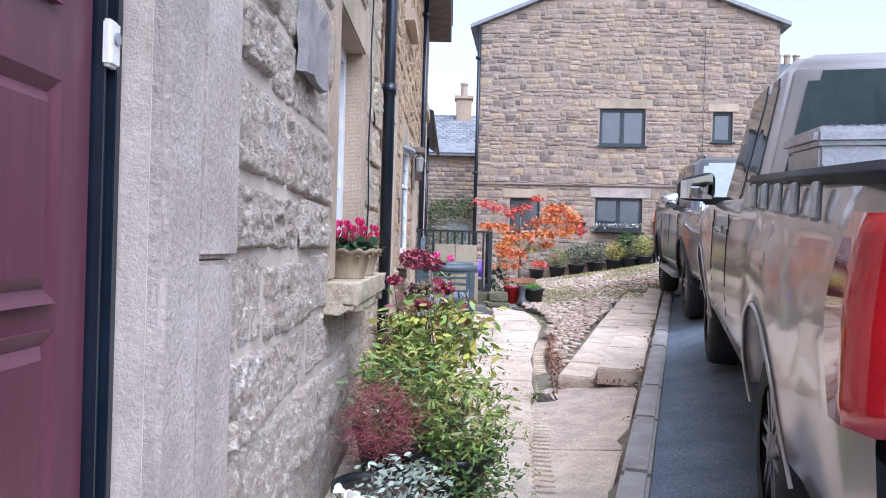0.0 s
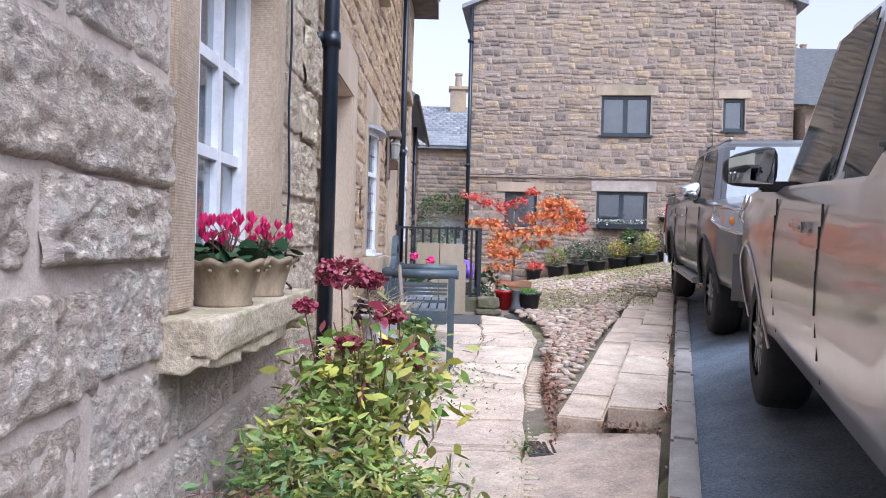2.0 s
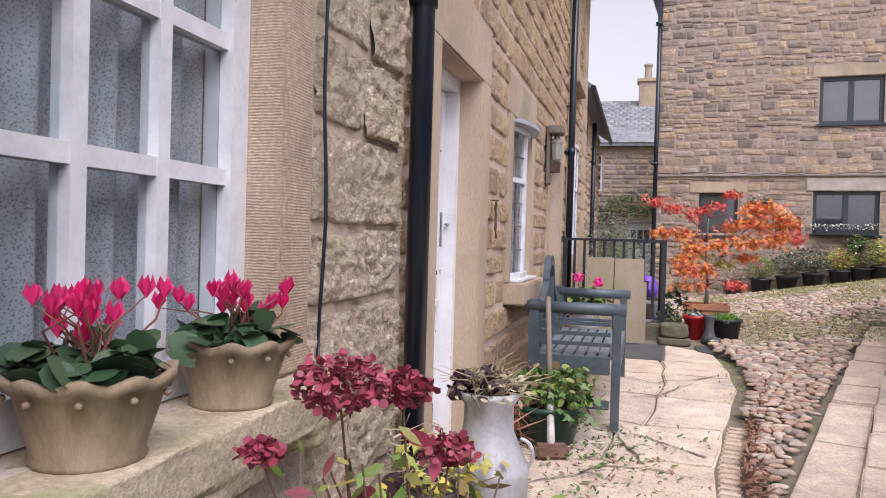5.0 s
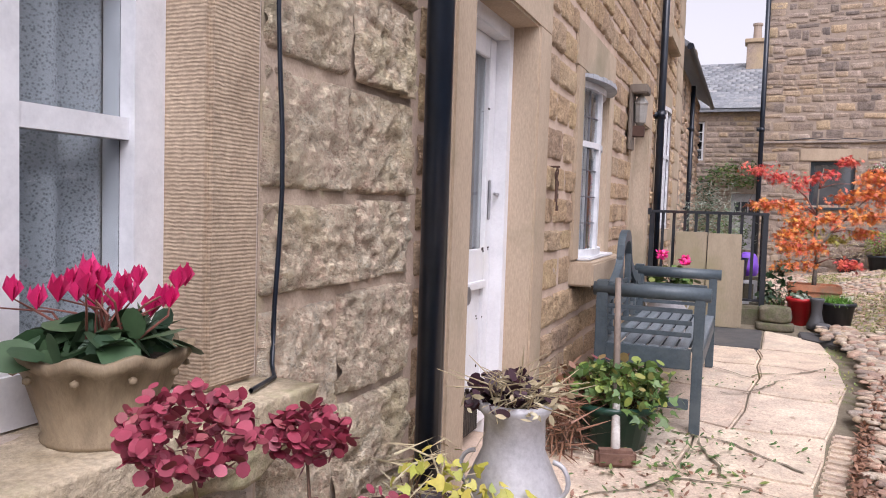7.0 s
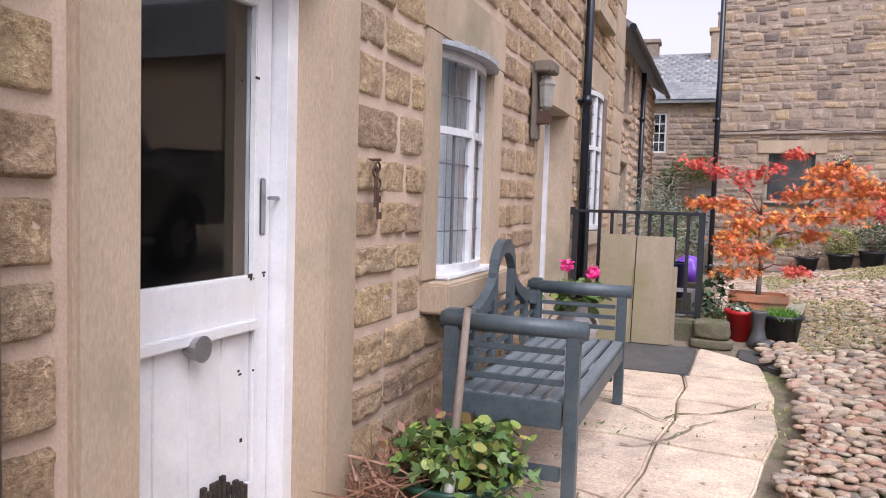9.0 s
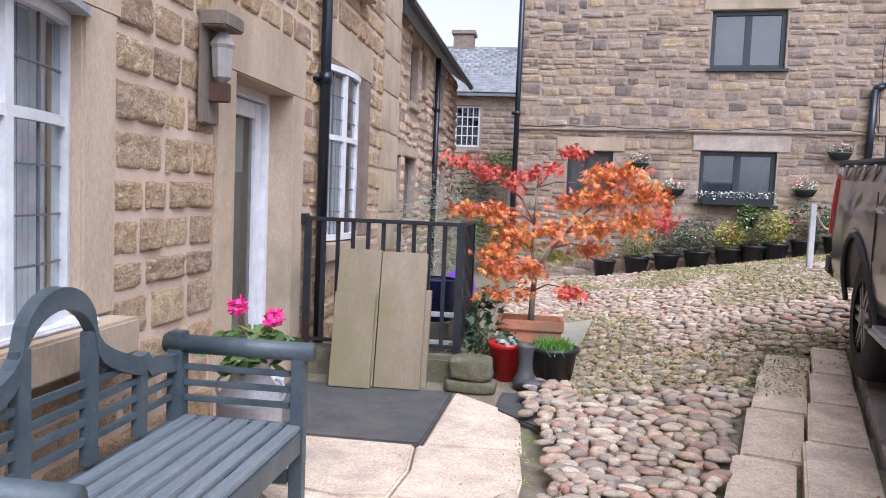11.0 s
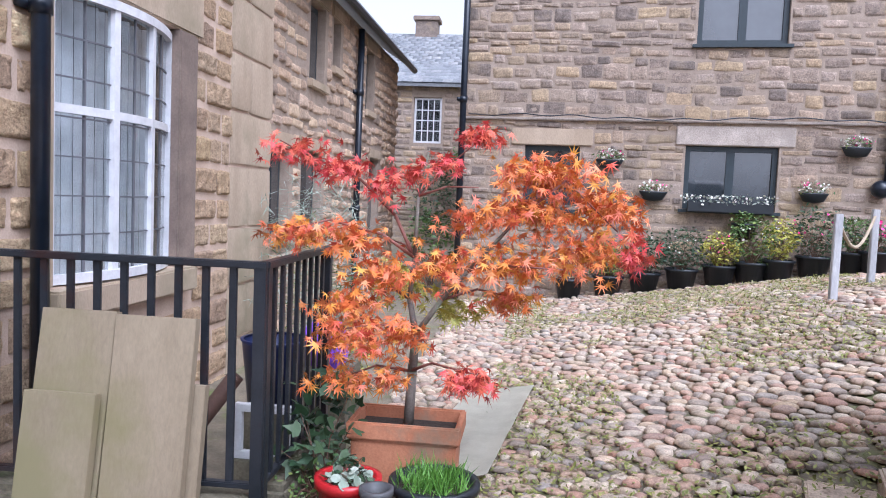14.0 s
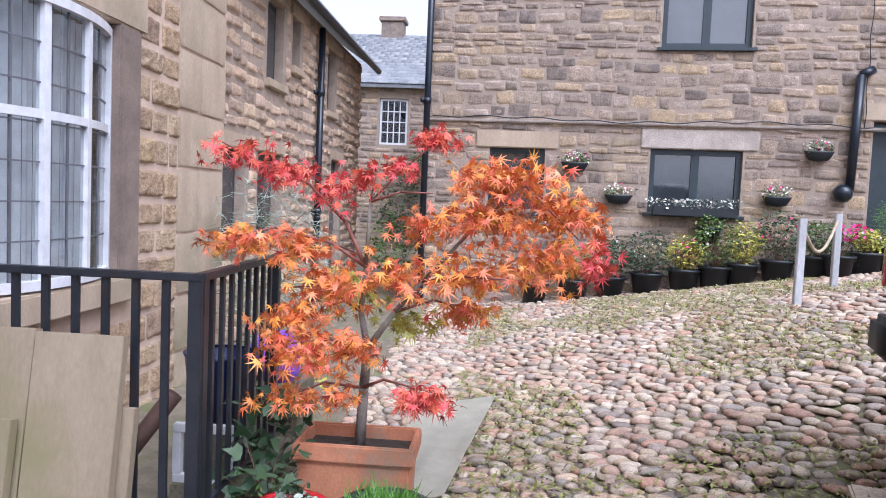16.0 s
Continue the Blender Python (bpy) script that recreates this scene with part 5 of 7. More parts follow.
def hydrangea():
    r = random.Random(8)
    t = thing("hydrangea", "leggy hydrangea with faded crimson heads in autumn leaf", "potted plant")
    x, y, z = -.08, 4.28, .05
    pot_mesh("pot", (x, y, z), .16, .21, .28, P_BLACK, t)
    heads = [(-.19, 4.2, 1.2, .09), (-.31, 4.1, 1.08, .035), (-.11, 4.36, 1.17, .058), (-.02, 4.44, 1.02, .055), (-.15, 4.15, .94, .045), (.08, 4.3, .84, .04)]
    tips = [(h[0], h[1], h[2] - h[3] * .4) for h in heads] + blob(r, (-.06, 4.25, .85), (.34, .36, .25), 26)
    twigs(t, M_STEM, r, (x, y, z + .25), .1, tips, .006)
    for hx, hy, hz, hr in heads:
        leaves("flower_head", L_HYDR, t, blob(r, (hx, hy, hz), (hr, hr, hr * .6), int(5200 * hr), .8), ROUND, r, (.013, .022), 0, .5)
    leaves("foliage", L_LIME, t, blob(r, (-.05, 4.22, .8), (.36, .4, .28), 420, .3), OVAL, r, (.04, .075), .5, .5)
    leaves("foliage", L_HYDR, t, blob(r, (-.1, 4.25, .88), (.3, .36, .22), 26, .3), OVAL, r, (.06, .1), .6, .4)
    leaves("foliage", L_LIME, t, blob(r, (-.1, 4.12, .84), (.36, .3, .16), 150, .3), OVAL, r, (.05, .09), .3, .6)
    leaves("foliage", L_YELLOW, t, blob(r, (-.02, 4.12, .86), (.36, .3, .14), 70, .3), OVAL, r, (.05, .085), .3, .6)
    leaves("foliage", L_YELLOW, t, blob(r, (.03, 4.2, .68), (.34, .38, .24), 120, .3), OVAL, r, (.06, .1), .5, .5)
    return t


hydrangea()

M_CHURN = surface("dull_grey_painted_tin", (.42, .41, .43), (.56, .55, .57), 6, 50, .5, metal=.2, bump=.25, stain=(.36, .33, .31))


def churn(x, y, z, h, r, label):
    t = thing("milk_churn", label, "milk churn")
    bm = bmesh.new()
    lathe(bm, [(.01, 0), (r, 0), (r * 1.03, .02), (r * 1.03, .05), (r, .06), (r, h * .62), (r * 1.03, h * .64), (r, h * .66), (r * .62, h * .82), (r * .6, h * .94), (r * .72, h * .97), (r * .72, h), (r * .58, h)], 28, Matrix.Translation((x, y, z)))
    part("body", bm, M_CHURN, t, smooth=True)
    for sg in (-1, 1):
        bm = bmesh.new()
        pts = [Vector((x + sg * (r * .8 + .05 * math.sin(a)), y, z + h * .72 + .06 * math.cos(a))) for a in [math.pi * k / 8 for k in range(9)]]
        sweep(bm, pts, .008, 6)
        part("handle", bm, M_CHURN, t, smooth=True)
    return t


c1 = churn(-.17, 5.66, .07, .84, .16, "dented grey milk churn planted with dry straw-coloured stems")
r = random.Random(9)
tips = blob(r, (-.13, 5.6, .98), (.28, .26, .11), 80, .3)
twigs(c1, plain("straw_stem", (.42, .35, .22), .8), r, (-.17, 5.66, .88), .06, tips, .003)
leaves("dry_leaves", L_STRAW, c1, blob(r, (-.14, 5.6, .94), (.2, .18, .06), 90, .3), OVAL, r, (.02, .05), .3, .4)
L_PLUM = leaf_mat("dark_plum_leaves", [(.035, .014, .022), (.06, .022, .035), (.025, .012, .016), (.08, .035, .045)])
leaves("plum_leaves", L_PLUM, c1, blob(r, (-.2, 5.67, .93), (.13, .13, .06), 260, .2), ROUND, r, (.03, .055), .2, .7, label="dark plum heuchera leaves")
bed_plant("dead_plant_pot", "dark purple-brown pot of dry stems beside a churn", -.36, 5.48, .07, .16, .52, [("dry_leaves", L_STRAW, (0, 0, .62), (.17, .17, .13), 90, BLADE, (.06, .14)), ("foliage", L_YELLOW, (.05, -.06, .6), (.22, .2, .12), 110, IVYL, (.03, .06))], pot=plain("aubergine_pot", (.06, .03, .04), .4), seed=11)
bed_plant("strawberry_pot", "dark green glazed pot of broad-leaved strawberry plants", -.19, 7.7, .18, .24, .27, [("foliage", L_GREEN, (.02, 0, .37), (.29, .27, .13), 520, IVYL, (.04, .072)), ("foliage", L_LIME, (.04, -.02, .39), (.28, .25, .12), 160, ROUND, (.03, .06)), ("foliage", L_GREEN, (.12, -.05, .26), (.25, .24, .12), 120, IVYL, (.05, .08)), ("foliage", L_YELLOW, (.2, -.04, .24), (.12, .14, .12), 9, ROUND, (.05, .09)), ("foliage", L_RED, (-.05, 0, .46), (.2, .2, .06), 8, OVAL, (.07, .1))], pot=P_GREEN, seed=12)
bed_plant("dry_fern", "clump of dry brown fern against the wall", -.42, 7.45, .16, .1, .02, [("dry_leaves", L_DEAD, (0, 0, .2), (.12, .15, .22), 260, BLADE, (.1, .25)), ("dry_leaves", L_DEAD, (.02, .2, .38), (.1, .12, .1), 50, OVAL, (.05, .09))], pot=None, seed=13)
c2 = churn(-.14, 10.05, .32, .6, .16, "grey milk churn holding a pink geranium by the bench")
r = random.Random(14)
leaves("foliage", L_GREEN, c2, blob(r, (-.14, 10.05, .97), (.22, .22, .12), 130, .5), ROUND, r, (.05, .09), .2, .9)
for hx, hy, hz in ((-.19, 10.0, 1.17), (0.0, 9.98, 1.13)):
    leaves("flower_head", L_PINK, c2, blob(r, (hx, hy, hz), (.045, .045, .035), 60, .8), ROUND, r, (.02, .032), 0, .5)
twigs(c2, M_GREENSTEM, r, (-.14, 10.05, .95), .03, [(-.19, 10.0, 1.17), (0, 9.98, 1.13)], .004)

# leaf litter and weeds
def litter(name, label, mat, region, n, size, seed, outline=OVAL):
    r = random.Random(seed)
    pts = [region(r) for _ in range(n)]
    ob = leaves(name, mat, None, pts, outline, r, size, 0, 3.0, cup=.1)
    return tagged(ob, label, "leaves", kind="stuff")


litter("fallen_leaves", "brown fallen leaves in the gutter", L_DEAD, lambda r: (lambda y: (EDGE(y) + .17 + abs(r.gauss(0, .06)), y, terrace_z(y) + .03 + r.uniform(0, .03)))(r.triangular(5.9, 10.6, 7.4)), 1700, (.025, .055), 31)
litter("fallen_leaves", "brown leaves caught by the kerb", L_DEAD, lambda r: (lambda s: (*at_kerb(s, -.17 + r.gauss(0, .03)), kerb_z(s) - .035 + r.uniform(0, .015)))(r.choice((r.uniform(-2, 7), r.gauss(.28, .05), r.gauss(3.1, .2), r.gauss(1.8, .15)))), 200, (.02, .05), 32)
litter("fallen_leaves", "brown leaves lying under the flag step", L_DEAD, lambda r: (lambda n: (*at_kerb(.2 + r.gauss(0, .05), n), kerb_z(.2) - .15))(r.uniform(-.6, -.2)), 90, (.02, .05), 33)
litter("weeds", "small weeds and moss in the paving joints", L_LIME, lambda r: (lambda y: (EDGE(y) + .02 + r.gauss(0, .05), y, terrace_z(y) + r.uniform(0, .03)))(r.choice((r.uniform(3.2, 6), r.gauss(5.95, .15), r.uniform(9, 11)))), 420, (.012, .035), 34)
litter("weeds", "green weeds around the bench foot and pots", L_GREEN, lambda r: (lambda y: (r.gauss(.15, .25), y, terrace_z(y) + .005 + r.uniform(0, .045)))(r.gauss(7.4, .4)), 260, (.03, .06), 35)
litter("weeds", "tufts of weed between the flag rows", L_GREEN, lambda r: (lambda s: (*at_kerb(s, r.choice((-.87, -.555, -.18)) + r.gauss(0, .015)), kerb_z(s) - .1 + r.uniform(0, .05)))(r.choice((r.gauss(6.4, .08), r.gauss(4.9, .06), r.gauss(.9, .05), r.uniform(0, 7)))), 220, (.02, .05), 36, BLADE)
litter("moss", "moss between the cobbles", leaf_mat("moss_green", [(.2, .22, .05), (.28, .28, .07), (.14, .17, .04)]), lambda r: next((x, y, cobble_z(x, y) + .012 + r.uniform(0, .016)) for x, y in iter(lambda: (1.5 + r.random() * 5.2, 11.6 + r.random() * 8), None) if noise.noise((x * .9, y * .7, 4.2)) > -.12), 30000, (.016, .042), 37)

litter("weeds", "small weeds growing along the terrace cracks", L_GREEN, lambda r: (lambda y: (r.uniform(-.5, EDGE(y)), y, terrace_z(y) + .01 + r.uniform(0, .02)))(r.choice((r.gauss(6.9, .25), r.gauss(8.0, .06), r.gauss(9.15, .05), r.uniform(5, 10.5)))), 240, (.015, .04), 39)
litter("fallen_leaves", "red and brown leaves lying about the pots", L_DEAD, lambda r: (lambda y: (-.3 + abs(r.gauss(0, .5)), y, terrace_z(y) + .012 + r.uniform(0, .012)))(r.gauss(7.4, .6)), 260, (.02, .05), 38)

# ---- pipes, cable, small things on the wall ----
def downpipe(x, y, z0, z1, r, name="downpipe", label="black cast-iron downpipe on the cottage wall"):
    t = thing(name, label, "drainpipe")
    bm = bmesh.new()
    tube(bm, (x, y, z0), (x, y, z1), r, seg=16)
    part("pipe", bm, M_BLACK, t, smooth=True)
    for z in (z0 + .1, (z0 + z1) / 2 - .55, z1 - .9):
        bm = bmesh.new()
        tube(bm, (x, y, z), (x, y, z + .09), r * 1.22, seg=16)
        box(bm, x - r * 1.9, x - r * .9, y - r * 1.9, y + r * 1.9, z + .02, z + .07, bevel=.004)
        part("collar", bm, M_BLACK, t, smooth=True)
    return t


downpipe(-.515, 5.78, .02, 6.0, .047)
downpipe(-.52, 12.38, .3, 6.0, .042)
downpipe(-.7, 19.4, .2, 4.1, .045, label="black downpipe on the rubble cottage")
downpipe(.62, 20.62, .3, 7.4, .05, label="black downpipe at the gable corner")
cab = thing("wall_cable", "thin black cable clipped down the wall", "cable")
bm = bmesh.new()
pts = [Vector((-.565 + .004 * math.sin(z * 9), 4.93 + .012 * math.sin(z * 5), z)) for z in [1.12 + .14 * i for i in range(34)]]
pts = [Vector((-.5, 4.75, 1.1)), Vector((-.53, 4.88, 1.1))] + pts
sweep(bm, pts, .006, 6)
part("cable", bm, M_BLACK, cab, smooth=True)

pl = thing("wall_plaque", "rough grey stone plaque fixed to the wall", "plaque")
bm = bmesh.new()
box(bm, -.22, .22, -.005, .035, -.15, .15)
bmesh.ops.subdivide_edges(bm, edges=bm.edges, cuts=3, use_grid_fill=True)
for v in bm.verts:
    v.co += Vector((noise.noise(v.co * 9), noise.noise(v.co * 11) * .5, noise.noise(v.co * 8 + Vector((5, 0, 0))))) * .022
bmesh.ops.transform(bm, matrix=ROW @ Matrix.Translation((2.86, .025, 2.07)), verts=bm.verts)
part("slab", bm, surface("dark_grey_slate_stone", (.2, .185, .18), (.3, .28, .27), 9, 70, .85, bump=.6), pl)
keys = thing("hanging_keys", "rusty iron keys hanging from a wall hook", "keys")
bm = bmesh.new()
tube(bm, (-.6, 7.62, 1.76), (-.53, 7.62, 1.76), .006, seg=6)
part("hook", bm, M_IRON, keys)
for dz, dy in ((0, 0), (-.07, .01), (-.02, -.02)):
    bm = bmesh.new()
    for k in range(10):
        a0, a1 = 2 * math.pi * k / 10, 2 * math.pi * (k + 1) / 10
        tube(bm, (-.545, 7.62 + dy + .022 * math.sin(a0), 1.73 + dz + .022 * math.cos(a0)), (-.545, 7.62 + dy + .022 * math.sin(a1), 1.73 + dz + .022 * math.cos(a1)), .005, seg=5)
    tube(bm, (-.545, 7.62 + dy, 1.71 + dz), (-.545, 7.62 + dy, 1.58 + dz), .005, seg=6)
    box(bm, -.55, -.54, 7.62 + dy, 7.65 + dy, 1.58 + dz, 1.61 + dz)
    part("key", bm, M_IRON, keys)
lamp = thing("wall_lantern", "weathered wooden board with a small lantern on the wall", "lantern")
wood = surface("grey_weathered_wood", (.13, .105, .085), (.22, .185, .15), 12, 70, .85, bump=.5, stretch=(1, 1, .15))
box_part("backboard", (10.3, 10.5, .03, .06, 2.08, 2.66), wood, lamp, m=ROW, bevel=.008)
box_part("roof", (10.28, 10.52, .05, .19, 2.58, 2.66), wood, lamp, m=ROW, bevel=.01)
bm = bmesh.new()
lathe(bm, [(.02, 2.3), (.05, 2.33), (.06, 2.48), (.07, 2.5), (.03, 2.56), (.01, 2.58)], 8, Matrix.Translation((-.48, 10.4, 0)))
part("lantern_glass", bm, plain("dusty_glass", (.3, .29, .27), .2), lamp)
box_part("bracket", (10.37, 10.43, .05, .16, 2.2, 2.3), M_IRON, lamp, m=ROW)

# lace curtains behind the old window and net behind the bows
M_LACE, nt, b = nodes_of("white_lace", .9)
v = nt.nodes.new("ShaderNodeTexVoronoi")
v.inputs["Scale"].default_value = 150
geo = nt.nodes.new("ShaderNodeNewGeometry")
nt.links.new(geo.outputs["Position"], v.inputs["Vector"])
nt.links.new(ramp_node(nt, v.outputs["Distance"], [(.15, (.2, .205, .22)), (.5, (.46, .47, .5))]), b.inputs["Base Color"])


def curtain(s0, s1, z0, z1, y, mat=None):
    t = thing("lace_curtain", "white lace net curtain behind a cottage window", "curtain")
    bm = bmesh.new()
    n = 48
    prev = None
    for i in range(n + 1):
        s = s0 + (s1 - s0) * i / n
        d = y + .022 * math.sin(s * 55) + .01 * math.sin(s * 23)
        a, b = bm.verts.new(ROW @ Vector((s, d, z0))), bm.verts.new(ROW @ Vector((s, d, z1)))
        if prev:
            bm.faces.new((prev[0], a, b, prev[1]))
        prev = (a, b)
    part("cloth", bm, mat or M_LACE, t, smooth=True)


curtain(3.72, 4.7, 1.1, 2.5, -.2)
M_NET = plain("white_net", (.74, .74, .76), .9)
curtain(8.46, 9.34, 1.2, 2.42, -.13, M_NET)
curtain(12.6, 13.82, 1.3, 2.82, -.16, M_NET)

# ---- bench ----
def bench():
    t = thing("garden_bench", "slate blue painted wooden bench with arched slatted back", "bench")
    paint = surface("slate_blue_paint", (.05, .068, .08), (.082, .105, .122), 7, 60, .45, bump=.25, dist=.003, amount=.3, stain=(.1, .12, .13))
    # seat slats: weathered grey, plus light from above painted in as a paler tone
    worn = surface("weathered_blue_grey_lit_slat", (.13, .155, .175), (.2, .225, .245), 9, 60, .6, bump=.3, dist=.003, amount=.4, stretch=(3, .3, 1))
    y0, y1, xb, xf = 7.98, 9.70, -.36, .27
    g = lambda y: terrace_z(y)
    seat = .72
    for y in (y0 + .035, y1 - .035):
        box_part("leg", (xf - .06, xf, y - .03, y + .03, g(y), 1.02), paint, t)
        box_part("leg", (xb, xb + .07, y - .035, y + .035, g(y), 1.1), paint, t)
        box_part("stretcher", (xb + .07, xf - .07, y - .02, y + .02, g(y) + .14, g(y) + .2), paint, t)
        box_part("side_rail", (xb + .07, xf - .07, y - .025, y + .025, seat - .12, seat - .0), paint, t)
        for k in range(3):
            box_part("arm_slat", (xb + .07, xf - .07, y - .012, y + .012, .79 + k * .07, .816 + k * .07), paint, t, bevel=.003)
        bm = bmesh.new()
        tube(bm, (xb - .02, y, 1.045), (xf + .03, y, 1.045), .042, seg=16)
        part("arm_roll", bm, paint, t, smooth=True)
    box_part("front_rail", (xf - .05, xf - .005, y0 + .07, y1 - .07, seat - .12, seat - .02), paint, t)
    box_part("back_rail", (xb + .005, xb + .05, y0 + .07, y1 - .07, seat - .1, seat - .02), paint, t)
    for k in range(7):
        x = xb + .07 + k * (xf - xb - .06) / 7
        box_part("seat_slat", (x, x + .062, y0 + .03, y1 - .03, seat - .018, seat + .005), worn, t, "weathered seat slat, coloured paler for the light from above", bevel=.004)
    ym = (y0 + y1) / 2

    def crest(y):
        d = abs(y - ym)
        if d < .2:
            return 1.2 + math.sqrt(max(0, .2 ** 2 - d * d)) * .95
        if d < .5:
            return 1.2 - .15 * ((d - .2) / .3) ** .6
        if d < .58:
            return 1.05 + .03 * math.sin((d - .5) / .08 * math.pi) - .03 * (d - .5) / .08
        return 1.02 + .015 * math.cos((d - .58) / .2 * math.pi)
    for lo, hi in ((y0 + .05, ym - .2), (ym - .2, ym + .2), (ym + .2, y1 - .05)):
        bm = bmesh.new()
        N = 18
        prev = None
        for i in range(N + 1):
            y = lo + (hi - lo) * i / N
            zt = crest(y)
            ring = [bm.verts.new((x, y, z)) for x, z in ((xb + .005, zt - .075), (xb + .055, zt - .075), (xb + .055, zt), (xb + .005, zt))]
            if prev:
                for k in range(4):
                    bm.faces.new((prev[k], prev[(k + 1) % 4], ring[(k + 1) % 4], ring[k]))
            prev = ring
        bmesh.ops.recalc_face_normals(bm, faces=bm.faces)
        part("crest_rail", bm, paint, t)
    for z in (.8, .87, .94, 1.01):
        half = .78 if z < .97 else .4
        box_part("back_slat", (xb + .018, xb + .038, ym - half, ym + half, z, z + .028), paint, t, bevel=.003)
    for y in (ym - .52, ym - .18, ym + .18, ym + .52):
        box_part("back_upright", (xb + .01, xb + .05, y - .03, y + .03, seat, crest(y) - .07), paint, t, bevel=.003)
    return t


bench()

# sledgehammer stood on its head, shaft leaning on the bench arm
sp = thing("sledgehammer", "sledgehammer with rusty iron head leaning on the bench", "hammer")
foot, tip = Vector((-.11, 7.36, terrace_z(7.36) + .05)), Vector((-.22, 7.9, 1.12))
band = foot.lerp(tip, .33)
bm = bmesh.new()
tube(bm, band, tip, .02, .017, 12)
part("shaft", bm, surface("worn_grey_ash", (.16, .125, .1), (.25, .2, .165), 9, 60, .8, stretch=(1, 1, .2)), sp, smooth=True)
bm = bmesh.new()
tube(bm, foot, band, .026, .021, 12)
part("painted_shaft", bm, surface("flaking_white_paint", (.5, .47, .44), (.72, .7, .66), 14, 60, .6, stain=(.3, .22, .17)), sp, "white-painted lower shaft", smooth=True)
box_part("head", (-.105, .105, -.042, .042, -.045, .045), surface("rusty_red_brown_iron", (.13, .07, .05), (.24, .135, .1), 14, 80, .85, bump=.6), sp, m=Matrix.Translation(foot) @ Matrix.Rotation(.35, 4, "Z"), bevel=.018)

# ---- railing, boards, pots ----
def railing():
    t = thing("railing", "black iron area railing with rusty flaking bars", "railing")
    iron = surface("black_paint_over_rust", (.012, .015, .02), (.025, .028, .035), 6, 50, .4, bump=.4, stain=(.032, .016, .015))
    A, B, C = Vector((-.56, 12.08, 0)), Vector((.65, 12.12, 0)), Vector((.63, 13.18, 0))
    for p, q in ((A, B), (B, C)):
        d = q - p
        ang = math.atan2(d.y, d.x)
        m = Matrix.Translation(p) @ Matrix.Rotation(ang, 4, "Z")
        n = int(d.length / .112)
        box_part("top_rail", (0, d.length + .02, -.025, .025, 1.525, 1.555), iron, t, m=m)
        box_part("bottom_rail", (0, d.length, -.018, .018, .60, .625), iron, t, m=m)
        for k in range(n + 1):
            x = .03 + (d.length - .04) * k / n
            big = k in (0, n)
            w = .026 if big else .016
            box_part("post" if big else "bar", (x - w, x + w, -.009 if not big else -.02, .009 if not big else .02, .42 if big else .61, 1.528), iron, t, m=m, bevel=.003)
    box_part("wall_bracket", (-.6, -.54, 12.03, 12.14, 1.5, 1.575), iron, t)


railing()
area = thing("area_wall", "low mossy stone plinth below the railing", "plinth", kind="structure")
mossy = surface("mossy_stone", (.1, .09, .06), (.19, .165, .115), 7, 60, .95, bump=.9, dist=.012, stain=(.075, .1, .03), amount=.5)
for a, b, y0, y1 in ((-.59, .02, 12.0, 12.22), (.04, .66, 12.0, 12.22)):
    box_part("plinth_block", (a, b, y0, y1, .3, .56), mossy, area, bevel=.03)
for k in range(3):
    box_part("plinth_block", (.52, .74, 12.24 + k * .36, 12.58 + k * .36, .3, .56), mossy, area, bevel=.03)
for nm, lab, dims, amp in (("stone_block", "rough mossy stone block at the railing foot", (.16, .11, .085, .5), .03), ("stone_slab", "flat worn stone under a mossy block", (.19, .12, .045, .37), .015)):
    bld = thing(nm, lab, "stone")
    bm = bmesh.new()
    box(bm, -dims[0], dims[0], -dims[1], dims[1], -dims[2], dims[2])
    bmesh.ops.subdivide_edges(bm, edges=bm.edges, cuts=9, use_grid_fill=True)
    for v in bm.verts:
        k = (abs(v.co.x) / dims[0]) ** 4 + (abs(v.co.y) / dims[1]) ** 4 + (abs(v.co.z) / dims[2]) ** 4
        v.co = v.co * (1 - .1 * max(0, k - 1)) * (1 + amp * 3 * noise.noise(v.co * 8)) + Vector((1, 1, 1)) * amp * .3 * noise.noise(v.co * 25)
    bmesh.ops.transform(bm, matrix=Matrix.Translation((.78, 11.98, dims[3])), verts=bm.verts)
    part("rock", bm, mossy, bld, smooth=True)
M_BOARD = surface("sawn_sandstone_slab", (.24, .19, .125), (.34, .275, .19), 2.2, 45, .6, bump=.25, stain=(.23, .2, .105), stretch=(1.5, 1.5, .5), amount=.22)


def leaning(name, x0, x1, h, yb, yt, label):
    t = thing(name, label, "stone slab", "slabs leaning on the railing")
    z0 = terrace_z(yb) + .003
    ang = math.asin((yt - yb) / h)
    box_part("slab", (x0, x1, -.022, .022, 0, h), M_BOARD, t, m=Matrix.Translation((0, yb, z0)) @ Matrix.Rotation(-ang, 4, "X"), bevel=.002)


leaning("paving_slab", .075, .415, 1.0, 11.86, 12.03, "tall buff sandstone slab leaning on the railing")
leaning("paving_slab", -.26, .065, 1.01, 11.86, 12.05, "greenish buff sandstone slab leaning on the railing")
leaning("paving_slab", -.25, .055, .69, 11.8, 11.92, "shorter buff sandstone slab leaning on a taller one")
leaning("paving_slab", .1, .45, .72, 11.93, 12.05, "thin sandstone slab half hidden behind others")

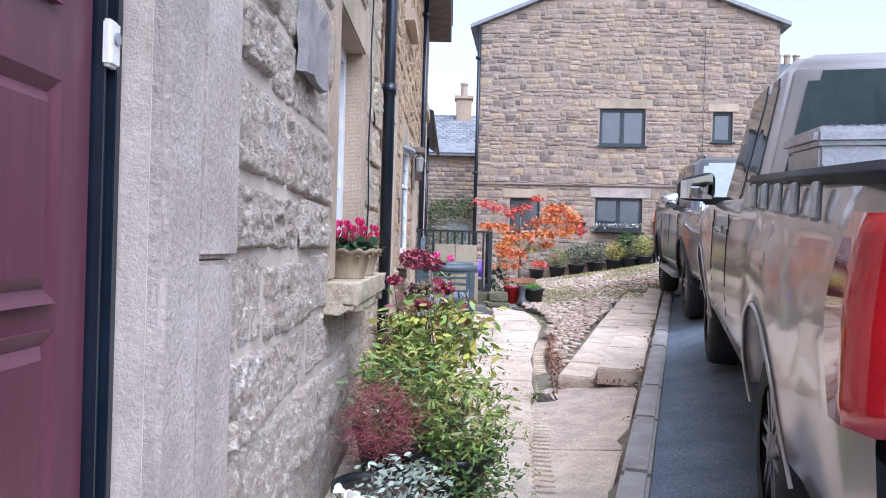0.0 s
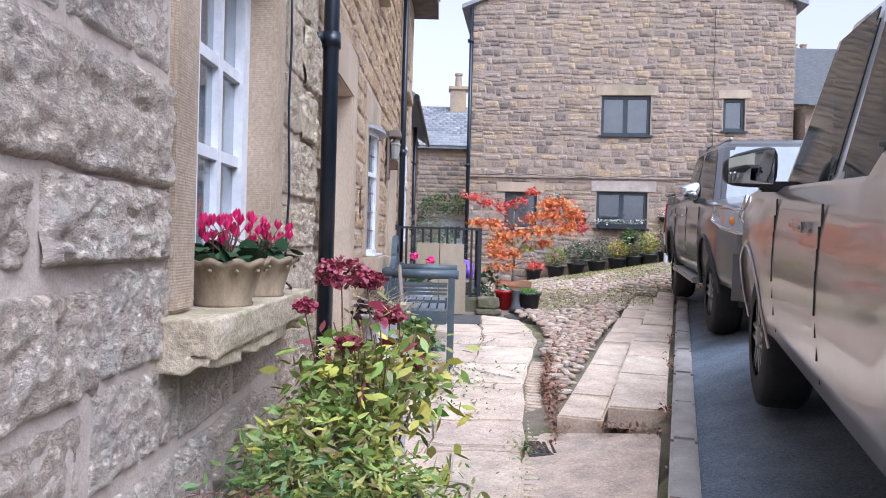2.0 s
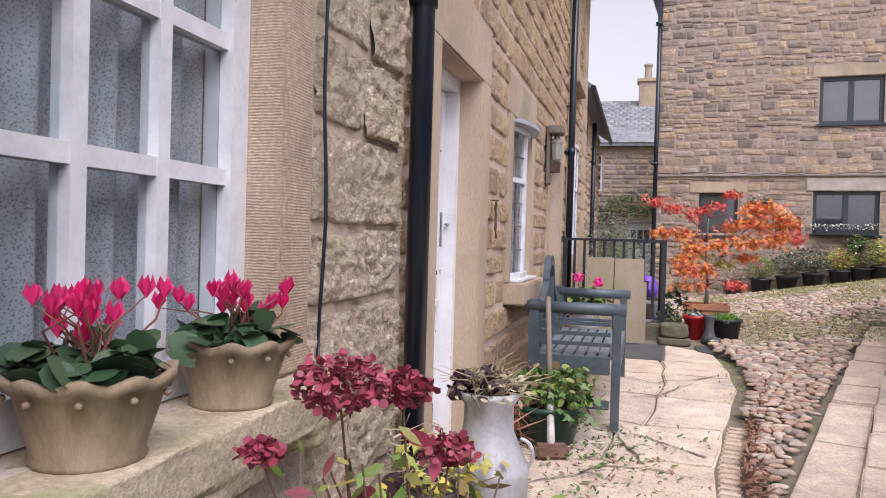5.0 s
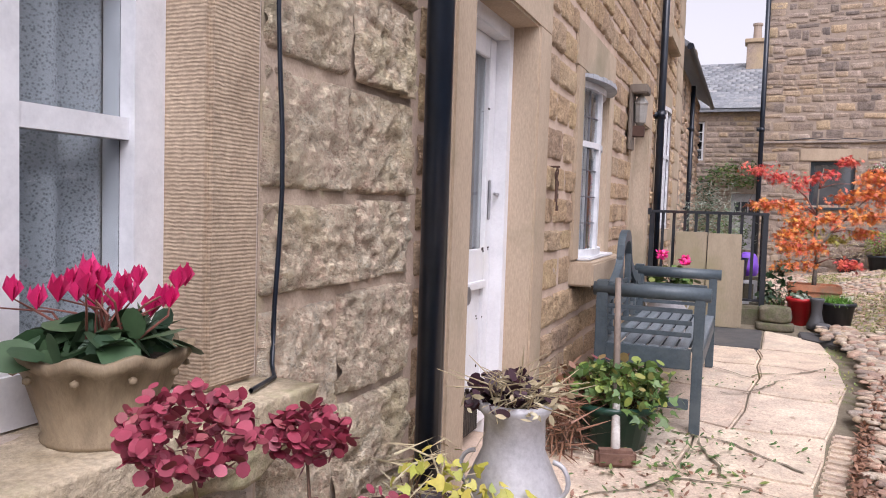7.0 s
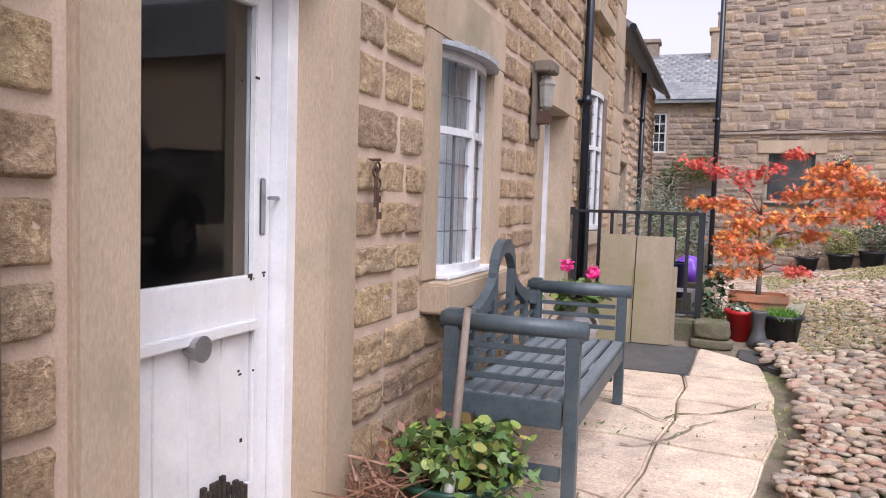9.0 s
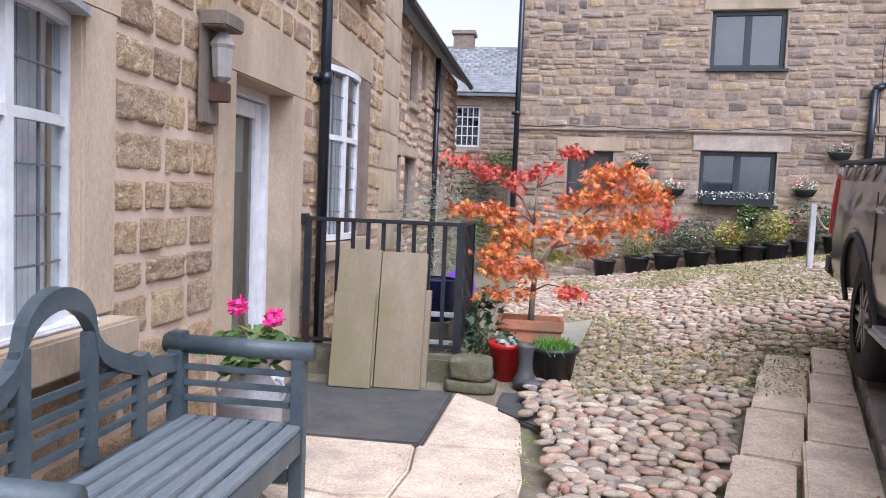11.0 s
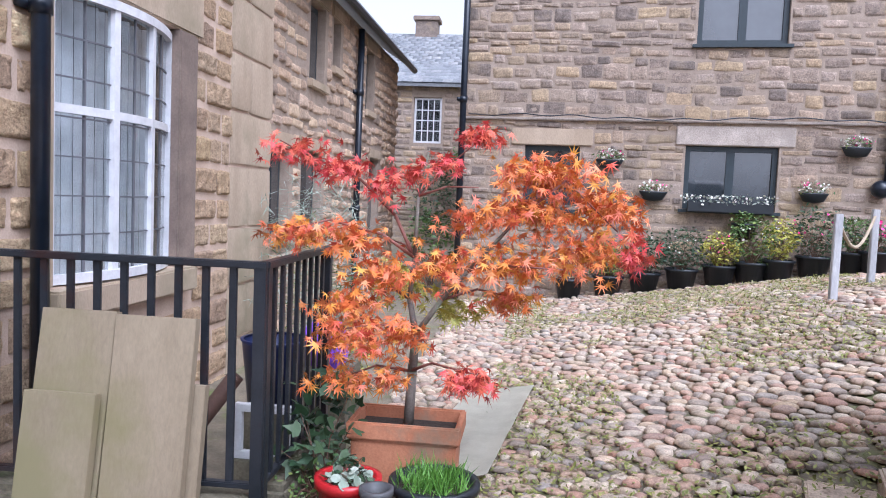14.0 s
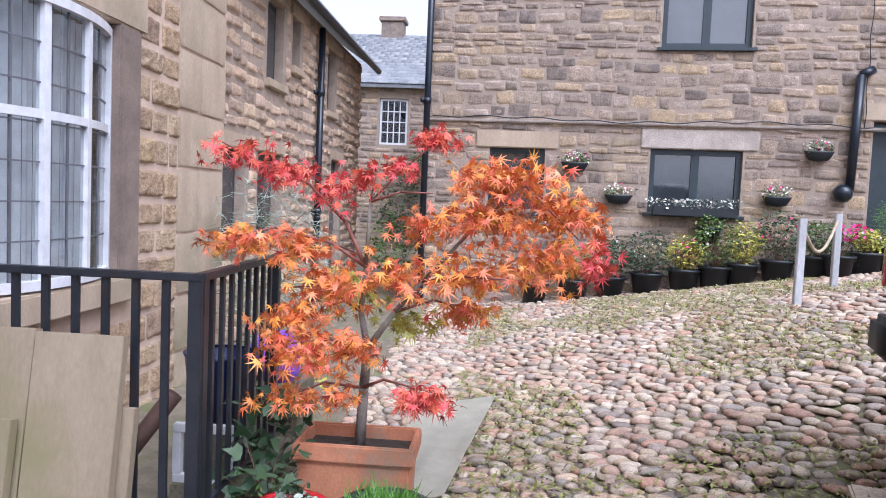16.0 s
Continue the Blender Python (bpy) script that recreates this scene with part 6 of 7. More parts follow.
bed_plant("red_pot", "red plastic pot with a small succulent", 1.02, 12.17, .36, .13, .31, [("foliage", L_DARK, (0, 0, .34), (.09, .09, .05), 80, OVAL, (.03, .06)), ("foliage", L_SILVER, (.02, -.02, .33), (.1, .1, .03), 40, ROUND, (.03, .05))], pot=P_RED, seed=41)
t = bed_plant("grass_pot", "black plastic pot of short green grass", 1.37, 12.28, .35, .185, .29, [], pot=P_BLACK, seed=42)
r = random.Random(43)
leaves("grass", leaf_mat("fresh_grass", [(.1, .25, .03), (.16, .33, .05), (.08, .2, .03)]), t, [(1.37 + r.gauss(0, .07), 12.28 + r.gauss(0, .07), .6) for _ in range(420)], BLADE, r, (.08, .14), -2.2, .0)
boot = thing("boot_planter", "dark grey rubber boot standing on the cobbles", "boot")
bm = bmesh.new()
lathe(bm, [(.01, .0), (.085, 0), (.09, .05), (.065, .1), (.05, .17), (.055, .26), (.07, .3), (.07, .32), (.055, .32), (.045, .27)], 18, Matrix.Translation((1.17, 12.02, .37)))
part("shaft", bm, plain("grey_rubber", (.075, .075, .08), .5), boot, smooth=True)
bm = bmesh.new()
bmesh.ops.create_icosphere(bm, subdivisions=2, radius=.07, matrix=Matrix.Translation((1.22, 11.96, .41)) @ Matrix.Diagonal((1.3, 1, .55, 1)))
part("toe", bm, plain("grey_rubber_toe", (.07, .07, .075), .5), boot, smooth=True)


def trough():
    t = thing("terracotta_trough", "weathered terracotta trough planted with a small maple", "planter")
    x, y, z, w, d, h = 1.18, 12.72, .44, .27, .17, .34
    bm = bmesh.new()
    prof = [(.9, 0), (.93, .75), (1.0, .76), (1.0, 1.0), (.9, 1.0), (.88, .8)]
    prev = None
    for f, k in prof:
        ring = [bm.verts.new((x + sx * w * f, y + sy * (d - w * (1 - f)), z + h * k)) for sx, sy in ((-1, -1), (1, -1), (1, 1), (-1, 1))]
        if prev:
            for i in range(4):
                bm.faces.new((prev[i], prev[(i + 1) % 4], ring[(i + 1) % 4], ring[i]))
        else:
            bm.faces.new(ring[::-1])
        prev = ring
    bmesh.ops.recalc_face_normals(bm, faces=bm.faces)
    bmesh.ops.bevel(bm, geom=[e for e in bm.edges if e.calc_face_angle(0) > .5], offset=.007, segments=2, affect="EDGES")
    part("trough", bm, P_TERRA, t)
    box_part("soil", (x - w * .89, x + w * .89, y - d * .8, y + d * .8, z + h * .6, z + h * .83), M_SOIL, t)
    return x, y, z + h * .82


TX, TY, TZ = trough()


def maple():
    r = random.Random(77)
    t = thing("maple_tree", "small Japanese maple in orange and red autumn leaf", "tree")
    P = lambda dx, dy, z: Vector((TX + dx, TY + dy, z))
    fork1, fork2 = P(.02, .0, 1.18), P(-.01, .05, 1.55)
    limbs = [
        ([P(0, 0, TZ), P(.01, .0, 1.0), fork1], .026, .02), ([fork1, P(-.02, .02, 1.35), fork2, P(.0, .05, 1.85), P(.04, .08, 2.08)], .017, .004),
        ([fork1, P(.14, -.02, 1.36), P(.26, .0, 1.5), P(.5, .05, 1.78), P(.8, .1, 1.85)], .016, .004),
        ([fork2, P(-.12, .1, 1.75), P(-.3, .1, 1.92), P(-.55, .1, 2.02), P(-.72, .1, 2.1)], .01, .003),
        ([fork2, P(-.15, -.05, 1.66), P(-.4, -.1, 1.72), P(-.62, -.1, 1.66)], .009, .003),
        ([P(0, .05, 1.85), P(.12, .15, 2.0), P(.32, .2, 2.18)], .007, .003), ([P(.26, 0, 1.5), P(.45, -.15, 1.55), P(.7, -.2, 1.55)], .01, .003),
        ([P(.5, .05, 1.78), P(.7, 0, 1.95), P(.95, 0, 1.72)], .007, .003), ([fork1, P(-.12, -.12, 1.24), P(-.32, -.2, 1.22)], .01, .003),
        ([P(.0, 0, 1.0), P(.12, -.15, 1.08), P(.36, -.25, 1.06)], .009, .003), ([P(0, 0, 1.0), P(-.15, -.1, 1.04), P(-.3, -.15, .98)], .008, .003),
        ([P(.14, -.02, 1.36), P(.3, .15, 1.4), P(.55, .2, 1.35)], .008, .003), ([fork2, P(-.08, .2, 1.6), P(-.2, .35, 1.62)], .008, .003),
        ([P(-.02, .02, 1.35), P(-.2, .0, 1.46), P(-.35, -.05, 1.45)], .008, .003), ([P(.0, .05, 1.85), P(.15, -.05, 1.9), P(.3, -.1, 1.9)], .006, .003)]
    for k, (pts, r0, r1) in enumerate(limbs):
        bm = bmesh.new()
        for i, (a, b) in enumerate(zip(pts, pts[1:])):
            f0, f1 = i / (len(pts) - 1), (i + 1) / (len(pts) - 1)
            tube(bm, a, b, r0 + (r1 - r0) * f0, r0 + (r1 - r0) * f1, 8)
        part("trunk" if k == 0 else "branch", bm, M_BARK if k < 3 else M_GREENSTEM, t, smooth=True)
    clumps = [((-.62, .1, 2.06), (.2, .16, .1), 75, 1), ((-.42, .1, 1.98), (.2, .16, .09), 75, 1), ((-.2, .12, 1.9), (.14, .14, .1), 45, 1), ((-.05, .1, 1.98), (.13, .13, .1), 35, 1),
              ((-.55, -.1, 1.66), (.22, .18, .07), 110, 0), ((-.3, -.08, 1.64), (.2, .18, .1), 110, 0), ((.28, .18, 2.16), (.15, .13, .07), 75, 1), ((.1, .1, 2.02), (.12, .12, .08), 40, 1),
              ((.62, .05, 1.98), (.28, .22, .1), 210, 0), ((.9, .05, 1.82), (.2, .18, .13), 150, 0), ((.55, .05, 1.8), (.28, .22, .11), 200, 0), ((.78, 0, 1.62), (.22, .2, .13), 140, 0), ((1.02, 0, 1.62), (.1, .14, .1), 50, 1),
              ((.48, -.1, 1.55), (.24, .2, .1), 130, 0), ((.12, .02, 1.52), (.2, .18, .13), 110, 0), ((-.15, 0, 1.46), (.24, .2, .12), 150, 0), ((-.3, -.1, 1.32), (.18, .18, .1), 110, 0),
              ((-.25, -.2, 1.2), (.22, .18, .1), 150, 0), ((-.02, -.12, 1.2), (.16, .14, .1), 80, 0), ((-.28, -.2, .99), (.18, .16, .08), 90, 0), ((-.08, -.15, 1.0), (.12, .12, .07), 35, 0), ((.32, -.25, 1.04), (.17, .14, .07), 95, 1),
              ((.45, .1, 1.36), (.2, .18, .07), 70, 0), ((.2, .15, 1.28), (.18, .18, .09), 60, 2), ((-.1, .3, 1.4), (.2, .2, .14), 70, 2), ((.25, .1, 1.75), (.18, .18, .12), 60, 0)]
    for c, rad, n, kind in clumps:
        leaves("leaf_clump", (L_MAPLE, L_MAPLE_PINK, L_YELLOW)[kind], t, blob(r, P(*c), (rad[0] * 1.1, rad[1] * 1.15, rad[2] * 1.15), int(n * (1.55 if c[0] > .4 else 1.25)), .12), MAPLE, r, (.036, .068), .7, .6, cup=.45)
    return t


maple()
# ivy and undergrowth by the railing foot
bed_plant("ivy_clump", "dark trailing ivy by the railing foot", .82, 12.5, .42, .1, .02, [("foliage", L_DARK, (0, .05, .32), (.2, .25, .3), 120, IVYL, (.06, .1)), ("foliage", L_GREEN, (.05, -.1, .12), (.22, .3, .12), 260, OVAL, (.02, .04))], pot=None, seed=51)
mat_ = thing("old_rug", "pale cream fabric mat laid over the cobbles", "mat")
bm = bmesh.new()
g = [[None] * 9 for _ in range(13)]
for i in range(13):
    for j in range(9):
        u, v = i / 12, j / 8
        x = (1.12 + .45 * v) + (.24 * u)
        y = 12.86 + 1.75 * u
        g[i][j] = bm.verts.new((x, y, cobble_z(x, y) + .05 + .01 * math.sin(v * 14) * (1 - u) + .012 * noise.noise((x * 4, y * 4, 0))))
for i in range(12):
    for j in range(8):
        bm.faces.new((g[i][j], g[i][j + 1], g[i + 1][j + 1], g[i + 1][j]))
bmesh.ops.solidify(bm, geom=bm.faces[:], thickness=.03)
bmesh.ops.recalc_face_normals(bm, faces=bm.faces)
part("cloth", bm, surface("pale_cream_matting", (.56, .53, .43), (.68, .65, .54), 6, 160, .95, bump=.5), mat_, smooth=True)
tub = thing("blue_tub", "dark blue plastic tub behind the railing", "tub")
bm = bmesh.new()
lathe(bm, [(.01, 0), (.15, 0), (.19, .36), (.2, .38), (.18, .38)], 24, Matrix.Translation((.3, 13.3, .62)))
part("body", bm, plain("navy_plastic", (.01, .02, .09), .4), tub, smooth=True)
box_part("stand", (.15, .45, 13.1, 13.5, .2, .62), mossy, tub)
bag = thing("purple_bag", "bright purple plastic bag behind the railing", "bag")
bm = bmesh.new()
bmesh.ops.create_icosphere(bm, subdivisions=3, radius=.16)
for v in bm.verts:
    v.co = Vector((v.co.x, v.co.y, v.co.z * 1.1)) * (1 + .25 * noise.noise(v.co * 9))
bmesh.ops.transform(bm, matrix=Matrix.Translation((.48, 13.75, .88)), verts=bm.verts)
part("plastic", bm, plain("purple_polythene", (.22, .08, .6), .3), bag, smooth=True)
box_part("stand", (.3, .66, 13.55, 13.95, .2, .76), mossy, bag)
fr_ = thing("white_frame", "white painted timber frame leaning behind the railing", "frame")
for dims in ((.3, .6, 12.7, 12.74, .74, .78), (.3, .6, 12.7, 12.74, .5, .54), (.3, .34, 12.7, 12.74, .54, .74), (.56, .6, 12.7, 12.74, .54, .74)):
    box_part("rail", dims, M_WHITE, fr_)
box_part("support", (.3, .6, 12.68, 12.76, .26, .498), mossy, fr_)
pip = thing("waste_pipe", "rusty brown waste pipe beside the wall", "pipe")
bm = bmesh.new()
tube(bm, (-.05, 12.45, .36), (.35, 12.6, .95), .04, seg=12)
part("pipe", bm, M_IRON, pip, smooth=True)

# ---- planting along the gable house ----
def G(s, out, z):
    return GAB @ Vector((s, out, z))


kinds = [(-1.05, L_LIME, .3, .55), (-.55, L_DARK, .34, .6), (-.05, L_DARK, .34, .62), (.45, L_YELLOW, .28, .5), (.85, L_GREEN, .38, .72), (1.2, L_YELLOW, .24, .6), (1.65, L_DARK, .36, .75), (2.15, L_GREEN, .3, .55), (2.75, L_YELLOW, .22, .35)]
for k, (s, mat, rad, h) in enumerate(kinds):
    p = G(s, .38, 0)
    z = cobble_z(p.x, p.y) - .02
    bed_plant("border_pot", "black tub of mixed shrubs against the gable wall", p.x, p.y, z, .22, .3, [("foliage", mat, (0, -.05, .3 + h * .45), (rad * 1.12, rad * .9, h * .48), 720, OVAL, (.035, .07)), ("flower", L_WHITE if k % 3 else L_PINK, (0, -.1, .35 + h * .5), (rad * .8, rad * .6, h * .35), 24, ROUND, (.02, .04))], pot=P_BLACK, seed=60 + k, group="tubs along the gable wall")
p = G(-1.6, .35, 0)
bed_plant("trailing_plant", "trailing straw-coloured plant by the gable wall", p.x, p.y, cobble_z(p.x, p.y) - .02, .2, .3, [("foliage", L_STRAW, (0, 0, .45), (.35, .2, .3), 220, OVAL, (.03, .06))], pot=P_BLACK, seed=75)
p = G(3.05, .3, 0)
bed_plant("conifer_pot", "bright green conical shrub in a black pot by the door", p.x, p.y, cobble_z(p.x, p.y), .2, .32, [("foliage", leaf_mat("bright_conifer", [(.12, .3, .03), (.2, .4, .06), (.08, .22, .03)]), (0, 0, .62), (.22, .22, .36), 700, BLADE, (.05, .09))], pot=P_BLACK, seed=76)
p = G(2.35, .6, 0)
bed_plant("pink_flower_pot", "pink-flowered bush by the rope posts", p.x, p.y, cobble_z(p.x, p.y), .2, .28, [("foliage", L_DARK, (0, 0, .42), (.3, .25, .25), 260, OVAL, (.04, .07)), ("flower", L_PINK, (.1, -.1, .6), (.22, .15, .12), 60, ROUND, (.03, .05))], pot=P_BLACK, seed=77)


def basket(s, z, seed):
    r = random.Random(seed)
    t = thing("wall_basket", "black wall basket of small white and pink flowers", "wall basket", "baskets on the gable wall")
    c = G(s, .11, z)
    bm = bmesh.new()
    lathe(bm, [(.02, -.14), (.12, -.12), (.17, -.02), (.18, 0), (.16, 0)], 16, Matrix.Translation(c) @ Matrix.Diagonal((1.15, .55, 1, 1)))
    part("basket", bm, P_BLACK, t, smooth=True)
    leaves("foliage", L_GREEN, t, blob(r, (c.x, c.y - .02, c.z + .05), (.22, .1, .08), 90), OVAL, r, (.03, .06))
    leaves("flower", L_WHITE, t, blob(r, (c.x, c.y - .03, c.z + .08), (.23, .1, .1), 70), ROUND, r, (.02, .035))
    leaves("flower", L_PINK, t, blob(r, (c.x, c.y - .03, c.z + .1), (.2, .1, .07), 12), ROUND, r, (.02, .03))


for k, (s, z) in enumerate(((-1.12, 2.5), (-.48, 2.06), (1.66, 2.12), (2.16, 2.76))):
    basket(s, z, 80 + k)
wb = thing("window_box", "dark window box spilling small white flowers", "window box")
box_part("box", (0.0, 1.14, .06, .22, 1.8, 1.93), P_BLACK, wb, m=GAB)
r = random.Random(90)
pts = [G(r.uniform(-.08, 1.2), r.uniform(.05, .25), 1.95 + r.uniform(-.04, .1)) for _ in range(260)]
leaves("foliage", L_SILVER, wb, pts[:160], OVAL, r, (.03, .06))
leaves("flower", L_WHITE, wb, pts[160:], ROUND, r, (.025, .04))
hb = thing("hanging_pot", "black pot of green trailing leaves below the window", "hanging pot")
c = G(.78, .18, 1.42)
pot_mesh("pot", tuple(c), .12, .17, .24, P_BLACK, hb)
leaves("foliage", L_GREEN, hb, blob(r, (c.x, c.y - .05, c.z + .3), (.24, .15, .12), 170), OVAL, r, (.04, .08))
box_part("bracket", (.7, .86, -.01, .1, 1.5, 1.54), M_IRON, hb, m=GAB)
for s, hgt, col in ((.3, .42, (.55, .58, .12)), (.22, .3, (.5, .42, .22)), (.86, .34, (.5, .28, .16)), (.98, .28, (.5, .4, .2))):
    o = thing("window_ornament", "small coloured ornament on the window ledge", "ornament")
    bm = bmesh.new()
    lathe(bm, [(.06, 0), (.07, hgt * .3), (.045, hgt * .6), (.06, hgt * .72), (.01, hgt)], 10, Matrix.Translation(G(s, -.2, 1.9)))
    part("figure", bm, plain("ornament_paint", col, .5), o, smooth=True)
    box_part("ledge", (s - .08, s + .08, -.3, -.14, 1.84, 1.9), M_WHITE, o, m=GAB)


def post(x, y, h):
    t = thing("rope_post", "weathered grey timber post with rope", "post", "rope posts")
    z = cobble_z(x, y)
    box_part("post", (x - .035, x + .035, y - .03, y + .03, z - .02, z + h), surface("silver_grey_timber", (.36, .36, .37), (.5, .5, .51), 8, 70, .85, stretch=(1, 1, .2)), t, bevel=.006)
    return Vector((x, y, z + h - .06))


a, b = post(4.6, 16.6, .82), post(5.4, 17.7, .8)
bm = bmesh.new()
pts = [a.lerp(b, k / 12) - Vector((0, 0, .3 * math.sin(math.pi * k / 12))) for k in range(13)]
sweep(bm, pts, .016, 8)
rope = thing("rope", "thick natural rope slung between two posts", "rope")
part("strand", bm, plain("hemp_rope", (.42, .34, .24), .9), rope, smooth=True)
t = thing("drainpipe", "black drainpipe down the gable wall with bent head", "drainpipe")
bm = bmesh.new()
tube(bm, G(2.62, .1, 3.8), G(2.58, .1, 2.25), .06, seg=14)
tube(bm, G(2.62, .1, 3.8), G(2.78, .06, 3.88), .06, seg=14)
part("pipe", bm, M_BLACK, t, smooth=True)
bm = bmesh.new()
bmesh.ops.create_icosphere(bm, subdivisions=2, radius=.13, matrix=Matrix.Translation(G(2.5, .1, 2.2)))
part("hopper", bm, M_BLACK, t, smooth=True)
wire = thing("wall_cable", "thin black cable sagging along the gable wall", "cable")
bm = bmesh.new()
pts = [G(G0 + .1 + 7.5 * k / 60, .09, 3.13 - .03 * math.sin(k * .5) ** 2 + .02 * math.sin(k * .21)) for k in range(61)]
sweep(bm, pts, .009, 6)
part("cable", bm, M_BLACK, wire, smooth=True)
bm = bmesh.new()
sweep(bm, [G(2.72 + .012 * math.sin(k * .9), .06, 3.1 + .1 * k) for k in range(44)], .007, 6)
part("cable", bm, M_BLACK, wire, smooth=True)

# greenery in the lane
bed_plant("olive_bush", "grey-green feathery bush in the lane", -.15, 15.1, .35, .25, .02, [("foliage", L_SILVER, (.1, .3, .95), (.55, .7, .75), 1500, BLADE, (.08, .15)), ("foliage", L_GREEN, (.1, .2, .7), (.5, .6, .6), 600, BLADE, (.08, .14))], pot=None, seed=101)
bed_plant("yellow_shrub", "low yellow-green shrub in the lane", .3, 14.6, .35, .2, .02, [("foliage", L_YELLOW, (0, 0, .3), (.3, .3, .25), 260, OVAL, (.04, .07))], pot=None, seed=102)
bed_plant("lane_shrub", "dark green shrubs in the narrow lane", .1, 21.5, .35, .2, .02, [("foliage", L_GREEN, (0, 0, .8), (.45, .8, .6), 600, OVAL, (.06, .1))], pot=None, seed=103)
bed_plant("wall_climber", "leafy climber spread over the far cottage door", -.3, 32.7, .3, .2, .02, [("foliage", L_GREEN, (.4, -.1, 2.7), (1.5, .3, .55), 900, OVAL, (.08, .16)), ("foliage", L_DARK, (-1.0, -.1, 1.4), (.8, .3, 1.3), 700, OVAL, (.08, .16))], pot=None, seed=104)

# ---- parked pickup trucks ----
def car_paint(name, col):
    m, nt, b = nodes_of(name, .28, .55)
    nt.links.new(ramp_node(nt, noise_node(nt, 2.5, 5), [(.3, [c * .9 for c in col]), (.7, [c * 1.08 for c in col])]), b.inputs["Base Color"])
    b.inputs["Coat Weight"].default_value, b.inputs["Coat Roughness"].default_value = .8, .06
    return m


M_TYRE = surface("black_tyre_rubber", (.014, .014, .016), (.03, .03, .032), 12, 80, .85, bump=.4)
M_RIM = plain("grey_alloy", (.3, .3, .31), .35, .8)
M_TRIM = plain("black_plastic_trim", (.03, .032, .036), .55)
M_CHROME = plain("chrome", (.7, .7, .72), .12, 1.0, 0)
M_CARGLASS = plain("dark_car_glass", (.035, .048, .05), .05, 0, 0)
M_CARGLASS.node_tree.nodes["Principled BSDF"].inputs["IOR"].default_value = 1.18
M_REDLAMP = plain("red_lamp_lens", (.5, .008, .012), .12, 0, .05, coat=1.0)
M_CLEARLAMP = plain("clear_lamp_lens", (.62, .63, .66), .1, .3, .05, coat=1.0)
M_HEADLIGHT = plain("grey_lamp_reflector", (.5, .51, .54), .15, .3, .05, coat=1.0)
M_AMBER = plain("amber_lens", (.75, .28, .03), .15, 0, .05, coat=1.0)
M_PLATE = surface("aluminium_tread_plate", (.42, .43, .45), (.55, .56, .58), 10, 70, .4, metal=.8, bump=.3)
M_MIRROR = plain("mirror_glass", (.75, .78, .8), .02, 1.0, 0)


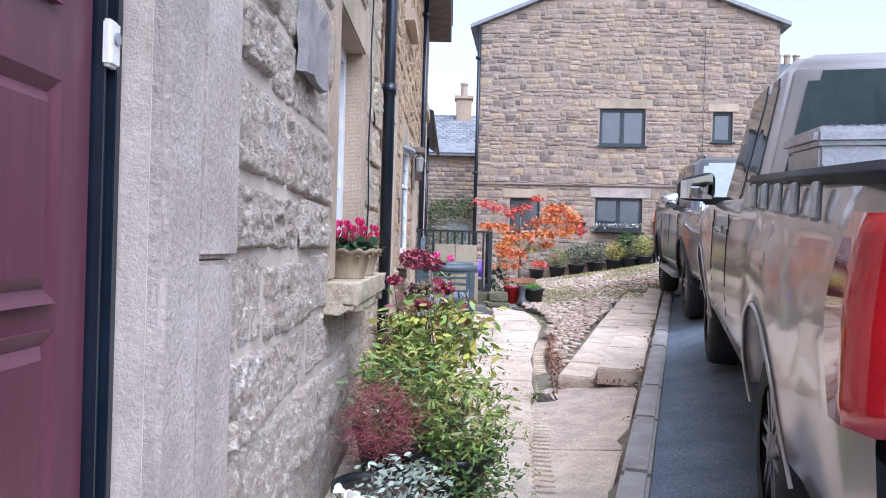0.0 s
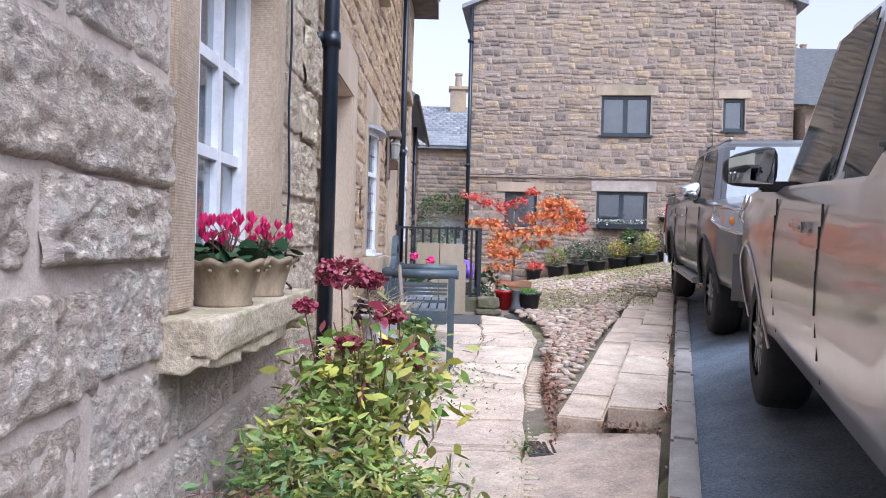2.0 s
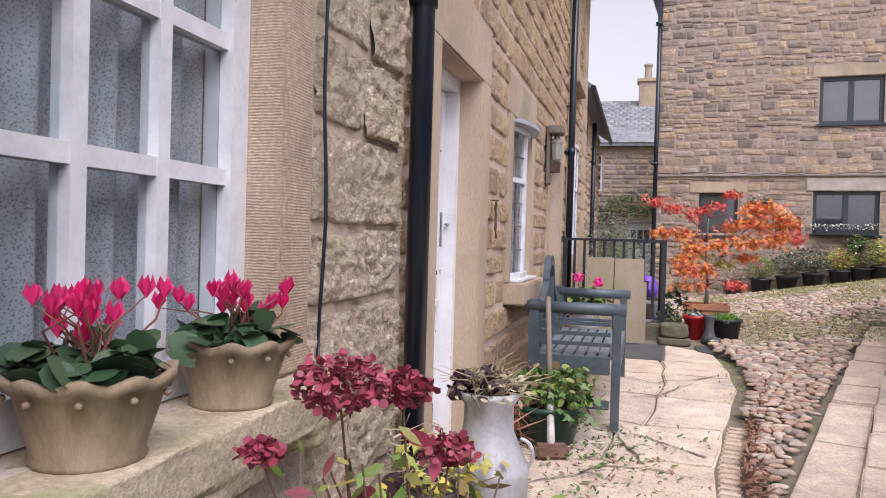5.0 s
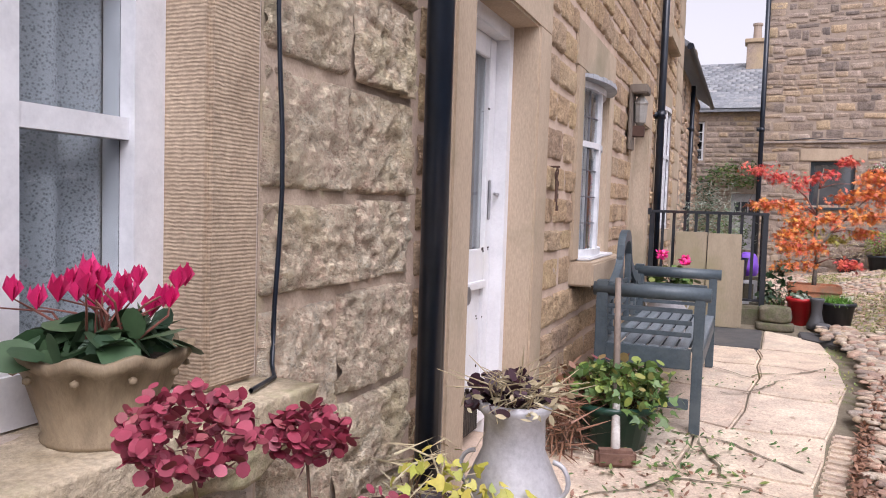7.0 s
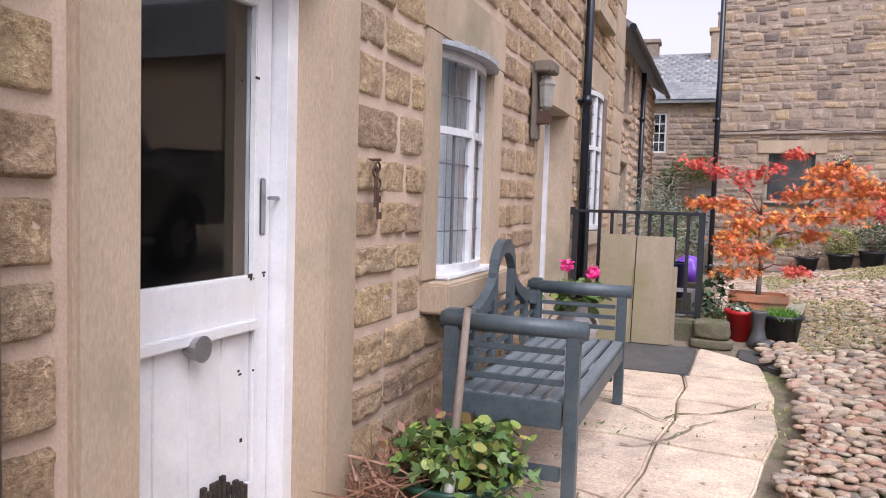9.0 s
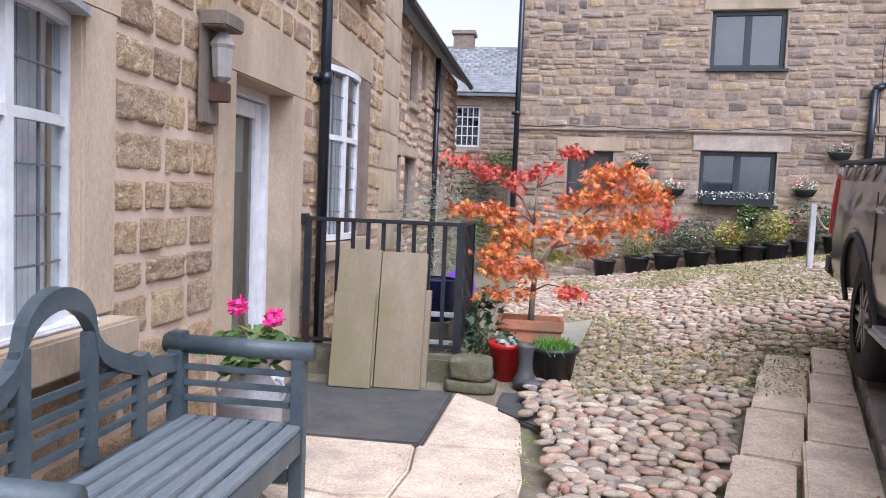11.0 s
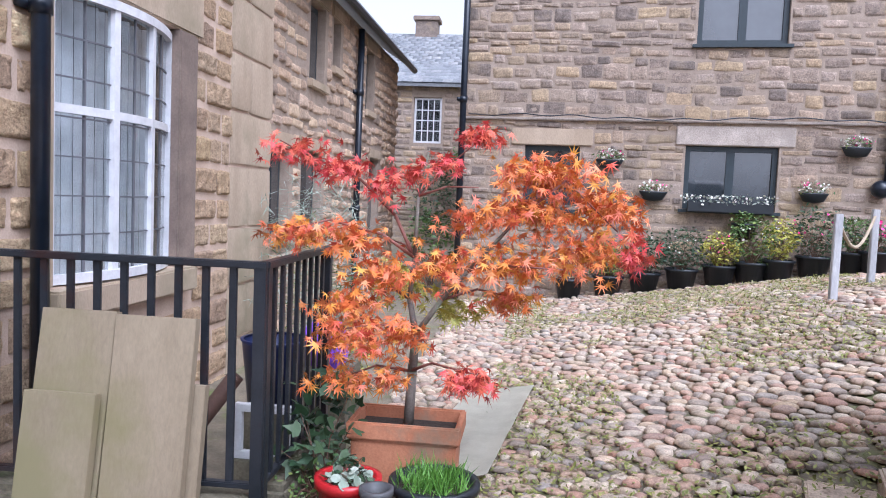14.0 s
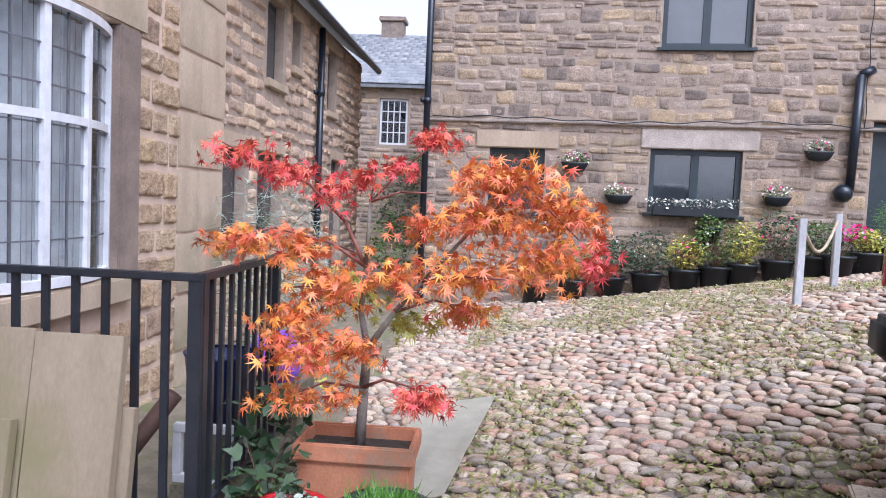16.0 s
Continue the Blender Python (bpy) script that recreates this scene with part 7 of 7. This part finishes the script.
def pickup(name, label, paint, m, double, toolbox=False):
    t = thing(name, label, "pickup truck", "parked pickup trucks")
    LEN, R, ARCH, WX = 5.3, .385, .475, (1.22, 4.28)
    cab0 = 1.55 if double else 2.1
    xs = sorted({round(.1 * i, 3) for i in range(54)} | {round(w + ARCH * math.cos(math.pi * k / 16), 4) for w in WX for k in range(17)} | {LEN})

    def low(x):
        b = .5 if x < 4.8 else .5 - .1 * (x - 4.8)
        for w in WX:
            d = abs(x - w)
            if d <= ARCH + 1e-6:
                b = max(b, .42 + math.sqrt(max(0, ARCH * ARCH - d * d)))
        return b

    def belt(x):
        return float(np.interp(x, [0, .15, cab0, cab0 + .05, 3.7, 4.1, 5.0, 5.3], [1.3, 1.32, 1.32, 1.24, 1.2, 1.2, 1.15, 1.03]))

    def half(x, z):
        w = float(np.interp(z, [.4, .6, .8, 1.05, 1.2, 1.35], [.87, .91, .925, .92, .905, .875]))
        for a in WX:
            d = abs(x - a)
            if d < .62:
                w += .03 * (1 - (d / .62) ** 2) * (1 if z < 1.1 else .2)
        if x > 4.5:
            w -= .2 * ((x - 4.5) / .8) ** 2
        if x < .25:
            w -= .05 * ((.25 - x) / .25) ** 2
        return w
    N = 8
    for sg in (-1, 1):
        bm = bmesh.new()
        cols = []
        for x in xs:
            a, b = low(x), belt(x)
            col = [bm.verts.new((x, sg * half(x, a + (b - a) * j / N), a + (b - a) * j / N)) for j in range(N + 1)]
            col.append(bm.verts.new((x, sg * (half(x, b) - .03), b + .025)))
            col.insert(0, bm.verts.new((x, sg * (half(x, a) - .16), a + .01)))
            cols.append(col)
        for p, q in zip(cols, cols[1:]):
            for j in range(len(p) - 1):
                bm.faces.new((p[j], q[j], q[j + 1], p[j + 1]))
        bmesh.ops.recalc_face_normals(bm, faces=bm.faces)
        bmesh.ops.transform(bm, matrix=m, verts=bm.verts)
        part("body_side", bm, paint, t, smooth=True)
        # door gaps
        for x in ([cab0 + .08, 2.62, 3.62] if double else [cab0 + .5, 3.55]):
            bm = bmesh.new()
            for j in range(8):
                z0, z1 = .55 + .62 * j / 8, .55 + .62 * (j + 1) / 8
                bow = .04 * math.sin(math.pi * j / 8)
                box(bm, x - .003 + bow, x + .003 + bow, sg * half(x, z0) - .004, sg * half(x, z0) + .004, z0, z1)
            bmesh.ops.transform(bm, matrix=m, verts=bm.verts)
            part("door_gap", bm, M_TRIM, t)
        for x in ([2.5, 1.75] if double else [cab0 + .68]):
            bm = bmesh.new()
            box(bm, x, x + .2, sg * half(x, 1.08) - .005, sg * half(x, 1.08) + .045 * 1, 1.06, 1.1, bevel=.012) if sg > 0 else box(bm, x, x + .2, sg * half(x, 1.08) - .045, sg * half(x, 1.08) + .005, 1.06, 1.1, bevel=.012)
            bmesh.ops.transform(bm, matrix=m, verts=bm.verts)
            part("door_handle", bm, M_CHROME, t)
        # running board
        bm = bmesh.new()
        box(bm, 1.85, 3.65, min(sg * .6, sg * (.97 if double else .8)), max(sg * .6, sg * (.97 if double else .8)), .4, .46, m=m, bevel=.02)
        part("running_board", bm, M_PLATE if double else M_TRIM, t)
        # dark wheel wells
        for w in WX:
            bm = bmesh.new()
            box(bm, w - ARCH, w + ARCH, min(sg * .45, sg * .7), max(sg * .45, sg * .7), .3, .95, m=m)
            part("wheel_well", bm, M_TRIM, t)
            bm = bmesh.new()
            y0 = sg * .66
            prof = [(.22, 0), (R - .1, -.005), (R - .06, .0), (R - .015, .01), (R, .05), (R, .2), (R - .03, .24), (.2, .24)]
            mm = m @ Matrix.Translation((w, sg * .885, R)) @ Matrix.Rotation(radians(90 * sg), 4, "X")
            lathe(bm, prof, 32, mm)
            bmesh.ops.recalc_face_normals(bm, faces=bm.faces)
            wh = part("wheel", bm, M_TYRE, t, "black tyre", smooth=True)
            bm = bmesh.new()
            lathe(bm, [(.265, .0), (.25, .012), (.235, .05), (.2, .12), (.02, .13)], 32, mm)
            bmesh.ops.recalc_face_normals(bm, faces=bm.faces)
            part("rim", bm, M_TRIM, wh, smooth=True)
            for k in range(6):
                bm = bmesh.new()
                mk = mm @ Matrix.Rotation(k * math.pi / 3, 4, "Z")
                box(bm, .04, .255, -.05, -.015, .01, .04, m=mk, bevel=.006)
                box(bm, .04, .255, .015, .05, .01, .04, m=mk, bevel=.006)
                part("spoke", bm, M_RIM, wh)
            bm = bmesh.new()
            tube(bm, mm @ Vector((0, 0, .0)), mm @ Vector((0, 0, .06)), .055, seg=16)
            part("hub", bm, M_RIM, wh, smooth=True)
            # arch lip
            bm = bmesh.new()
            pts = [Vector((w + (ARCH + .0) * math.cos(a), sg * (half(w + ARCH * math.cos(a), .42 + ARCH * math.sin(a)) + .004), .42 + ARCH * math.sin(a))) for a in [math.pi * k / 20 for k in range(21)]]
            sweep(bm, [m @ p for p in pts], .018 if double else .008, 8)
            part("arch_trim", bm, M_TRIM if double else paint, t, smooth=True)
        # mirror
        bm = bmesh.new()
        mm = m @ Matrix.Translation((3.66, sg * 1.03, 1.31))
        bmesh.ops.create_icosphere(bm, subdivisions=3, radius=1)
        for v in bm.verts:
            v.co = Vector([math.copysign(abs(c) ** .55, c) for c in v.co])
            v.co = mm @ Vector((max(-.06, v.co.x * .1), v.co.y * .12, v.co.z * .088 * (1 - .22 * sg * v.co.y) - .012 * sg * v.co.y))
        mir = part("wing_mirror", bm, M_TRIM if not double else M_CHROME, t, smooth=True)
        bm = bmesh.new()
        vs = box(bm, -.066, -.058, -.1, .1, -.07, .07)
        for v in vs:
            v.co.z = v.co.z * (1 - 1.9 * sg * v.co.y) - .1 * sg * v.co.y
        bmesh.ops.transform(bm, matrix=mm, verts=bm.verts)
        part("mirror_glass", bm, M_MIRROR, mir)
        bm = bmesh.new()
        box(bm, 3.64, 3.72, min(sg * .8, sg * .98), max(sg * .86, sg * .98), 1.2, 1.25, m=m, bevel=.01)
        part("mirror_arm", bm, M_TRIM, mir)
    # bonnet
    bm = bmesh.new()
    prev = None
    for i in range(10):
        x = 3.95 + 1.35 * i / 9
        b = belt(x) + .025
        h = half(x, belt(x)) - .03
        row = [bm.verts.new(m @ Vector((x, h * k / 6, b + .075 * (1 - (k / 6) ** 2) * (1 - .3 * max(0, (x - 5.0) / .3))))) for k in range(-6, 7)]
        if prev:
            for k in range(12):
                bm.faces.new((prev[k], row[k], row[k + 1], prev[k + 1]))
        prev = row
    bmesh.ops.recalc_face_normals(bm, faces=bm.faces)
    part("bonnet", bm, paint, t, smooth=True)
    # rounded front: panel, grille, lamps
    def front_x(y, z):
        return 5.42 - .32 * (abs(y) / .88) ** 2.6 - .16 * max(0, z - .8) ** 1.5 - .25 * max(0, .5 - z)

    def front_patch(nm, y0, y1, z0, z1, mat, parent, out, taper=0.0, label=""):
        """A patch of the curved front, standing proud of it."""
        b_ = bmesh.new()
        ny, nz = max(4, int((y1 - y0) / .06)), max(3, int((z1 - z0) / .06))
        g_ = []
        for jz in range(nz + 1):
            z = z0 + (z1 - z0) * jz / nz
            k_ = 1 - taper * jz / nz
            g_.append([b_.verts.new((front_x((y0 + (y1 - y0) * iy / ny) * k_, z) + out, (y0 + (y1 - y0) * iy / ny) * k_, z)) for iy in range(ny + 1)])
        for a_, c_ in zip(g_, g_[1:]):
            for iy in range(ny):
                b_.faces.new((a_[iy], a_[iy + 1], c_[iy + 1], c_[iy]))
        bmesh.ops.solidify(b_, geom=b_.faces[:], thickness=.05)
        bmesh.ops.recalc_face_normals(b_, faces=b_.faces)
        bmesh.ops.transform(b_, matrix=m, verts=b_.verts)
        return part(nm, b_, mat, parent, label, smooth=False)
    front_patch("bumper", -.84, .84, .4, .78, paint, t, .0)
    front_patch("nose", -.76, .76, .78, 1.1, paint, t, -.015)
    gr = front_patch("grille", -.46, .46, .52, 1.04, M_TRIM, t, .012, -.08)
    for k in range(3):
        front_patch("grille_bar", -.45, .45, .8 + k * .08, .83 + k * .08, M_CHROME, gr, .022)
    for sg in (-1, 1):
        bm = bmesh.new()
        lamp_side = lambda z, out: [Vector((5.36, sg * .46, z)), Vector((5.3, sg * .62, z)), Vector((5.14, sg * (half(5.1, z) + out), z)), Vector((4.9, sg * (half(4.9, z) + out), z)), Vector((4.68, sg * (half(4.68, z) + out), z))]
        lo, hi = lamp_side(.93, .012), lamp_side(1.1, .008)
        for k in range(5):
            lo[k].z += (0, .0, .02, .05, .11)[k]
            hi[k].z += (-.03, .0, .03, .055, .06)[k]
        lov, hiv = [bm.verts.new(p) for p in lo], [bm.verts.new(p) for p in hi]
        inner = [[bm.verts.new(Vector((p.x - .06, p.y - sg * .07, p.z))) for p in row] for row in (lo, hi)]
        for k in range(4):
            for a, b in ((lov, hiv), (hiv, inner[1]), (inner[1], inner[0]), (inner[0], lov)):
                bm.faces.new((a[k], a[k + 1], b[k + 1], b[k]))
        for k in (0, 4):
            bm.faces.new((lov[k], hiv[k], inner[1][k], inner[0][k]))
        bmesh.ops.recalc_face_normals(bm, faces=bm.faces)
        bmesh.ops.transform(bm, matrix=m, verts=bm.verts)
        hl = part("headlight", bm, M_HEADLIGHT, t, "clear headlight")
        bm = bmesh.new()
        sweep(bm, [m @ p for p in lo + hi[::-1]], .017, 8)
        part("lamp_surround", bm, M_CHROME, hl, "chrome lamp surround", smooth=True)
        for nm, px, py, rad, mt in (("projector", 5.25, .67, .062, M_CARGLASS), ("indicator", 5.04, .815, .05, M_AMBER)):
            bm = bmesh.new()
            bmesh.ops.create_icosphere(bm, subdivisions=2, radius=rad, matrix=m @ Matrix.Translation((px, sg * py, 1.04)))
            part(nm, bm, mt, hl, smooth=True)
        bez = front_patch("fog_lamp_bezel", min(sg * .6, sg * .78), max(sg * .6, sg * .78), .5, .66, M_TRIM, t, .008)
        bm = bmesh.new()
        fx = front_x(.7, .6)
        tube(bm, m @ Vector((fx - .03, sg * .7, .6)), m @ Vector((fx + .025, sg * .71, .6)), .05, seg=16)
        part("fog_lamp", bm, M_CHROME, bez)
        # tail lamp: tall, wraps the corner
        bm = bmesh.new()
        prevr = None
        for j in range(9):
            z = .82 + .44 * j / 8
            k = math.sin(math.pi * (j + .6) / 9.2)
            ring = [bm.verts.new(m @ Vector(p)) for p in ((.10 + .13 * k, sg * (half(.2, z) + .012), z), (.06, sg * (half(.06, z) + .03), z), (-.012, sg * (half(0, z) + .005), z), (-.025, sg * (half(0, z) - .1), z), (-.02, sg * (half(0, z) - .1 - .06 * k), z), (.08, sg * (half(0, z) - .12), z))]
            if prevr:
                for i in range(6):
                    bm.faces.new((prevr[i], prevr[(i + 1) % 6], ring[(i + 1) % 6], ring[i]))
            else:
                bm.faces.new(ring)
            prevr = ring
        bm.faces.new(prevr)
        bmesh.ops.recalc_face_normals(bm, faces=bm.faces)
        tl = part("tail_light", bm, M_REDLAMP, t, "red tail light", smooth=True)
        bm = bmesh.new()
        box(bm, -.034, -.01, min(sg * .74, sg * .85), max(sg * .74, sg * .85), .86, .99, m=m, bevel=.012)
        part("reverse_lens", bm, M_CLEARLAMP, tl)
        bm = bmesh.new()
        box(bm, -.036, -.012, min(sg * .75, sg * .84), max(sg * .75, sg * .84), .995, 1.03, m=m, bevel=.006)
        part("indicator_lens", bm, M_AMBER, tl)
    # tailgate, rear bumper, bed
    bm = bmesh.new()
    box(bm, -.005, .06, -.76, .76, .7, 1.3, m=m, bevel=.02)
    tg = part("tailgate", bm, paint, t, smooth=True)
    bm = bmesh.new()
    box(bm, -.16, .1, -.9, .9, .48, .66, m=m, bevel=.03)
    part("rear_bumper", bm, M_TRIM, t, smooth=True)
    bm = bmesh.new()
    box(bm, .06, cab0 - .03, -.82, .82, .72, .76, m=m)
    part("bed_floor", bm, M_TRIM, t)
    for sg in (-1, 1):
        bm = bmesh.new()
        box(bm, .02, cab0 - .02, min(sg * .76, sg * .9), max(sg * .76, sg * .9), 1.318, 1.365, m=m, bevel=.018)
        part("bed_rail", bm, M_TRIM, t, "black plastic bed rail cap", smooth=True)
        bm = bmesh.new()
        box(bm, .06, cab0 - .03, min(sg * .78, sg * .82), max(sg * .78, sg * .82), .76, 1.318, m=m)
        part("bed_wall", bm, M_TRIM, t)
        for k in range(5):
            bm = bmesh.new()
            x = .45 + k * .3
            tube(bm, m @ Vector((x, sg * .915, 1.23)), m @ Vector((x + .05, sg * .905, 1.32)), .014, seg=8)
            part("rail_cleat", bm, M_PLATE, t)
    bm = bmesh.new()
    box(bm, .02, .09, -.78, .78, 1.29, 1.36, m=m, bevel=.02)
    part("tailgate_cap", bm, M_TRIM, tg)
    # cab
    b0, b1, r0, r1 = cab0 + .03, 4.12, cab0 + .22, 3.42
    ztop = 1.86 if double else 1.95
    bm = bmesh.new()
    base = [(b0, -.85, 1.2), (b1, -.82, 1.16), (b1, .82, 1.16), (b0, .85, 1.2)]
    mid = [(r0 - .03, -.7, ztop - .05), (r1 + .08, -.7, ztop - .06), (r1 + .08, .7, ztop - .06), (r0 - .03, .7, ztop - .05)]
    top = [(r0 + .1, -.6, ztop + .01), (r1 - .08, -.6, ztop), (r1 - .08, .6, ztop), (r0 + .1, .6, ztop + .01)]
    vv = [[bm.verts.new(p) for p in lvl] for lvl in (base, mid, top)]
    for a, b in zip(vv, vv[1:]):
        for i in range(4):
            bm.faces.new((a[i], a[(i + 1) % 4], b[(i + 1) % 4], b[i]))
    bm.faces.new(vv[2])
    bmesh.ops.recalc_face_normals(bm, faces=bm.faces)
    bmesh.ops.bevel(bm, geom=[e for e in bm.edges if not e.is_boundary], offset=.035, segments=3, affect="EDGES", clamp_overlap=True)
    bmesh.ops.transform(bm, matrix=m, verts=bm.verts)
    part("cab", bm, paint, t, smooth=True)
    bm = bmesh.new()
    box(bm, b0, b0 + .04, -.86, .86, .76, 1.24, m=m)
    part("cab_back", bm, paint, t)

    def pane(nm, quad, inset, lift, mat=M_CARGLASS):
        """A pane on a slanted side of the cab, with rounded corners."""
        c = sum((Vector(q) for q in quad), Vector()) / 4
        nrm = (Vector(quad[1]) - Vector(quad[0])).cross(Vector(quad[3]) - Vector(quad[0])).normalized()
        if nrm.dot(c - Vector((2.9, 0, 1.4))) < 0:
            nrm = -nrm
        pts = [Vector(q) + (c - Vector(q)).normalized() * inset + nrm * lift for q in quad]
        b_ = bmesh.new()
        f = b_.faces.new([b_.verts.new(p) for p in pts])
        bmesh.ops.bevel(b_, geom=b_.verts[:], offset=.05, segments=4, affect="VERTICES", clamp_overlap=True)
        ex = bmesh.ops.extrude_face_region(b_, geom=b_.faces[:])
        for e in ex["geom"]:
            if isinstance(e, bmesh.types.BMVert):
                e.co += nrm * .006
        bmesh.ops.recalc_face_normals(b_, faces=b_.faces)
        bmesh.ops.transform(b_, matrix=m, verts=b_.verts)
        return part(nm, b_, mat, t)
    lerp = lambda p, q, k: tuple(Vector(p).lerp(Vector(q), k))
    for i0, i1 in ((0, 1), (3, 2)):
        A, B, C, D = base[i0], base[i1], mid[i1], mid[i0]
        cuts = [(.03, .4), (.42, .93)] if double else [(.05, .33), (.36, .93)]
        for a, b in cuts:
            pane("side_window", [lerp(A, B, a), lerp(A, B, b), lerp(D, C, min(1, b + .03)), lerp(D, C, a + .02)], .055, .004)
    # the double cab's windscreen has a sky reflection painted in as pale base colour
    pane("windscreen", [base[1], base[2], mid[2], mid[1]], .09, .006, plain("windscreen_painted_reflection", (.14, .16, .185), .08, .0, 0, coat=1.0) if double else M_CARGLASS)
    pane("rear_window", [base[3], base[0], mid[0], mid[3]], .1, .006)
    for sg in ((-1, 1) if double else ()):
        bm = bmesh.new()
        tube(bm, m @ Vector((r0 + .1, sg * .58, ztop + .02)), m @ Vector((r1 - .1, sg * .58, ztop + .015)), .016, seg=8)
        part("roof_rail", bm, M_PLATE, t, smooth=True)
    if toolbox:
        for y in (-.28, .28):
            bm = bmesh.new()
            tube(bm, m @ Vector((cab0 - .06, y, 1.3)), m @ Vector((cab0 - .02, y, 1.85)), .022, seg=8)
            part("rack_post", bm, M_PLATE, t)
        bx = thing("toolbox", "aluminium tread-plate toolbox in the truck bed", "toolbox")
        bm = bmesh.new()
        box(bm, cab0 - .75, cab0 - .12, -.74, .74, .765, 1.46, m=m, bevel=.012)
        part("body", bm, M_PLATE, bx)
        bm = bmesh.new()
        box(bm, cab0 - .77, cab0 - .1, -.76, .76, 1.462, 1.53, m=m, bevel=.02)
        lid = part("lid", bm, M_PLATE, bx)
        rr = random.Random(3)
        bm = bmesh.new()
        for i in range(9):
            for j in range(40):
                x, y = cab0 - .74 + i * .078, -.73 + j * .037
                mk = m @ Matrix.Translation((x, y, 1.531)) @ Matrix.Rotation(radians(45 if (i + j) % 2 else -45), 4, "Z")
                box(bm, -.02, .02, -.004, .004, 0, .004, m=mk)
        for i in range(8):
            for j in range(40):
                zz, y = .95 + i * .062, -.73 + j * .037
                mk = m @ Matrix.Translation((cab0 - .752, y, zz)) @ Matrix.Rotation(radians(45 if (i + j) % 2 else -45), 4, "X")
                box(bm, -.004, .0, -.004, .004, -.02, .02, m=mk)
        tagged(part("tread_pattern", bm, M_PLATE, bx), kind="stuff")
    return t


def parked(s, n, forward, scale=1.0, yaw=0.0, lift=0.0, slope=.052):
    x, y = at_kerb(s, n)
    up = slope if forward else -slope
    turn = math.atan2(DIRY, DIRX) + (0 if forward else math.pi) + yaw
    return Matrix.Translation((x, y, kerb_z(s) - .035 + lift)) @ Matrix.Rotation(turn, 4, "Z") @ Matrix.Rotation(-up, 4, "Y") @ Matrix.Diagonal((scale, scale, scale, 1))


pickup("pickup_truck", "grey-brown metallic pickup with toolbox in its bed", car_paint("warm_grey_metallic_paint", (.5, .468, .458)), parked(-4.3, 1.39, True, 1.03, radians(2.2), 0, .083), False, True)
pickup("pickup_truck", "dark grey double-cab pickup parked half on the flags", car_paint("dark_grey_metallic_paint", (.17, .168, .178)), parked(7.5, .58, False, 1.04, radians(6.3), .05, .046), True)
